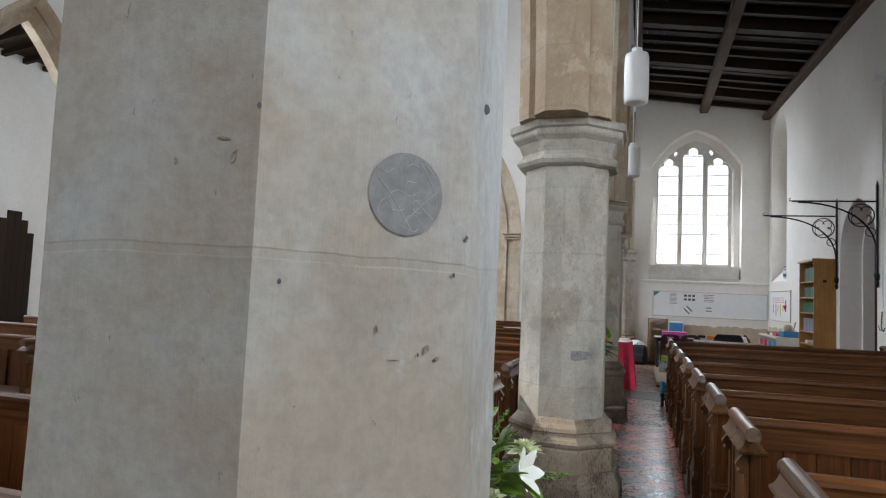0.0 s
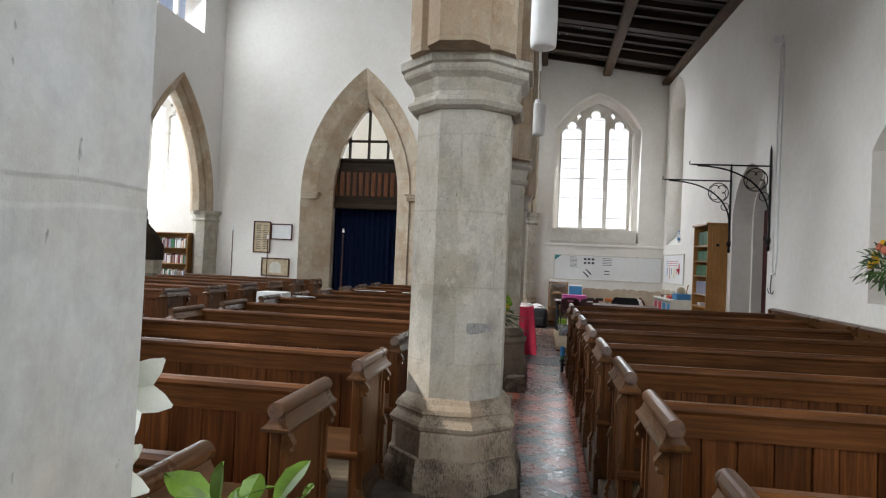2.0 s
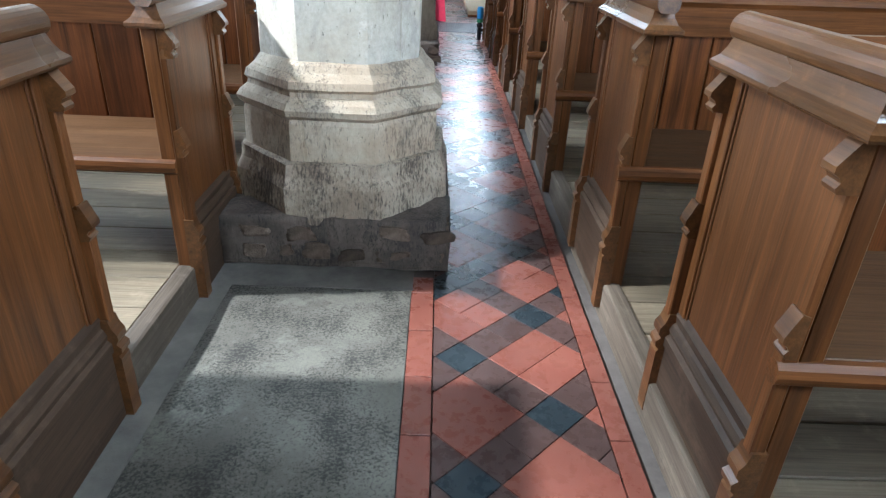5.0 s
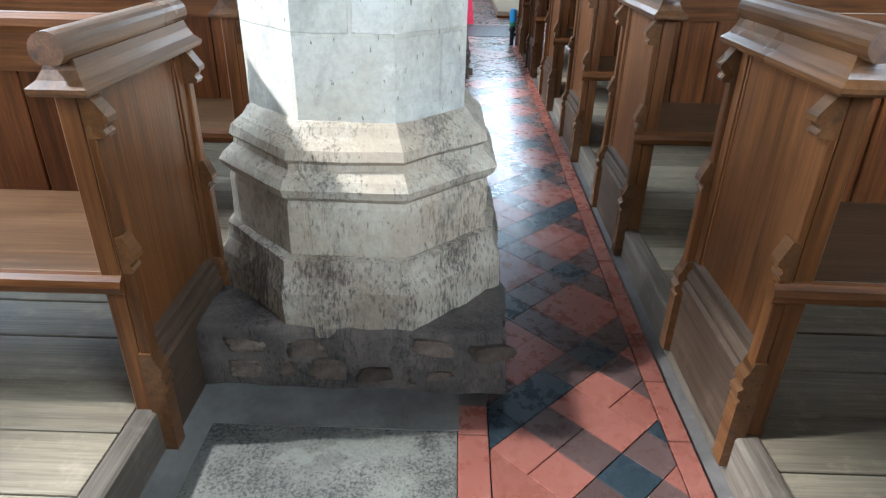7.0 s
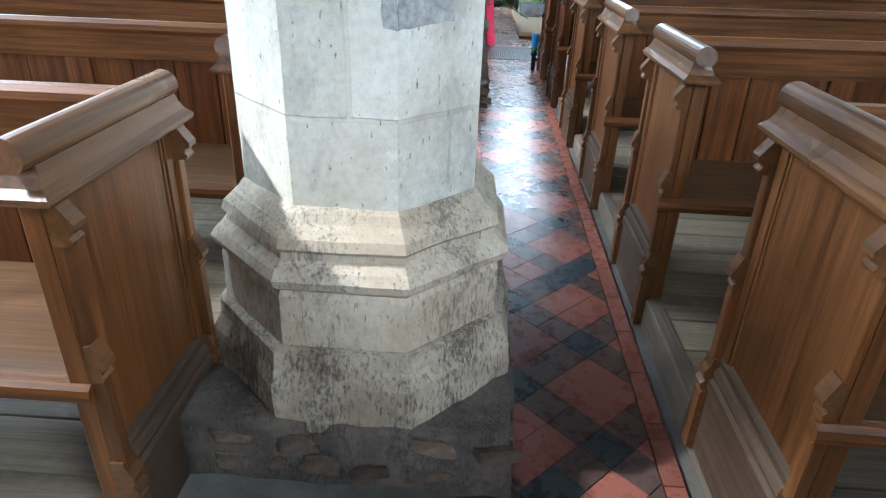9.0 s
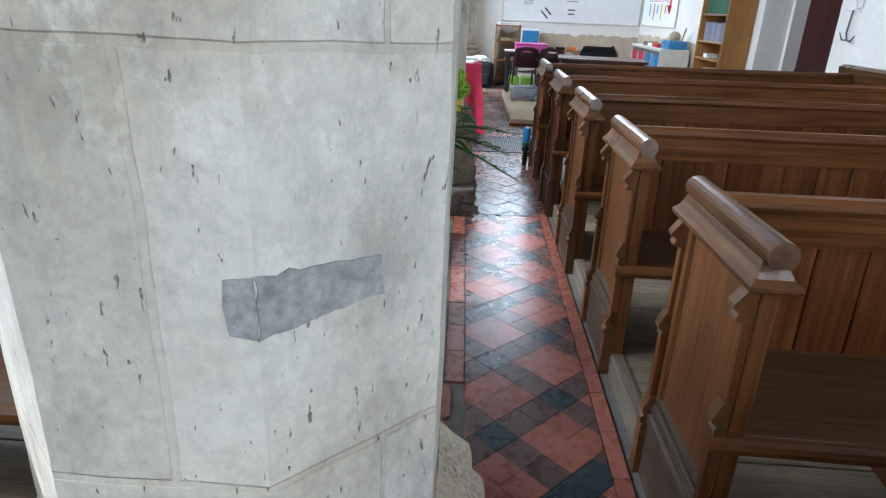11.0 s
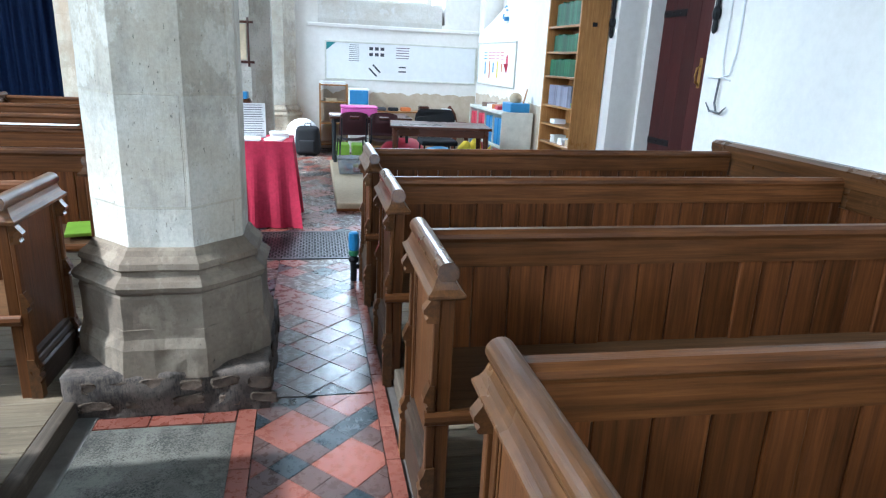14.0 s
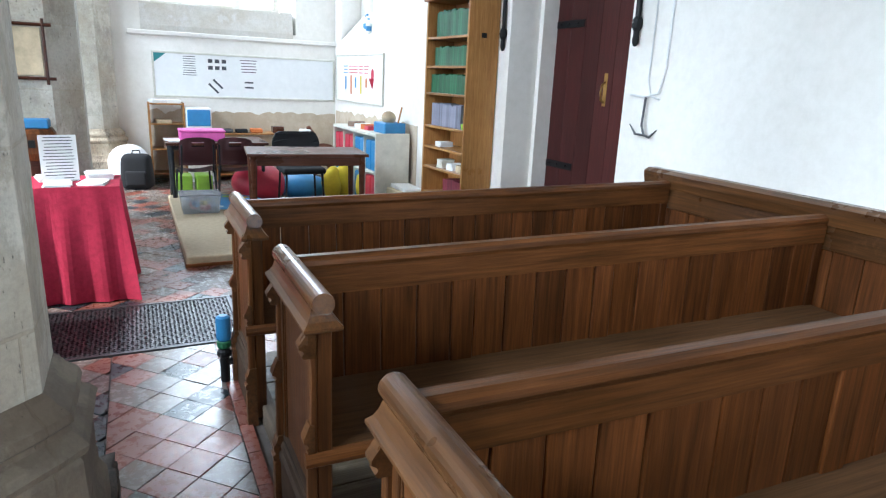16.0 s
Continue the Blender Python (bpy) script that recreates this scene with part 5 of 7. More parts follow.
# Notice boards and papers
def board_w(name, u0, u1, z0, z1, m, label):
    t = thing(name, m, label, "notice board")
    part("panel", sheet(bmesh.new(), [[(u0, z0), (u1, z0), (u1, z1), (u0, z1)]], XZ, -0.012, -0.002), PAPER, t)
    bm = bmesh.new()
    for a0, a1, b0, b1 in ((u0 - 0.025, u1 + 0.025, z1, z1 + 0.025), (u0 - 0.025, u1 + 0.025, z0 - 0.025, z0), (u0 - 0.025, u0, z0, z1), (u1, u1 + 0.025, z0, z1)):
        box(bm, a0, a1, -0.024, -0.002, b0, b1, 0.004)
    part("frame", bm, CREAM, t)
    return t


def sheet_on(parent, u, z, w, h, mat, name="sheet", turn=0.0, lines=0, ink=None, d=-0.015):
    mm = Matrix.Translation((u, d, z)) @ Matrix.Rotation(radians(turn), 4, "Y")
    o = part(name, boxed(-w / 2, w / 2, -0.001, 0.001, -h / 2, h / 2), mat, parent, m=mm)
    if lines:
        bm = bmesh.new()
        for i in range(lines):
            zz = h / 2 - h * (i + 0.8) / (lines + 0.6)
            ww = w * random.uniform(0.34, 0.43)
            box(bm, -ww, ww, -0.003, -0.002, zz - h * 0.12 / lines, zz + h * 0.12 / lines)
        part("print", bm, ink or INK_AND_SHADE, o)
    return o


t = board_w("notice_board", 0.40, 2.84, 1.13, 1.68, pose(0, WEST, 0), "long white notice board with pinned papers on the west wall")
sheet_on(t, 0.84, 1.53, 0.21, 0.29, PAPER, lines=9)
p = sheet_on(t, 1.19, 1.56, 0.30, 0.22, PAPER)
for i in range(3):
    for j in range(2):
        part("picture", boxed(-0.11 + i * 0.09, -0.05 + i * 0.09, -0.003, -0.002, 0.02 - j * 0.09, 0.07 - j * 0.09), INK_AND_SHADE, p)
sheet_on(t, 1.62, 1.555, 0.29, 0.22, PAPER, lines=5, ink=PURPLE)
sheet_on(t, 1.17, 1.27, 0.22, 0.22, PAPER, turn=45, lines=2)
sheet_on(t, 1.62, 1.30, 0.16, 0.18, PAPER, lines=2)
bm = sheet(bmesh.new(), [[(0.40, 1.56), (0.40, 1.68), (0.55, 1.68)]], XZ, -0.016, -0.013)
part("corner_paper", bm, TEAL, t)
t = board_w("notice_board", 0.0, 1.75, 1.16, 1.76, Matrix.Translation((WALL_X, 15.98, 0)) @ Matrix.Rotation(radians(-90), 4, "Z"), "white board with children's drawings on the aisle wall")
for u, mat, h in ((0.40, BLUE_P, 0.18), (0.62, ORANGE, 0.26), (0.80, BLUE_P, 0.14), (1.0, YELLOW, 0.24), (1.2, ORANGE, 0.12)):
    sheet_on(t, u, 1.58, 0.20, 0.16, PAPER, lines=3, ink=RED_P if u > 0.5 else BLUE_P)
    sheet_on(t, u, 1.44 - h / 4, 0.05, h, mat, "cut_paper", d=-0.017)
bm = bmesh.new()
ball(bm, (1.42, -0.018, 1.52), 0.06, (0.9, 0.05, 1.2), 12)
rod(bm, (1.42, -0.018, 1.47), (1.42, -0.018, 1.34), 0.05, 0.004, 8)
part("paper_heart", bm, RED_P, t)

# bare plaster low on the west wall
pts = [(0.30 + 0.05 * i, 0.92 + 0.07 * noise.noise(Vector((i * 0.33, 1, 0))) + 0.03 * noise.noise(Vector((i * 1.1, 4, 0)))) for i in range(57)]
setting("wall_west_bare_plaster", sheet(bmesh.new(), [[(3.10, 0.0), (0.30, 0.0)] + pts], XZ, WEST - 0.006, WEST - 0.002), DAMP, "bare damp plaster low on the west wall")
pts = [(13.2 + 0.05 * i, 0.98 + 0.06 * noise.noise(Vector((i * 0.33, 8, 0)))) for i in range(58)]
setting("wall_south_bare_plaster", sheet(bmesh.new(), [[(16.05, 0.0), (13.2, 0.0)] + pts], YZ, WALL_X - 0.006, WALL_X - 0.002), DAMP, "bare damp plaster low on the aisle wall")
setting("trim_west_string", boxed(0.1, 3.14, WEST - 0.05, WEST - 0.001, 1.90, 1.96, 0.01), WHITEWASH, "whitewashed ledge below the west window")

# Bookcase
def books(parent, x, y0, y1, z, h, mat, deep=0.16, name="book"):
    y = y0
    while y < y1 - 0.01:
        w = random.uniform(0.018, 0.042)
        hh = h * random.uniform(0.9, 1.0)
        ob = part(name, boxed(0, deep, 0, min(w, y1 - y) - 0.001, 0, hh, 0.002), mat, None)
        ob.matrix_basis = pose(x, y, z)
        tagged(ob, "bound book standing on the bookcase shelf", "book", "shelved books")
        y += w


t = thing("bookcase", pose(0, 0, 0), "tall varnished pine bookcase full of hymn books", "bookcase")
bx0, bx1, by0, by1, bh = 2.83, 3.14, 11.60, 12.42, 2.20
part("side_panel", boxed(bx0, bx1, by0, by0 + 0.028, 0, bh, 0.003), PINE_Z, t)
part("side_panel", boxed(bx0, bx1, by1 - 0.028, by1, 0, bh, 0.003), PINE_Z, t)
part("back_panel", boxed(bx1 - 0.012, bx1, by0 + 0.028, by1 - 0.028, 0, bh), PINE_Z, t)
part("cornice", boxed(bx0 - 0.03, bx1, by0 - 0.02, by1 + 0.02, bh, bh + 0.045, 0.012, 2), PINE_Z, t)
SHELVES = (0.08, 0.40, 0.66, 0.86, 1.06, 1.37, 1.62, 1.88)
for z in SHELVES:
    part("shelf", boxed(bx0 + 0.005, bx1 - 0.012, by0 + 0.028, by1 - 0.028, z - 0.022, z, 0.003), PINE_Z, t)
part("name_plate", boxed(bx0 + 0.13, bx0 + 0.18, by0 - 0.004, by0, 1.86, 1.90), IRON, t)
books(None, bx0 + 0.05, by0 + 0.05, by1 - 0.12, 1.88, 0.24, GREEN_B)
books(None, bx0 + 0.05, by0 + 0.04, by1 - 0.10, 1.62, 0.18, GREEN_B)
books(None, bx0 + 0.05, by0 + 0.04, by1 - 0.04, 1.37, 0.18, GREEN_B)
books(None, bx0 + 0.05, by0 + 0.16, by1 - 0.08, 1.06, 0.22, GREY_B)
books(None, bx0 + 0.05, by0 + 0.05, by0 + 0.45, 0.40, 0.18, MAROON_B)
books(None, bx0 + 0.05, by0 + 0.04, by0 + 0.10, 0.86, 0.15, YELLOW)
for k, (yy, zz, mat) in enumerate(((by0 + 0.06, 1.06, GREEN_P), (by0 + 0.30, 0.66, PAPER), (by0 + 0.50, 0.66, CREAM), (by0 + 0.55, 0.86, PAPER), (by0 + 0.12, 0.66, PARCH))):
    for j in range(3 + k % 3):
        ob = part("pamphlet", boxed(-0.07, 0.07, -0.05, 0.06, 0, 0.016, 0.001), mat, None)
        ob.matrix_basis = pose(bx0 + 0.12, yy + 0.03, zz + 0.0165 * j, 0, 0, random.uniform(-8, 8))
        tagged(ob, "paper pamphlet lying in a stack on a shelf", "pamphlet", "stacked pamphlets")

# ---- children's corner ----
def table(name, x0, x1, y0, y1, h, top_mat, leg_mat, label, turn=0.0, thick=0.03, leg=0.03, apron=0.12):
    t = thing(name, pose((x0 + x1) / 2, (y0 + y1) / 2, 0, 0, 0, turn), label, "table")
    a, b = (x1 - x0) / 2, (y1 - y0) / 2
    part("tabletop", boxed(-a, a, -b, b, h - thick, h, 0.006, 2), top_mat, t)
    for sx in (-1, 1):
        for sy in (-1, 1):
            bm = bmesh.new()
            cx, cy = sx * (a - 0.06), sy * (b - 0.06)
            turned(bm, [(leg * 0.7, 0), (leg, 0.06), (leg * 0.75, 0.12), (leg, h - apron - 0.1), (leg * 1.15, h - apron - 0.05), (leg, h - thick)], 10, c=(cx, cy))
            part("leg", bm, leg_mat, t)
    for sy in (-1, 1):
        part("apron", boxed(-a + 0.06, a - 0.06, sy * (b - 0.06) - 0.012, sy * (b - 0.06) + 0.012, h - apron, h - thick, 0.003), leg_mat, t)
    for sx in (-1, 1):
        part("apron", boxed(sx * (a - 0.06) - 0.012, sx * (a - 0.06) + 0.012, -b + 0.06, b - 0.06, h - apron, h - thick, 0.003), leg_mat, t)
    return t


table("writing_table", 1.08, 2.25, 12.62, 13.30, 0.74, MAHOGANY, MAHOGANY, "dark mahogany table with turned legs", -6)
table("work_table", 0.40, 1.50, 14.05, 14.75, 0.70, MAHOGANY, BLACK_F, "low dark classroom table with boxes on it", 0, 0.03, 0.022, 0.08)


def plastic_chair(x, y, turn, label, mat, frame_mat):
    t = thing("classroom_chair", pose(x, y, 0, 0, 0, turn), label, "chair", "classroom chairs")
    bm = bmesh.new()
    nx, ny = 6, 6
    vs = [[bm.verts.new((-0.19 + 0.38 * i / nx, -0.18 + 0.36 * j / ny, 0.42 + 0.03 * abs(i / nx - 0.5) ** 2 * 4 - 0.015 * (j == ny))) for j in range(ny + 1)] for i in range(nx + 1)]
    for i in range(nx):
        for j in range(ny):
            bm.faces.new((vs[i][j], vs[i + 1][j], vs[i + 1][j + 1], vs[i][j + 1]))
    bmesh.ops.solidify(bm, geom=bm.faces[:], thickness=0.012)
    part("seat", bm, mat, t, smooth=True)
    bm = bmesh.new()
    vs = [[bm.verts.new(((-0.19 + 0.38 * i / nx) * (1 - 0.12 * (j / ny) ** 3), -0.19 - 0.05 * (j / ny) - 0.03 * (1 - (2 * i / nx - 1) ** 2), 0.50 + 0.30 * j / ny - (0.03 * abs(2 * i / nx - 1) ** 3 if j == ny else 0))) for j in range(ny + 1)] for i in range(nx + 1)]
    for i in range(nx):
        for j in range(ny):
            if not (j == 4 and 2 <= i <= 3):
                bm.faces.new((vs[i][j], vs[i + 1][j], vs[i + 1][j + 1], vs[i][j + 1]))
    bmesh.ops.solidify(bm, geom=bm.faces[:], thickness=0.012)
    part("backrest", bm, mat, t, smooth=True)
    for sx in (-1, 1):
        part("leg_frame", tube(bmesh.new(), [(sx * 0.19, 0.20, 0.0), (sx * 0.17, 0.16, 0.41), (sx * 0.17, -0.16, 0.42), (sx * 0.19, -0.22, 0.0)], 0.011, 6), frame_mat, t)
        part("back_tube", tube(bmesh.new(), [(sx * 0.16, -0.15, 0.41), (sx * 0.16, -0.19, 0.5), (sx * 0.16, -0.235, 0.72)], 0.010, 6), frame_mat, t)
    return t


plastic_chair(0.68, 13.92, 4, "maroon moulded plastic chair at the low table", MAROON_P, BLACK_F)
plastic_chair(1.10, 13.92, -6, "maroon moulded plastic chair at the low table", MAROON_P, BLACK_F)
t = thing("office_chair", pose(1.80, 13.75, 0, 0, 0, 180), "black upholstered chair pushed under the mahogany table", "chair")
part("seat", boxed(-0.24, 0.24, -0.22, 0.22, 0.40, 0.47, 0.03, 3), BLACK_F, t, smooth=True)
bm = bmesh.new()
prism(bm, [(-0.27, 0.52), (0.27, 0.52), (0.275, 0.74), (0.22, 0.84), (-0.22, 0.84), (-0.275, 0.74)], XZ, -0.27, -0.20)
bmesh.ops.bevel(bm, geom=bm.edges[:], offset=0.018, segments=2, affect="EDGES")
part("backrest", bm, BLACK_F, t)
for sx in (-1, 1):
    for sy in (-1, 1):
        part("leg", rod(bmesh.new(), (sx * 0.22, sy * 0.2, 0), (sx * 0.2, sy * 0.18, 0.41), 0.012), BLACK_F, t)

# cloth-covered table by the pillar
t = thing("covered_table", pose(-0.27, 11.22, 0), "small table under a floor-length crimson cloth", "table")
bm = bmesh.new()
a, b, N = 0.275, 0.245, 96
rings = []
for lev in range(9):
    ring = []
    for i in range(N):
        s = i / N * 4
        side, f = int(s), s - int(s)
        c0 = [(-1, -1), (1, -1), (1, 1), (-1, 1)][side]
        c1 = [(-1, -1), (1, -1), (1, 1), (-1, 1)][(side + 1) % 4]
        ux, uy = c0[0] + (c1[0] - c0[0]) * f, c0[1] + (c1[1] - c0[1]) * f
        drop = lev / 8
        wave = 0.020 * drop * math.sin(i * 2 * math.pi / 8 + 0.7 * side) + 0.018 * drop * noise.noise(Vector((ux * 3, uy * 3, 0.4)))
        k = 1 + 0.10 * drop
        corner = 0.05 * drop * max(0.0, abs(ux) + abs(uy) - 1.7) / 0.3
        v = Vector((ux * a * k, uy * b * k, 0.752 - 0.745 * drop))
        v += Vector((ux, uy, 0)).normalized() * (wave + corner)
        ring.append(bm.verts.new(v))
    rings.append(ring)
for r0, r1 in zip(rings, rings[1:]):
    for i in range(N):
        bm.faces.new((r0[i], r0[(i + 1) % N], r1[(i + 1) % N], r1[i]))
bm.faces.new(rings[0])
part("cloth", bm, CRIMSON, t, "crimson cloth hanging in soft folds", smooth=False)
part("tabletop", boxed(-0.26, 0.26, -0.23, 0.23, 0.70, 0.745), MAHOGANY, t)
for sx in (-1, 1):
    for sy in (-1, 1):
        part("leg", boxed(sx * 0.22 - 0.02, sx * 0.22 + 0.02, sy * 0.19 - 0.02, sy * 0.19 + 0.02, 0, 0.70), MAHOGANY, t)
for k, (x, y, r, n) in enumerate(((-0.12, 11.34, 8, 5), (-0.14, 11.10, -12, 2), (-0.34, 11.08, 5, 2), (-0.40, 11.30, 15, 3))):
    t = thing("leaflet_stack", pose(x, y, 0.754, 0, 0, r), "stack of white leaflets on the crimson table", "leaflets", "leaflets on the table")
    for j in range(n):
        part("leaflet", boxed(-0.075, 0.075, -0.1, 0.1, 0.008 * j, 0.008 * j + 0.007), PAPER, t, m=pose(0, 0, 0, 0, 0, random.uniform(-6, 6)))
t = thing("notice_stand", pose(-0.33, 11.22, 0.754, 0, 0, 12), "white printed notice in an upright stand", "notice")
sheet_on(t, 0, 0.15, 0.21, 0.29, PAPER, "sheet", 0, 14, INK_AND_SHADE, 0.0)
part("foot", boxed(-0.1, 0.1, -0.03, 0.05, 0.0, 0.008), CLEAR, t)

# alms box on a post and framed scroll by the fourth pillar
t = thing("alms_box", pose(-0.50, 11.60, 0), "brown wooden alms box on a post with blue lid", "alms box")
part("post", boxed(-0.035, 0.035, -0.035, 0.035, 0, 0.86, 0.005), MAHOGANY, t)
part("box", turned(bmesh.new(), [(0.11, 0.85), (0.13, 0.90), (0.13, 1.03), (0.11, 1.06)], 8), OAK_Z, t)
part("lid", boxed(-0.10, 0.10, -0.08, 0.08, 1.06, 1.12, 0.008), BLUE_P, t, "pale blue lid")
part("lock", boxed(-0.02, 0.02, -0.137, -0.128, 0.94, 0.99), IRON, t)
t = thing("framed_scroll", pose(-0.52, 11.735, 0), "parchment scroll hung between brown wooden rods", "scroll")
part("parchment", boxed(-0.14, 0.11, -0.004, 0.0, 1.40, 1.71), PARCH, t)
for z in (1.38, 1.73):
    part("rod", rod(bmesh.new(), (-0.19, -0.01, z), (0.18, -0.01, z), 0.011, n=8), MAHOGANY, t)
part("rod", rod(bmesh.new(), (0.13, -0.012, 1.34), (0.13, -0.012, 1.77), 0.010, n=8), MAHOGANY, t)

# floor things
t = thing("mattress", pose(0, 0, 0), "thin beige cloth-covered play mattress on the floor", "mattress")
part("cover", boxed(0.40, 1.30, 11.58, 14.3, 0.002, 0.085, 0.018, 3), BEIGE, t, smooth=True)
part("base_edge", boxed(0.395, 1.305, 11.575, 14.305, 0.0, 0.03, 0.004), OAK_X, t)
bm = turned(bmesh.new(), [(0.42, 0.0), (0.42, 0.006), (0.40, 0.007)], 40)
ob = tagged(mesh_ob("play_mat", bm, BLUE_P, m=pose(0.95, 13.75, 0.086)), "round blue play mat with bright pictures", "play mat")
for k in range(10):
    a = k * 0.63
    bm = turned(bmesh.new(), [(0.05, 0.0072), (0.05, 0.009)], 12)
    part("picture_patch", bm, (RED_P, YELLOW, GREEN_P, PAPER)[k % 4], ob, m=pose(0.30 * math.cos(a) * (0.6 + 0.4 * (k % 2)), 0.30 * math.sin(a), 0.0, 0, 0, 30 * k))
t = thing("storage_box", pose(0.66, 14.20 - 0.9, 0.087), "clear plastic storage box with toys inside", "box")
bm = bmesh.new()
for z0, z1, k0, k1 in ((0.0, 0.18, 0.9, 1.0),):
    lo = [(-0.19 * k0, -0.14 * k0), (0.19 * k0, -0.14 * k0), (0.19 * k0, 0.14 * k0), (-0.19 * k0, 0.14 * k0)]
    v0 = [bm.verts.new((*p, z0)) for p in lo]
    v1 = [bm.verts.new((p[0] * k1 / k0, p[1] * k1 / k0, z1)) for p in lo]
    for i in range(4):
        bm.faces.new((v0[i], v0[(i + 1) % 4], v1[(i + 1) % 4], v1[i]))
    bm.faces.new(v0[::-1])
bmesh.ops.solidify(bm, geom=bm.faces[:], thickness=0.004)
part("tub", bm, CLEAR, t)
part("lid", boxed(-0.2, 0.2, -0.15, 0.15, 0.18, 0.195, 0.005), CLEAR, t)
for k in range(7):
    part("toy", boxed(-0.03, 0.03, -0.03, 0.03, 0, 0.05, 0.008), (RED_P, BLUE_P, RED_P, YELLOW)[k % 4], t, m=pose(random.uniform(-0.11, 0.11), random.uniform(-0.07, 0.07), 0.006 + 0.04 * (k % 2), 0, 0, 40 * k))


def plush(name, c, r, scale, mat, label, cat, bumps=0.15):
    bm = ball(bmesh.new(), (0, 0, 0), r, scale, 18)
    for v in bm.verts:
        v.co *= 1 + bumps * noise.noise(v.co * (3 / r * 0.3) + Vector((c[0], c[1], 0)))
    lo = min(v.co.z for v in bm.verts)
    for v in bm.verts:
        v.co.z = max(v.co.z - lo - 0.03, 0.0)
    return tagged(mesh_ob(name, bm, mat, m=pose(*c), smooth=True), label, cat)


plush("bean_bag", (1.42, 14.30, 0), 0.30, (1.1, 1, 0.75), RED_P, "slumped red bean bag on the floor", "bean bag")
plush("cushion", (1.95, 14.35, 0), 0.26, (1.3, 0.9, 0.6), BLUE_P, "dark blue floor cushion", "cushion")
for x, y in ((2.25, 14.05), (2.42, 14.15), (2.58, 13.75)):
    plush("soft_toy", (x, y, 0), 0.13, (0.85, 0.85, 1.9), YELLOW, "upright yellow plush soft toy", "soft toy", 0.3)
plush("white_cushion", (0.02, 15.55, 0), 0.27, (0.95, 0.7, 1.05), PAPER, "round white plush cushion against the wall", "cushion", 0.08)
t = thing("rucksack", pose(0.10, 15.28, 0, 0, 0, -10), "black fabric rucksack standing on the floor", "bag")
bm = boxed(-0.19, 0.19, -0.11, 0.11, 0, 0.44, 0.09, 4)
for v in bm.verts:
    v.co.x *= 1.0 - 0.45 * max(0.0, v.co.z - 0.12)
    v.co += Vector((0.02, 0.02, 0.0)) * noise.noise(v.co * 9)
part("body", bm, BLACK_F, t, smooth=True)
part("pocket", boxed(-0.12, 0.12, -0.15, -0.09, 0.05, 0.24, 0.03, 3), BLACK_F, t, smooth=True)
part("handle", tube(bmesh.new(), [(-0.05, 0, 0.42), (-0.04, 0, 0.48), (0.04, 0, 0.48), (0.05, 0, 0.42)], 0.008), BLACK_F, t)

# shelves, drawers, boxes along the west wall
t = thing("open_shelf", pose(0.50, 15.88, 0), "narrow brown open shelf unit with papers", "shelf unit")
for sx in (-0.21, 0.21):
    part("side_panel", boxed(sx - 0.012, sx + 0.012, -0.16, 0.16, 0, 1.05, 0.003), PINE_Z, t)
for z in (0.12, 0.45, 0.78, 1.04):
    part("shelf", boxed(-0.20, 0.20, -0.16, 0.16, z - 0.02, z, 0.003), PINE_Z, t)
for x, z, mat in ((0.40, 1.04, PAPER), (0.58, 1.04, PAPER), (0.45, 0.78, PARCH), (0.55, 0.45, MIXED_B)):
    ob = tagged(mesh_ob("folder_stack", boxed(-0.09, 0.09, -0.11, 0.11, 0.0, 0.045, 0.004), mat, m=pose(x, 15.86, z, 0, 0, random.uniform(-15, 15))), "paper folders lying on the open shelf", "folders", "folders on the shelf")
t = thing("drawer_unit", pose(0.89, 15.84, 0.0), "white plastic drawer tower with a blue drawer", "drawer unit")
part("body", boxed(-0.16, 0.16, -0.18, 0.18, 0, 0.99, 0.01), PAPER, t)
for k in range(4):
    part("drawer", boxed(-0.145, 0.145, -0.197, -0.181, 0.05 + 0.235 * k, 0.265 + 0.235 * k, 0.008), BLUE_P if k == 3 else CREAM, t)
t = thing("pink_box", pose(0.80, 14.35, 0.701), "pink plastic box on the low table", "box")
part("body", boxed(-0.24, 0.24, -0.16, 0.16, 0, 0.10, 0.02, 2), PINK_P, t)
part("lid", boxed(-0.25, 0.25, -0.17, 0.17, 0.10, 0.125, 0.01), PINK_P, t)
for x, y, w, h, mat, lab in ((1.18, 14.4, 0.22, 0.012, PAPER, "white papers on the low table"), (0.52, 14.3, 0.2, 0.012, PAPER, "white papers on the low table")):
    tagged(mesh_ob("paper_stack", boxed(-w / 2, w / 2, -0.14, 0.14, 0, h), mat, m=pose(x, y, 0.701, 0, 0, 12)), lab, "papers", "papers on the low table")
for x in (0.58, 0.80):
    tagged(mesh_ob("lime_crate", boxed(-0.09, 0.09, -0.14, 0.14, 0, 0.30, 0.012), GREEN_P, m=pose(x, 14.42, 0.0)), "lime green plastic crate under the low table", "crate", "lime crates")
t = thing("low_shelf", pose(1.62, 15.85, 0), "low pine shelf with toys on it", "shelf unit")
for sx in (-0.52, 0.52):
    part("side_panel", boxed(sx - 0.012, sx + 0.012, -0.17, 0.17, 0, 0.66, 0.003), PINE_Z, t)
for z in (0.1, 0.38, 0.66):
    part("shelf", boxed(-0.51, 0.51, -0.17, 0.17, z - 0.02, z, 0.003), PINE_Z, t)
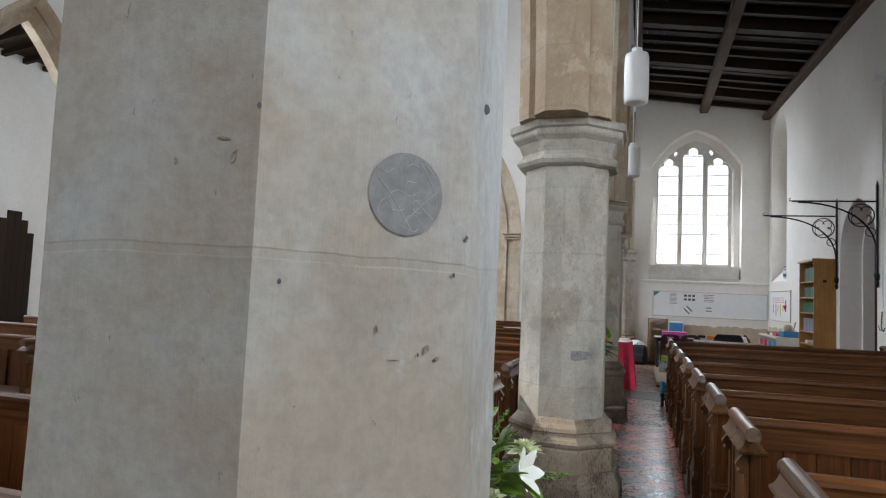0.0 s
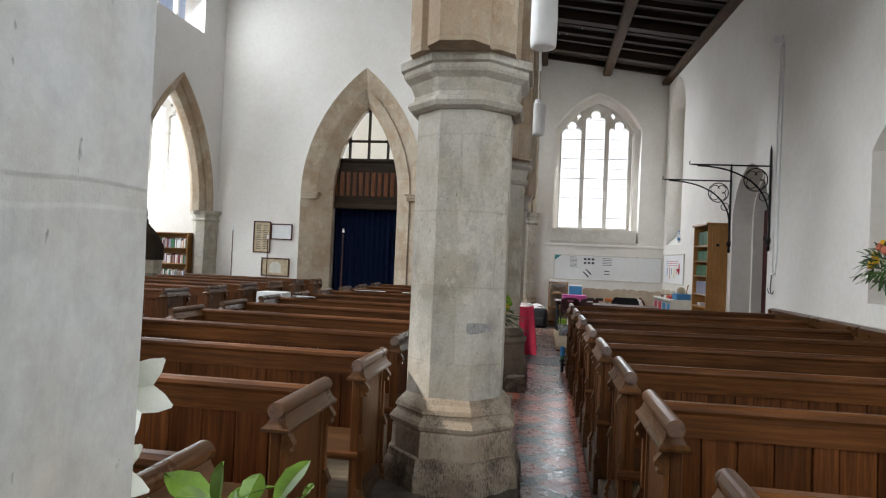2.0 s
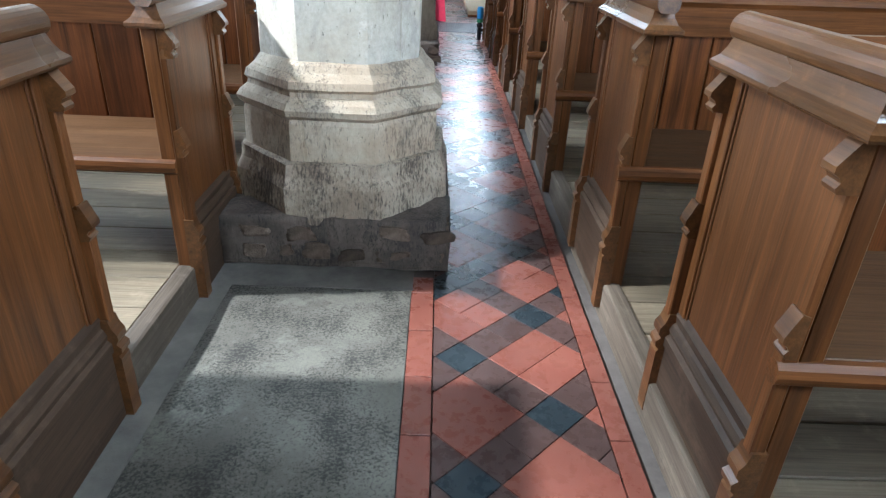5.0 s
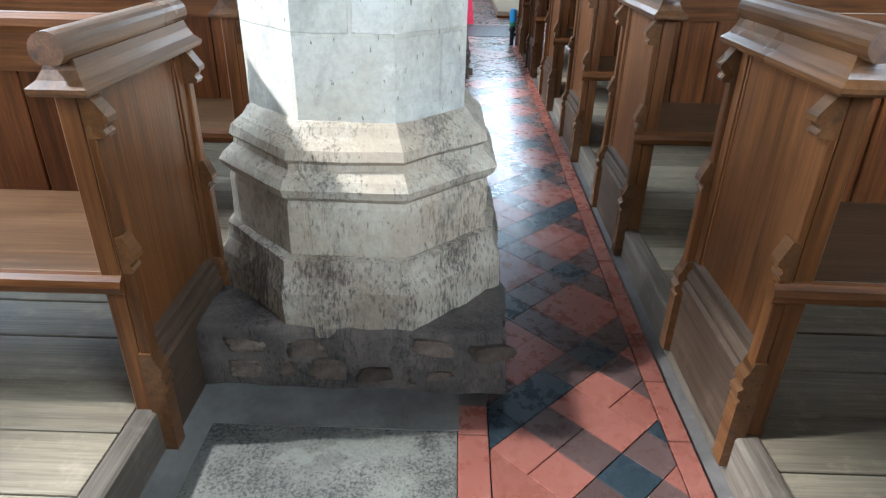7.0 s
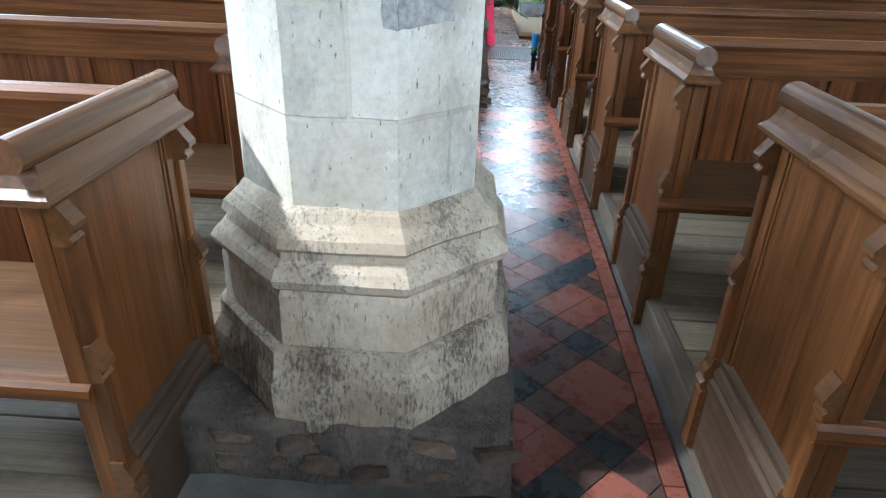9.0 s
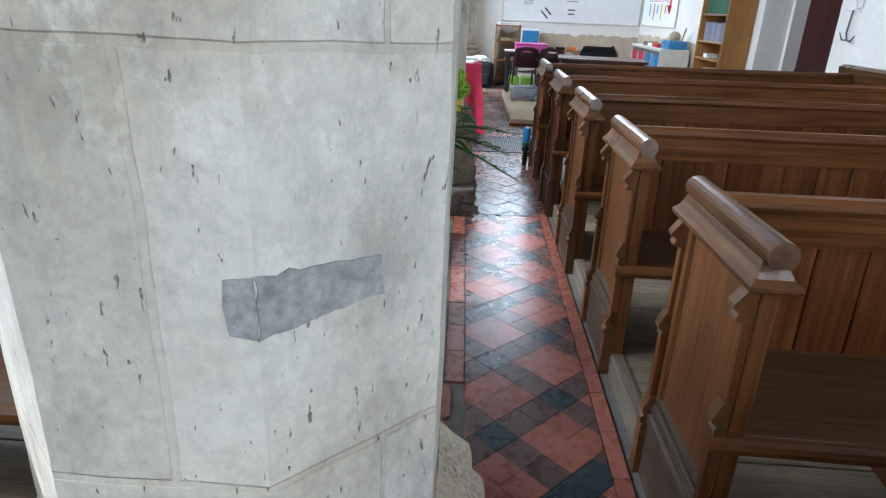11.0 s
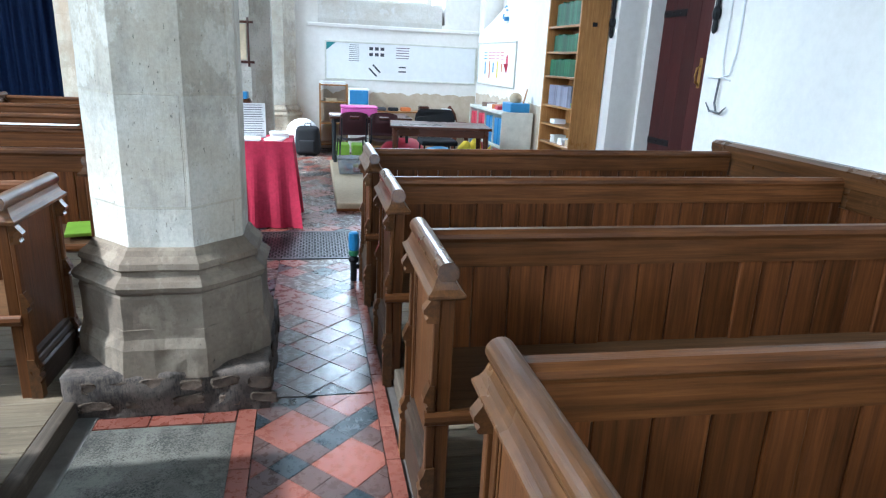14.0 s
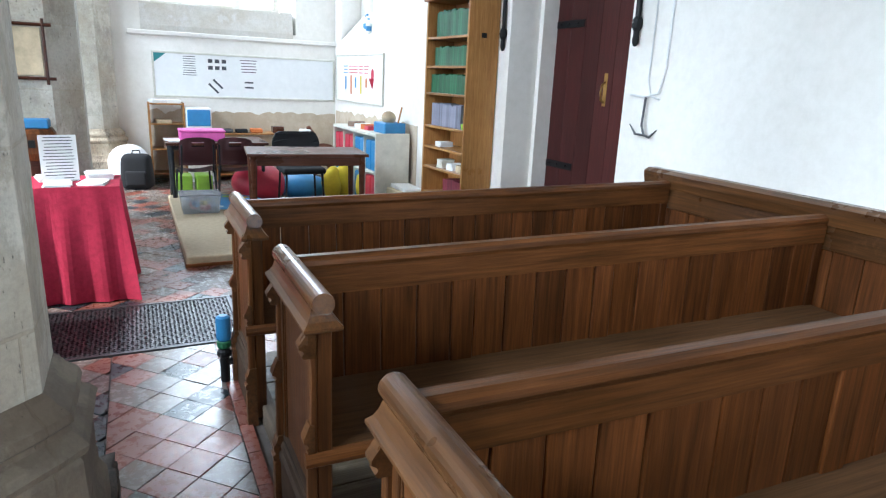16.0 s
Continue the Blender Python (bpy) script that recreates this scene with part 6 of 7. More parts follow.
for x, mat, h in ((1.25, INK_AND_SHADE, 0.05), (1.45, BLACK_F, 0.05), (1.65, ORANGE, 0.06), (1.95, MAHOGANY, 0.09)):
    tagged(mesh_ob("toy_box", boxed(-0.08, 0.08, -0.07, 0.07, 0, h, 0.01), mat, m=pose(x, 15.8, 0.66)), "small toy box on the low shelf", "toy", "toys on the low shelf")
t = thing("rocking_horse", pose(2.52, 15.5, 0, 0, 0, 20), "brown and white plush rocking horse", "rocking horse")
part("body", ball(bmesh.new(), (0, 0, 0.42), 0.15, (1.5, 0.8, 0.8), 14), BROWN_P, t, smooth=True)
bm = bmesh.new()
tube(bm, [(-0.16, 0, 0.46), (-0.24, 0, 0.60), (-0.27, 0, 0.70), (-0.33, 0, 0.70), (-0.40, 0, 0.62)], [0.09, 0.08, 0.075, 0.065, 0.04], 10)
part("head", bm, PAPER, t, smooth=True)
part("mane", tube(bmesh.new(), [(-0.10, 0, 0.50), (-0.17, 0, 0.66), (-0.24, 0, 0.78)], [0.03, 0.05, 0.03], 8), BROWN_P, t)
for sx in (-1, 1):
    for sy in (-1, 1):
        part("leg", rod(bmesh.new(), (sx * 0.14, sy * 0.07, 0.40), (sx * 0.22, sy * 0.11, 0.06), 0.04, 0.03), BROWN_P, t)
for sy in (-1, 1):
    part("rocker", tube(bmesh.new(), [(-0.42, sy * 0.12, 0.12), (-0.22, sy * 0.12, 0.045), (0, sy * 0.12, 0.02), (0.22, sy * 0.12, 0.045), (0.42, sy * 0.12, 0.12)], 0.02), PINE_Z, t)

# cube storage with coloured boxes
t = thing("cube_storage", pose(0, 0, 0), "cream cube storage unit with red and blue boxes", "storage unit")
part("end_panel", boxed(2.68, 3.10, 13.30, 13.325, 0, 0.88, 0.004), CREAM, t)
part("end_panel", boxed(2.68, 3.10, 14.755, 14.78, 0, 0.88, 0.004), CREAM, t)
part("back_panel", boxed(3.085, 3.10, 13.325, 14.755, 0, 0.86), CREAM, t)
for z in (0.02, 0.43, 0.86):
    part("shelf", boxed(2.68, 3.085, 13.325, 14.755, z - 0.02, z + 0.012, 0.003), CREAM, t)
for k in range(1, 4):
    part("divider", boxed(2.685, 3.085, 13.32 + 0.36 * k - 0.008, 13.32 + 0.36 * k + 0.008, 0.03, 0.84), CREAM, t)
for k in range(4):
    for j in range(2):
        for h in range(2):
            y0 = 13.335 + 0.36 * k + 0.17 * h
            ob = thing("fabric_box", pose(0, 0, 0), "fabric storage box in the cube unit", "box", "fabric boxes")
            part("body", boxed(2.70, 3.06, y0, y0 + 0.155, 0.036 + 0.41 * j, 0.036 + 0.41 * j + 0.34, 0.012), (BLUE_P if k < 2 else RED_P) if j else (RED_P if k % 2 == 0 else BLUE_P), ob)
t = thing("toy_basket", pose(2.93, 13.50, 0.873), "blue plastic basket of toys on the cube unit", "basket")
bm = boxed(-0.13, 0.13, -0.17, 0.17, 0, 0.12, 0.01)
part("basket", bm, BLUE_P, t)
part("wicker_toy", ball(bmesh.new(), (0.0, 0.03, 0.17), 0.085, (1, 1, 0.9), 12), PARCH, t, smooth=True)
part("stick", rod(bmesh.new(), (0.05, -0.12, 0.1), (0.08, -0.16, 0.30), 0.01), PINE_Z, t)
for k, (y, mat) in enumerate(((13.85, RED_P), (13.98, ORANGE), (14.2, PAPER), (14.45, MIXED_B))):
    tagged(mesh_ob("game_box", boxed(-0.10, 0.10, -0.06, 0.06, 0, 0.05 + 0.01 * (k % 2), 0.004), mat, m=pose(2.88, y, 0.873, 0, 0, 10 * k)), "flat game box on the cube unit", "game box", "game boxes")
t = thing("cardboard_box", pose(2.90, 12.98, 0), "open cardboard box with white papers", "box")
part("carton", boxed(-0.14, 0.14, -0.18, 0.18, 0, 0.30, 0.006), PARCH, t)
part("paper", boxed(-0.12, 0.12, -0.15, 0.15, 0.30, 0.34, 0.004), PAPER, t, m=pose(0, 0, 0, 4, 3, 8))
for k, (y, h) in enumerate(((14.86, 0.20), (14.96, 0.24), (15.06, 0.21))):
    t = thing("bottle", pose(WALL_X + 0.04 + 0.02 * k, y, 2.03 + 0.02 * k), "plastic bottle on the window sill", "bottle", "bottles on the sill")
    part("body", turned(bmesh.new(), [(0.035, 0), (0.037, 0.02), (0.037, h * 0.62), (0.015, h * 0.8), (0.014, h * 0.9)], 12), PAPER, t)
    part("label_band", turned(bmesh.new(), [(0.038, h * 0.2), (0.038, h * 0.5)], 12), BLUE_P, t)
    part("cap", turned(bmesh.new(), [(0.017, h * 0.9), (0.017, h)], 10), BLUE_P, t)

# ---- aisle ----
t = thing("floor_grating", pose(0, 0, 0), "cast-iron heating grating set in the floor", "grating")
# flat near-black sheet: the shade below the lattice is put in as colour
part("pit", boxed(-0.48, 0.60, 10.06, 10.82, -0.008, -0.004), INK_AND_SHADE, t)
bm = bmesh.new()
for y0, y1 in ((10.05, 10.075), (10.805, 10.83)):
    box(bm, -0.50, 0.62, y0, y1, -0.01, 0.006, 0.002)
for x0, x1 in ((-0.50, -0.475), (0.595, 0.62)):
    box(bm, x0, x1, 10.075, 10.805, -0.01, 0.006, 0.002)
part("frame", bm, GREY_IRON, t)
bm = bmesh.new()
for i in range(24):
    for j in range(17):
        x, y = -0.455 + i * 0.0455, 10.10 + j * 0.0425
        for s in (-1, 1):
            box(bm, -0.026, 0.026, -0.006, 0.006, -0.006, 0.003, m=pose(x + (0.0227 if j % 2 else 0), y, 0, 0, 0, 45 * s))
part("lattice", bm, GREY_IRON, t)["kind"] = "stuff"
t = thing("pipe_valve", pose(0.44, 9.56, 0), "black iron pipe valve with a blue cap", "valve")
bm = bmesh.new()
rod(bm, (0, 0, 0), (0, 0, 0.20), 0.022, n=12)
rod(bm, (0, 0, 0.10), (0.09, 0, 0.10), 0.018, n=10)
ball(bm, (0, 0, 0.15), 0.036, (1, 1, 0.8), 12)
part("pipe", bm, IRON, t)
part("collar", turned(bmesh.new(), [(0.03, 0.18), (0.034, 0.19), (0.034, 0.21), (0.024, 0.22)], 12), GREEN_B, t)
part("cap", turned(bmesh.new(), [(0.026, 0.215), (0.034, 0.225), (0.036, 0.30), (0.033, 0.335), (0.02, 0.345)], 16), BLUE_P, t, "bright blue plastic cap")

# marks on the first and second pillars
def on_face(pier, ang, along, z, lift=0.0):
    """A pose on a pillar's flat side: x along it, y out of it, z up."""
    a = radians(ang + (4 if pier < 2 else 0))
    n = Vector((math.cos(a), math.sin(a), 0))
    p = Vector((*FIRST, 0) if pier < 2 else (AISLE, pier, 0)) + n * ((0.2801 if pier < 2 else 0.2801) + lift)
    tx = Vector((-n.y, n.x, 0))
    p += tx * along
    return Matrix(((tx.x, n.x, 0, p.x), (tx.y, n.y, 0, p.y), (0, 0, 1, z), (0, 0, 0, 1)))


ROUNDEL = plain("rubbed_grey_stone", (0.185, 0.18, 0.172), 0.95, 0, 0.25, 60, 0.15)
SCRATCH = plain("pale_scratches", (0.30, 0.295, 0.28), 0.9)
t = thing("roundel", on_face(PIERS[0], -45, 0.038, 1.556, 0.0016), "round grey mark scratched with worn letters", "roundel", kind="structure")
bm = bmesh.new()
bmesh.ops.create_circle(bm, cap_ends=True, segments=48, radius=0.043, matrix=Matrix.Rotation(radians(90), 4, "X"))
part("disc", bm, ROUNDEL, t)
bm = bmesh.new()
def arc(cx, cz, r, a0, a1, squash=1.0):
    return [(cx + r * math.cos(radians(a0 + (a1 - a0) * i / 8)), cz + r * squash * math.sin(radians(a0 + (a1 - a0) * i / 8))) for i in range(9)]


strokes = [arc(-0.026, 0.030, 0.010, 200, 330), arc(0.006, 0.022, 0.010, 20, 300), arc(0.004, 0.006, 0.008, 60, 330), arc(-0.010, -0.008, 0.011, 30, 310)]
strokes += [arc(-0.024, -0.022, 0.009, -20, 200, 1.6), arc(0.008, -0.030, 0.009, 20, 320), arc(0.014, -0.012, 0.007, 90, 300), arc(-0.004, 0.034, 0.007, 0, 180)]
strokes += [[(-0.034, 0.014), (-0.016, -0.004), (0.006, -0.036)], [(0.016, 0.034), (0.030, 0.012), (0.036, -0.010)], [(0.008, -0.004), (0.032, -0.024)], [(0.036, 0.006), (0.018, -0.010), (-0.006, -0.034)], [(0.020, 0.036), (0.034, 0.020)]]
for s in strokes:
    tube(bm, [(u, 0.0, v) for u, v in s], 0.0006, 5)
part("scratched_letters", bm, SCRATCH, t)
# small pits drawn as dark flattened blobs, their shade given as colour
for along, z, r in ((0.135, 1.665, 0.007), (-0.118, 1.62, 0.004), (0.10, 1.475, 0.003), (-0.09, 1.46, 0.003), (0.06, 1.39, 0.003)):
    bm = ball(bmesh.new(), (0, 0, 0), r * 0.8, (0.7, 0.12, 1.0), 10)
    for v in bm.verts:
        v.co *= 1 + 0.6 * noise.noise(v.co * 160 + Vector((z * 7, along * 9, 0)))
    tagged(mesh_ob("stone_pit", bm, INK_AND_SHADE, m=on_face(PIERS[0], -45, along, z, 0.001)), "small dark pit in the pillar's face", "pit", "pits in the stone", "structure")
GOUGE = plain("brown_bared_stone", (0.24, 0.20, 0.15), 0.95, 0, 0.5, 60, 0.8)
for ang, along, z, w, h, tilt in ((-90, 0.092, 1.575, 0.006, 0.018, 25), (-90, 0.080, 1.590, 0.016, 0.005, 5), (-90, 0.030, 1.57, 0.004, 0.010, 0), (-45, 0.07, 1.395, 0.006, 0.012, 15), (-45, 0.115, 1.515, 0.004, 0.010, 10), (-45, 0.012, 1.415, 0.002, 0.014, -4), (-45, 0.03, 1.385, 0.020, 0.0012, 4), (-45, 0.083, 1.385, 0.005, 0.006, 30)):
    bm = ball(bmesh.new(), (0, 0, 0), 1.0, (w * 0.42, 0.0007, h * 0.42), 14)
    for v in bm.verts:
        v.co *= 1 + 0.9 * noise.noise(Vector((v.co.x * 90 + z * 9, 3.0, v.co.z * 90)))
    bm.transform(Matrix.Rotation(radians(tilt), 4, "Y"))
    tagged(mesh_ob("stone_chip", bm, GOUGE, m=on_face(PIERS[0], ang, along, z, 0.0012)), "shallow brown chip in the limewashed pillar", "chip", "chips in the stone", "structure")
PATCH = plain("grey_mortar_patch", (0.28, 0.275, 0.26), 0.95, 0, 0.4, 45, 0.8)
bm = bmesh.new()
corners = [(-0.116, 0.034), (0.024, 0.025), (0.027, -0.021), (-0.116, -0.031)]
pts = []
for (u0, v0), (u1, v1) in zip(corners, corners[1:] + corners[:1]):
    for i in range(12):
        q = Vector((u0 + (u1 - u0) * i / 12, v0 + (v1 - v0) * i / 12, 0.3))
        pts.append((q.x + 0.006 * noise.noise(q * 70), q.y + 0.006 * noise.noise(q * 70 + Vector((5, 0, 0)))))
prism(bm, pts, XZ, -0.002, 0.0012)
tagged(mesh_ob("mortar_patch", bm, PATCH, m=on_face(PIERS[1], -45, 0.0, 1.075, 0.001)), "dark grey mortar patch on the pillar", "patch", kind="structure")

bm = prism(bmesh.new(), [(0.086, 0.030), (0.114, 0.034), (0.116, 0.0), (0.115, -0.031), (0.088, -0.027), (0.084, 0.004)], XZ, -0.002, 0.0012)
tagged(mesh_ob("mortar_patch", bm, PATCH, m=on_face(PIERS[1], -90, 0.0, 1.075, 0.001)), "edge of the grey mortar patch round the pillar's corner", "patch", kind="structure")

# ---- flowers ----
LEAF = plain("fresh_leaf", (0.130, 0.225, 0.025), 0.45, 0, 0.5, 14, 0.2)
LEAF_D = plain("dark_leaf", (0.04, 0.095, 0.018), 0.5, 0, 0.4, 14, 0.2)
LIME = plain("lime_bloom", (0.22, 0.38, 0.03), 0.8, 0, 0.3, 40, 0.4)
GOLD = plain("golden_petal", (0.80, 0.46, 0.010), 0.6, 0, 0.2, 30, 0.2)
WHITE_PETAL = plain("white_petal", (0.78, 0.79, 0.70), 0.55, 0, 0.06, 20, 0.15)
PALE_YELLOW = plain("pale_yellow_petal", (0.78, 0.70, 0.16), 0.6, 0, 0.15, 30, 0.2)
CREAM_ROSE = plain("cream_petal", (0.72, 0.74, 0.46), 0.6, 0, 0.12, 20, 0.15)
SALMON = plain("salmon_petal", (0.60, 0.16, 0.09), 0.6)


def leaf_into(bm, base, way, length, width, droop=0.3):
    way = way.normalized()
    side = way.cross(Vector((0, 0, 1)))
    side = side.normalized() if side.length > 0.01 else Vector((1, 0, 0))
    side = (Matrix.Rotation(random.uniform(-0.9, 0.9), 3, way) @ side)
    up = side.cross(way)
    rows = []
    for s, w in ((0, 0.12), (0.3, 0.9), (0.6, 1.0), (0.85, 0.55), (1.0, 0.05)):
        c = base + way * length * s - Vector((0, 0, droop * length * s * s))
        rows.append([bm.verts.new(c - side * width * w * 0.5 + up * 0.10 * width * w), bm.verts.new(c - up * 0.08 * width), bm.verts.new(c + side * width * w * 0.5 + up * 0.10 * width * w)])
    for a, b in zip(rows, rows[1:]):
        bm.faces.new((a[0], a[1], b[1], b[0])), bm.faces.new((a[1], a[2], b[2], b[1]))


def foliage(parent, centre, radii, n, size, mat, seed, name="foliage", narrow=0.42):
    random.seed(seed)
    bm = bmesh.new()
    c = Vector(centre)
    for _ in range(n):
        d = Vector((random.gauss(0, 1), random.gauss(0, 1), random.gauss(0.15, 1))).normalized()
        r = random.uniform(0.25, 1.0) ** 0.6
        p = c + Vector((d.x * radii[0] * r, d.y * radii[1] * r, d.z * radii[2] * r))
        L = size * random.uniform(0.55, 1.25)
        leaf_into(bm, p, d + Vector((random.gauss(0, 0.4), random.gauss(0, 0.4), random.gauss(0, 0.4))), L, L * narrow * random.uniform(0.7, 1.2))
    return part(name, bm, mat, parent)


def sprays(parent, centre, ways, length, mat, name="fern_spray"):
    for w in ways:
        bm = bmesh.new()
        w = Vector(w).normalized()
        c = Vector(centre)
        pts = [c + w * length * s - Vector((0, 0, 0.18 * length * s * s)) for s in (0, 0.33, 0.66, 1.0)]
        tube(bm, pts, [0.003, 0.0025, 0.002, 0.001], 4)
        side = w.cross(Vector((0, 0, 1))).normalized()
        for i in range(16):
            s = 0.15 + 0.85 * i / 16
            p = c + w * length * s - Vector((0, 0, 0.18 * length * s * s))
            for q in (-1, 1):
                leaf_into(bm, p, side * q + w * 0.8 + Vector((0, 0, random.uniform(-0.2, 0.3))), length * 0.22 * (1.1 - s), 0.008, 0.1)
        part(name, bm, mat, parent)


def bloom(parent, c, r, mat, name, petals=18, layers=3, centre=None):
    bm = bmesh.new()
    c = Vector(c)
    for k in range(layers):
        for i in range(petals):
            a = 2 * math.pi * (i + 0.5 * k) / petals
            el = 0.1 + 1.1 * k / max(1, layers - 1)
            d = Vector((math.cos(a) * math.cos(el), math.sin(a) * math.cos(el), math.sin(el)))
            leaf_into(bm, c + d * r * 0.15, d, r * (1 - 0.12 * k), r * 0.36, 0.15)
    return part(name, bm, mat, parent)


def lily(parent, c, way, size, mat):
    bm = bmesh.new()
    way = Vector(way).normalized()
    side = way.cross(Vector((0.3, 0.2, 1))).normalized()
    up = side.cross(way)
    for i in range(6):
        a = 2 * math.pi * i / 6
        out = side * math.cos(a) + up * math.sin(a)
        rows = []
        for s, w, o in ((0, 0.10, 0.05), (0.35, 0.5, 0.16), (0.7, 0.62, 0.42), (0.9, 0.36, 0.72), (1.0, 0.04, 0.92)):
            p = Vector(c) + way * size * (s - 0.35 * max(0, s - 0.6)) + out * size * o * 0.75
            tn = way.cross(out)
            rows.append([bm.verts.new(p - tn * size * w * 0.36), bm.verts.new(p + out * -0.02 * size), bm.verts.new(p + tn * size * w * 0.36)])
        for x, y in zip(rows, rows[1:]):
            bm.faces.new((x[0], x[1], y[1], y[0])), bm.faces.new((x[1], x[2], y[2], y[1]))
    return part("lily_flower", bm, mat, parent, smooth=True)


def stand(name, x, y, h, label):
    t = thing(name, pose(x, y, floor_z(y)), label, "flower stand")
    part("tray", boxed(-0.12, 0.12, -0.12, 0.12, h - 0.02, h, 0.004), IRON, t)
    for sx in (-1, 1):
        for sy in (-1, 1):
            part("leg", rod(bmesh.new(), (sx * 0.13, sy * 0.13, 0), (sx * 0.10, sy * 0.10, h - 0.02), 0.008, n=8), IRON, t)
    part("ring", tube(bmesh.new(), [(0.11 * math.cos(i * math.pi / 10), 0.11 * math.sin(i * math.pi / 10), h * 0.45) for i in range(21)], 0.005, 5), IRON, t)
    return t


stand("flower_stand", -0.25, 5.22, 1.0, "tall black iron flower stand behind the pillar")
t = thing("flower_arrangement", pose(-0.25, 5.22, 1.0 + floor_z(5.22)), "yellow and lime flower arrangement with much foliage", "flowers")
part("bowl", turned(bmesh.new(), [(0.07, 0), (0.095, 0.03), (0.10, 0.08), (0.09, 0.085)], 20), PARCH, t)
foliage(t, (-0.01, 0.02, 0.17), (0.15, 0.19, 0.15), 520, 0.045, LEAF, 3, narrow=0.55)
foliage(t, (-0.07, -0.03, 0.32), (0.10, 0.12, 0.12), 200, 0.042, LEAF, 5, "tall_foliage", 0.5)
foliage(t, (0.0, 0.0, 0.11), (0.16, 0.20, 0.12), 380, 0.048, LEAF_D, 4, "dark_foliage", 0.5)
def pompon(parent, c, r, mat, name, n=90):
    """A round flower of many short petals."""
    bm = ball(bmesh.new(), c, r * 0.72, n=10)
    for i in range(n):
        z = 1 - 2 * (i + 0.5) / n
        a = i * 2.39996
        d = Vector((math.cos(a) * math.sqrt(1 - z * z), math.sin(a) * math.sqrt(1 - z * z), z))
        leaf_into(bm, Vector(c) + d * r * 0.5, d, r * 0.52, r * 0.26, 0.0)
    return part(name, bm, mat, parent)


for p in ((0.05, -0.06, 0.28), (0.075, -0.04, 0.285), (0.095, -0.015, 0.265), (0.06, 0.0, 0.275), (0.13, 0.06, 0.17), (0.14, 0.09, 0.15), (0.12, 0.10, 0.12), (-0.10, -0.08, 0.30), (-0.12, -0.02, 0.20)):
    pompon(t, p, 0.020, GOLD, "golden_chrysanthemum", 150)
for p in ((-0.07, -0.06, 0.43), (-0.03, -0.05, 0.39), (-0.09, -0.02, 0.46), (0.02, 0.0, 0.37), (0.145, 0.03, 0.22), (-0.02, -0.12, 0.27), (0.155, 0.07, 0.19), (-0.11, 0.0, 0.49)):
    pompon(t, p, 0.023, LIME, "lime_pompon", 170)
for p in ((-0.04, -0.13, 0.35), (-0.07, -0.14, 0.29)):
    bloom(t, p, 0.035, PALE_YELLOW, "pale_yellow_daisy", 16, 2)
lily(t, (0.05, -0.02, 0.20), (0.9, -0.4, 0.2), 0.035, SALMON)
sprays(t, (0.05, 0.05, 0.10), ((0.9, 0.5, 0.1), (0.7, 0.9, 0.0), (0.8, 0.0, -0.2), (0.6, 0.9, 0.3), (0.5, 0.8, -0.2), (0.8, -0.5, 0.1)), 0.26, LEAF_D)

stand("flower_stand", -0.245, 1.47, 0.97, "black iron flower stand behind the grey pillar")
t = thing("lily_arrangement", pose(-0.245, 1.47, 0.97 + floor_z(1.47)), "white lilies and roses with fern in a bowl", "flowers")
part("bowl", turned(bmesh.new(), [(0.07, 0), (0.095, 0.03), (0.10, 0.08), (0.09, 0.085)], 20), PARCH, t)
foliage(t, (0.02, 0.0, 0.13), (0.16, 0.17, 0.12), 170, 0.08, LEAF, 8)
for p, w in (((-0.07, -0.04, 0.38), (0.5, -0.6, 0.1)), ((-0.09, -0.05, 0.30), (0.6, -0.6, 0.0)), ((0.05, -0.05, 0.23), (0.7, -0.5, 0.2)), ((0.14, 0.0, 0.16), (0.9, -0.3, 0.3)), ((0.03, -0.13, 0.13), (0.4, -0.9, 0.0)), ((-0.12, -0.12, 0.20), (-0.2, -0.9, 0.4))):
    lily(t, p, w, 0.072, WHITE_PETAL)
for p in ((-0.02, -0.10, 0.20), (0.12, -0.06, 0.12), (0.04, -0.16, 0.08), (0.17, 0.04, 0.20)):
    bloom(t, p, 0.038, CREAM_ROSE, "cream_rose", 8, 4)
sprays(t, (0.05, 0.0, 0.12), ((0.9, 0.2, 0.35), (0.8, 0.6, 0.2), (0.5, -0.3, 0.75), (0.4, -0.1, 0.9), (0.9, 0.4, -0.1), (0.5, 0.9, 0.3)), 0.24, LEAF)

t = thing("wall_corbel_shelf", pose(3.07, 6.62, 0), "small carved wooden corbel shelf in the niche", "shelf")
part("ledge", boxed(-0.11, 0.10, -0.20, 0.20, 1.42, 1.445, 0.006), OAK_Y, t)
part("corbel", turned(bmesh.new(), [(0.012, 1.21), (0.03, 1.25), (0.05, 1.34), (0.08, 1.42)], 10), OAK_Z, t)
t = thing("tulip_arrangement", pose(3.04, 6.62, 1.446), "orange and yellow tulips with green fern on a corbel", "flowers")
part("bowl", turned(bmesh.new(), [(0.05, 0), (0.07, 0.03), (0.075, 0.06), (0.06, 0.062)], 16), PARCH, t)
foliage(t, (-0.05, 0.0, 0.12), (0.18, 0.27, 0.17), 340, 0.08, LEAF_D, 12, narrow=0.25)
sprays(t, (-0.03, 0, 0.06), ((-0.4, 1, 0.1), (-0.3, -1, 0.2), (-0.8, 0.5, 0.0), (-0.5, -0.8, 0.4), (-0.2, 0.6, 0.9), (-0.6, 0.9, -0.2)), 0.30, LEAF)
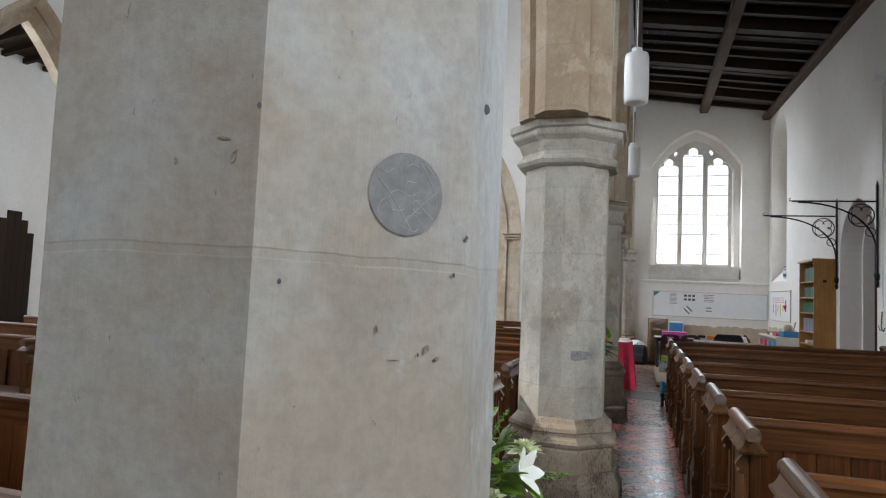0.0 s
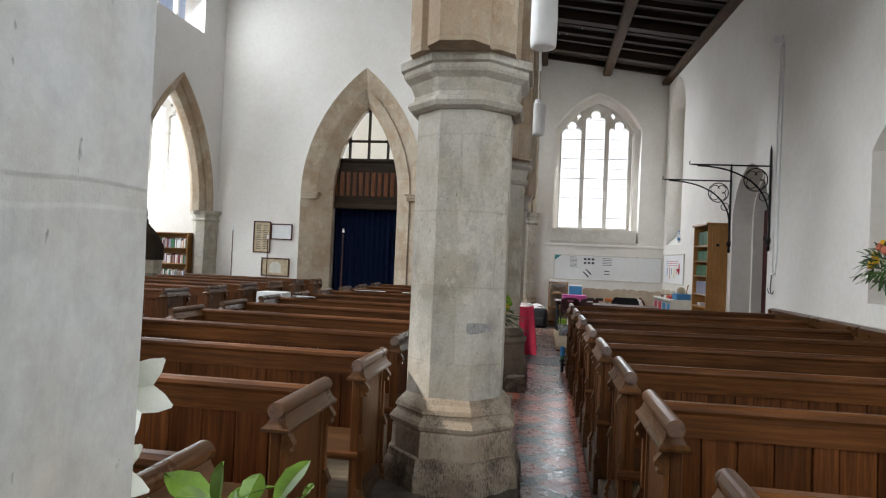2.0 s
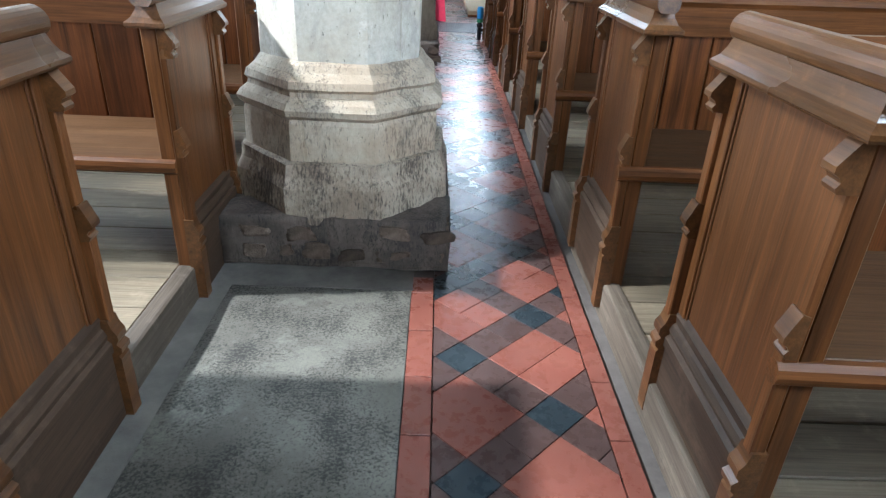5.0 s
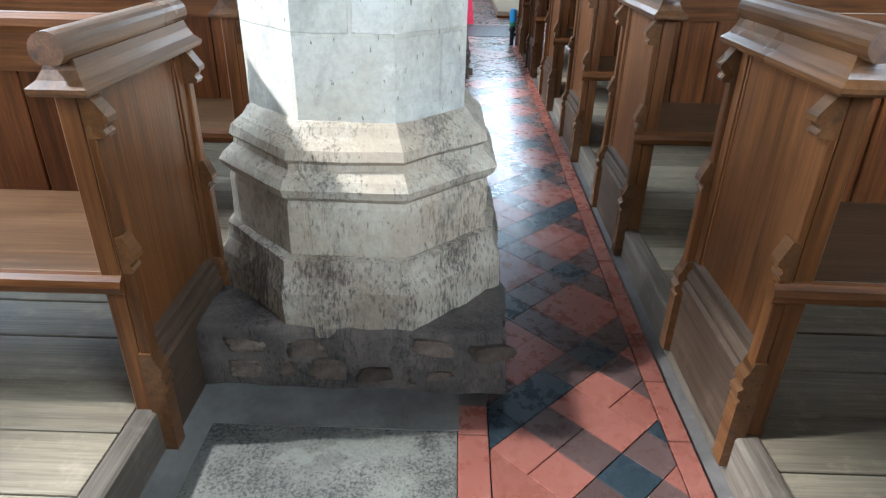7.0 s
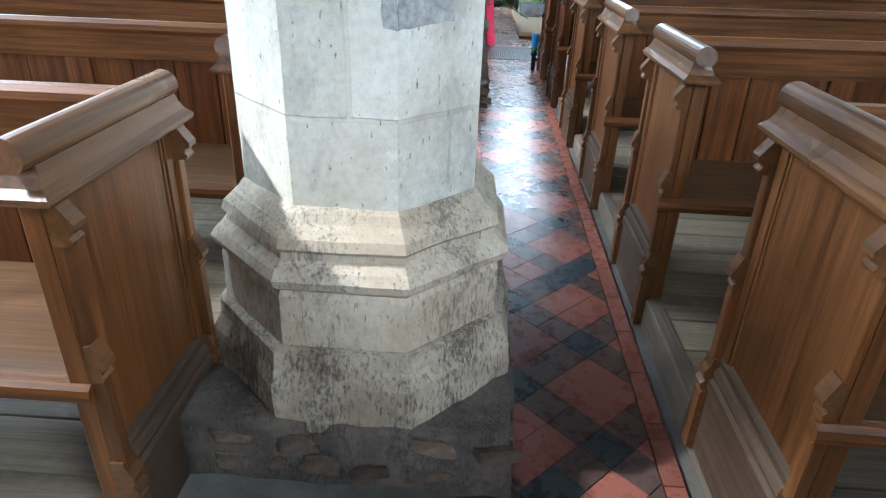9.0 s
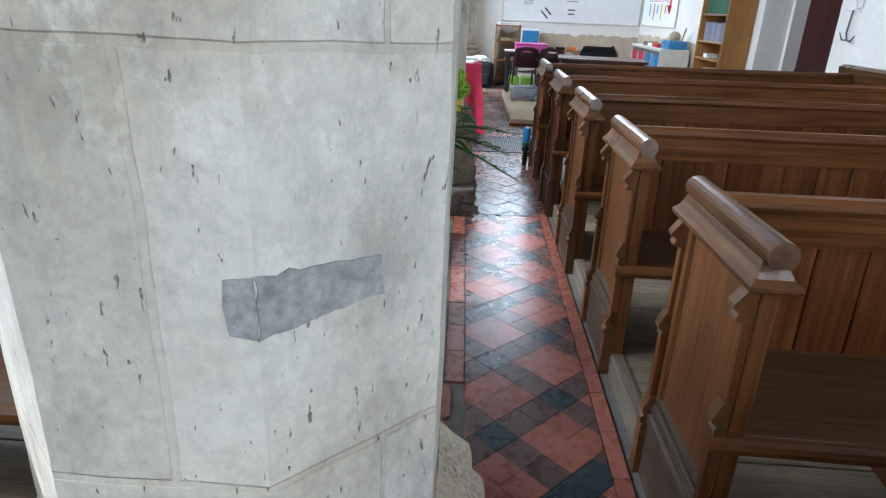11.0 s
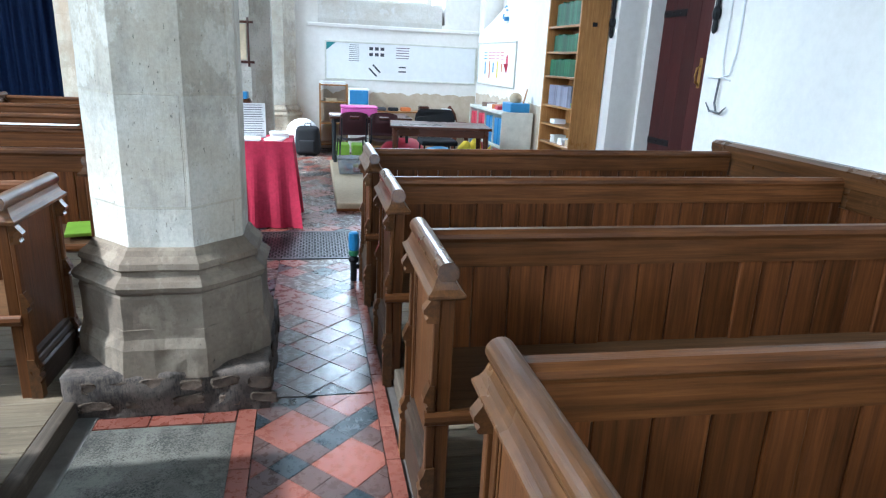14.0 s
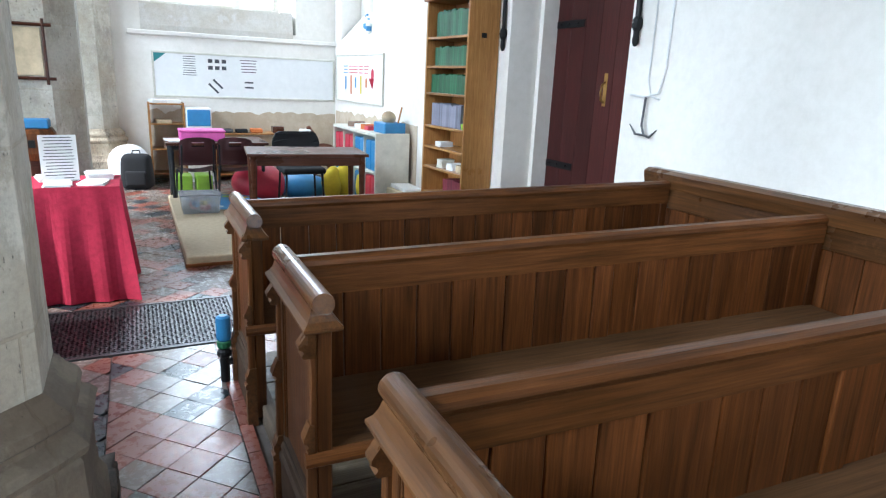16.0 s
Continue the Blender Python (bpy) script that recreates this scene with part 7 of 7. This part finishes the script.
for p, mat in (((-0.10, 0.05, 0.27), SALMON), ((-0.06, -0.03, 0.32), SALMON), ((-0.12, -0.08, 0.24), SALMON), ((-0.14, 0.02, 0.16), GOLD), ((-0.08, 0.16, 0.20), GOLD), ((-0.05, 0.10, 0.30), GOLD), ((-0.13, 0.12, 0.12), GOLD)):
    bm = turned(bmesh.new(), [(0.008, -0.03), (0.024, -0.012), (0.027, 0.01), (0.020, 0.035), (0.008, 0.045)], 8, c=(p[0], p[1]))
    for v in bm.verts:
        v.co.z += p[2]
    part("tulip", bm, mat, t, smooth=True)

# what stands or hangs along the bent end of the aisle wall turns with it
BY_WALL = {"wall_bracket", "door_1", "window_3", "window_sill_south", "bookcase", "book", "pamphlet", "wall_south_bare_plaster", "cube_storage", "fabric_box", "toy_basket", "game_box", "cardboard_box", "bottle"}
for ob in list(scene.objects):
    if ob.parent is None and (ob.name.split(".")[0] in BY_WALL or ob.name == "notice_board.001"):
        ob.matrix_basis = TURN @ ob.matrix_basis

# ---- nave and tower ----
t = thing("tower_screen", pose(0, 0, 0), "dark oak tower gallery front with glazed screen", "screen", kind="structure")
part("gallery_front", boxed(-5.39, -3.53, WEST + 0.50, WEST + 0.58, 2.72, 3.92, 0.01), ROOF_OAK, t)
part("gallery_rail", boxed(-5.39, -3.53, WEST + 0.44, WEST + 0.60, 3.88, 3.97, 0.015), ROOF_OAK, t)
part("gallery_beam", boxed(-5.39, -3.53, WEST + 0.44, WEST + 0.60, 2.66, 2.80, 0.015), ROOF_OAK, t)
for k in range(11):
    x = -5.30 + k * 0.168
    part("panel", boxed(x - 0.055, x + 0.055, WEST + 0.485, WEST + 0.50, 3.0, 3.62, 0.01), OAK_Z, t)
for x in (-4.97, -4.46, -3.95):
    part("mullion", boxed(x - 0.03, x + 0.03, WEST + 0.50, WEST + 0.56, 3.97, 5.25), ROOF_OAK, t)
part("transom", boxed(-5.22, -3.72, WEST + 0.50, WEST + 0.56, 4.40, 4.46), ROOF_OAK, t)
part("arch_rib", tube(bmesh.new(), [(u, WEST + 0.53, v) for u, v in pointed(-4.46, 0.86, 3.95, 5.25, 10)], 0.035, 6), ROOF_OAK, t)
bm = bmesh.new()
N = 90
top = [bm.verts.new((-5.37 + 1.82 * i / N, WEST + 0.62 + 0.035 * math.sin(i * 0.9) + 0.015 * math.sin(i * 2.3), 2.70)) for i in range(N + 1)]
bot = [bm.verts.new((-5.37 + 1.82 * i / N, WEST + 0.62 + 0.05 * math.sin(i * 0.9 + 0.2), 0.02)) for i in range(N + 1)]
for i in range(N):
    bm.faces.new((top[i], top[i + 1], bot[i + 1], bot[i]))
bmesh.ops.solidify(bm, geom=bm.faces[:], thickness=0.01)
t = thing("curtain", pose(0, 0, 0), "floor-length navy blue curtain in the tower arch", "curtain")
part("drape", bm, NAVY, t, smooth=True)
part("curtain_rail", rod(bmesh.new(), (-5.38, WEST + 0.62, 2.70), (-3.54, WEST + 0.62, 2.70), 0.015), IRON, t)
bm = bmesh.new()
for x0, x1, y0, y1 in ((-6.6, -6.2, WEST + 0.7, 20.5), (-2.3, -1.9, WEST + 0.7, 20.5)):
    box(bm, x0, x1, y0, y1, -0.35, 8)
sheet(bm, [[(-6.2, -0.35), (-2.3, -0.35), (-2.3, 8), (-6.2, 8)], opening(-3.77, 0.55, 3.6, 4.8, 5.4)], XZ, 20.0, 20.5)
box(bm, -6.6, -1.9, WEST + 0.7, 20.5, 8, 8.2)
setting("wall_tower", bm, WHITEWASH, "whitewashed walls inside the tower")
tracery_window("window_13", -3.77, 0.55, 3.6, 4.8, 5.4, XZ, 20.2, "two-light tower window", 2, pointed)


def framed(u0, u1, z0, z1, label, mat):
    t = thing("picture_frame", pose(0, WEST, 0), label, "picture", "framed notices")
    part("backing", boxed(u0, u1, -0.02, -0.002, z0, z1), mat, t)
    bm = bmesh.new()
    for a0, a1, b0, b1 in ((u0 - 0.03, u1 + 0.03, z1, z1 + 0.03), (u0 - 0.03, u1 + 0.03, z0 - 0.03, z0), (u0 - 0.03, u0, z0, z1), (u1, u1 + 0.03, z0, z1)):
        box(bm, a0, a1, -0.04, -0.002, b0, b1, 0.006)
    part("frame", bm, MAHOGANY, t)
    return t


p = framed(-7.25, -6.84, 1.45, 2.20, "dark framed list with columns of small writing", PARCH)
bm = bmesh.new()
for i in range(14):
    for s in (-1, 1):
        box(bm, -7.045 + s * 0.09 - 0.06, -7.045 + s * 0.09 + 0.06, -0.022, -0.0205, 1.52 + i * 0.046, 1.535 + i * 0.046)
part("writing", bm, INK_AND_SHADE, p)
framed(-6.78, -6.26, 1.80, 2.15, "framed white certificate on the west wall", PAPER)
p = framed(-7.0, -6.30, 0.86, 1.27, "framed picture leaning low on the west wall", PARCH)
bm = sheet(bmesh.new(), [opening(-6.65, 0.16, 0.92, 1.05, 1.20)], XZ, -0.024, -0.021)
part("arch_print", bm, CREAM, p)
for x, y, h in ((-7.6, 15.6, 1.95), (-4.75, 15.7, 2.0), (-6.2, 14.6, 1.75)):
    t = thing("churchwarden_staff", pose(x, y, 0), "slender staff with a pale tip in a floor socket", "staff", "staves")
    part("pole", rod(bmesh.new(), (0, 0, 0.05), (0, 0, h), 0.014, 0.012, 8), MAHOGANY, t)
    part("tip", turned(bmesh.new(), [(0.02, h), (0.028, h + 0.03), (0.015, h + 0.10)], 8), PAPER, t)
    part("socket", turned(bmesh.new(), [(0.10, 0), (0.10, 0.02), (0.03, 0.06)], 12), IRON, t)
t = thing("font", pose(-9.06, 14.2, 0), "stone font under a tall dark spired cover", "font")
part("bowl", turned(bmesh.new(), [(0.34, 0), (0.30, 0.08), (0.20, 0.2), (0.20, 0.7), (0.36, 0.85), (0.38, 1.15)], 8), STONE, t)
part("cover", turned(bmesh.new(), [(0.40, 1.15), (0.40, 1.45), (0.36, 1.55), (0.26, 1.75), (0.12, 1.92), (0.06, 2.0), (0.07, 2.05), (0.03, 2.12), (0.045, 2.2), (0.01, 2.42)], 8), ROOF_OAK, t, "dark oak spired cover")
t = thing("bookcase", pose(-9.43, 15.85, 0), "pine bookcase of paperbacks in the far aisle", "bookcase")
for sx in (-0.55, 0.55):
    part("side_panel", boxed(sx - 0.02, sx + 0.02, -0.17, 0.17, 0, 1.85, 0.004), PINE_Z, t)
part("back_panel", boxed(-0.53, 0.53, 0.15, 0.17, 0, 1.85), PINE_Z, t)
for z in (0.3, 0.65, 1.05, 1.45, 1.84):
    part("shelf", boxed(-0.53, 0.53, -0.17, 0.15, z - 0.025, z, 0.003), PINE_Z, t)
for z in (0.65, 1.05, 1.45):
    x = -9.93
    while x < -8.95:
        w = random.uniform(0.02, 0.05)
        ob = mesh_ob("paperback", boxed(0, w - 0.002, 0, 0.16, 0, random.uniform(0.19, 0.26), 0.002), random.choice((MIXED_B, GREEN_B, MAROON_B, GREY_B, PAPER)), m=pose(x, 15.74, z))
        tagged(ob, "paperback book on the far bookcase", "book", "far bookcase books")
        x += w
d = thing("door_2", Matrix(), "dark arched plank door in the far aisle wall", "door", kind="structure")
for k in range(6):
    y0 = 9.6 + k * 0.155
    zt = 2.15 + 0.65 * (1 - abs((y0 + 0.0775 - 10.065) / 0.47) ** 1.6)
    part("plank", boxed(FAR_X + 0.005, FAR_X + 0.05, y0, y0 + 0.153, 0, zt, 0.004), ROOF_OAK, d)
for x, y, w, r in ((-2.55, 10.48, 0.5, 3), (-1.75, 10.48, 0.55, -2), (-3.2 + 0.35, 8.46, 0.3, 8)):
    tagged(mesh_ob("paper_sheet", boxed(-w / 2, w / 2, -0.03, 0.03, 0, 0.006), PAPER, m=pose(x, y - 0.03, 0.908, 0, 0, 0)), "white paper lying along a pew top", "paper", "papers on pews")
t = thing("covered_side_table", pose(-3.80, 9.66, 0), "small table under a white cloth in the nave aisle", "table")
bm = boxed(-0.20, 0.20, -0.16, 0.16, 0.34, 0.87, 0.02, 2)
for v in bm.verts:
    drop = (0.87 - v.co.z) / 0.53
    v.co.x *= 1 + 0.14 * drop
    v.co.y *= 1 + 0.14 * drop
    v.co += Vector((0.03, 0.03, 0.0)) * drop * noise.noise(v.co * 8)
part("cloth", bm, PAPER, t, "white cloth with soft corners")
for sx in (-1, 1):
    for sy in (-1, 1):
        part("leg", boxed(sx * 0.17 - 0.02, sx * 0.17 + 0.02, sy * 0.13 - 0.02, sy * 0.13 + 0.02, 0, 0.36, 0.003), MAHOGANY, t)
tagged(mesh_ob("green_folder", boxed(-0.10, 0.10, -0.14, 0.14, 0, 0.02, 0.003), GREEN_P, m=pose(-1.10, 9.25, 0.4525, 0, 0, 15)), "lime green paper folder lying on a pew seat", "folder")
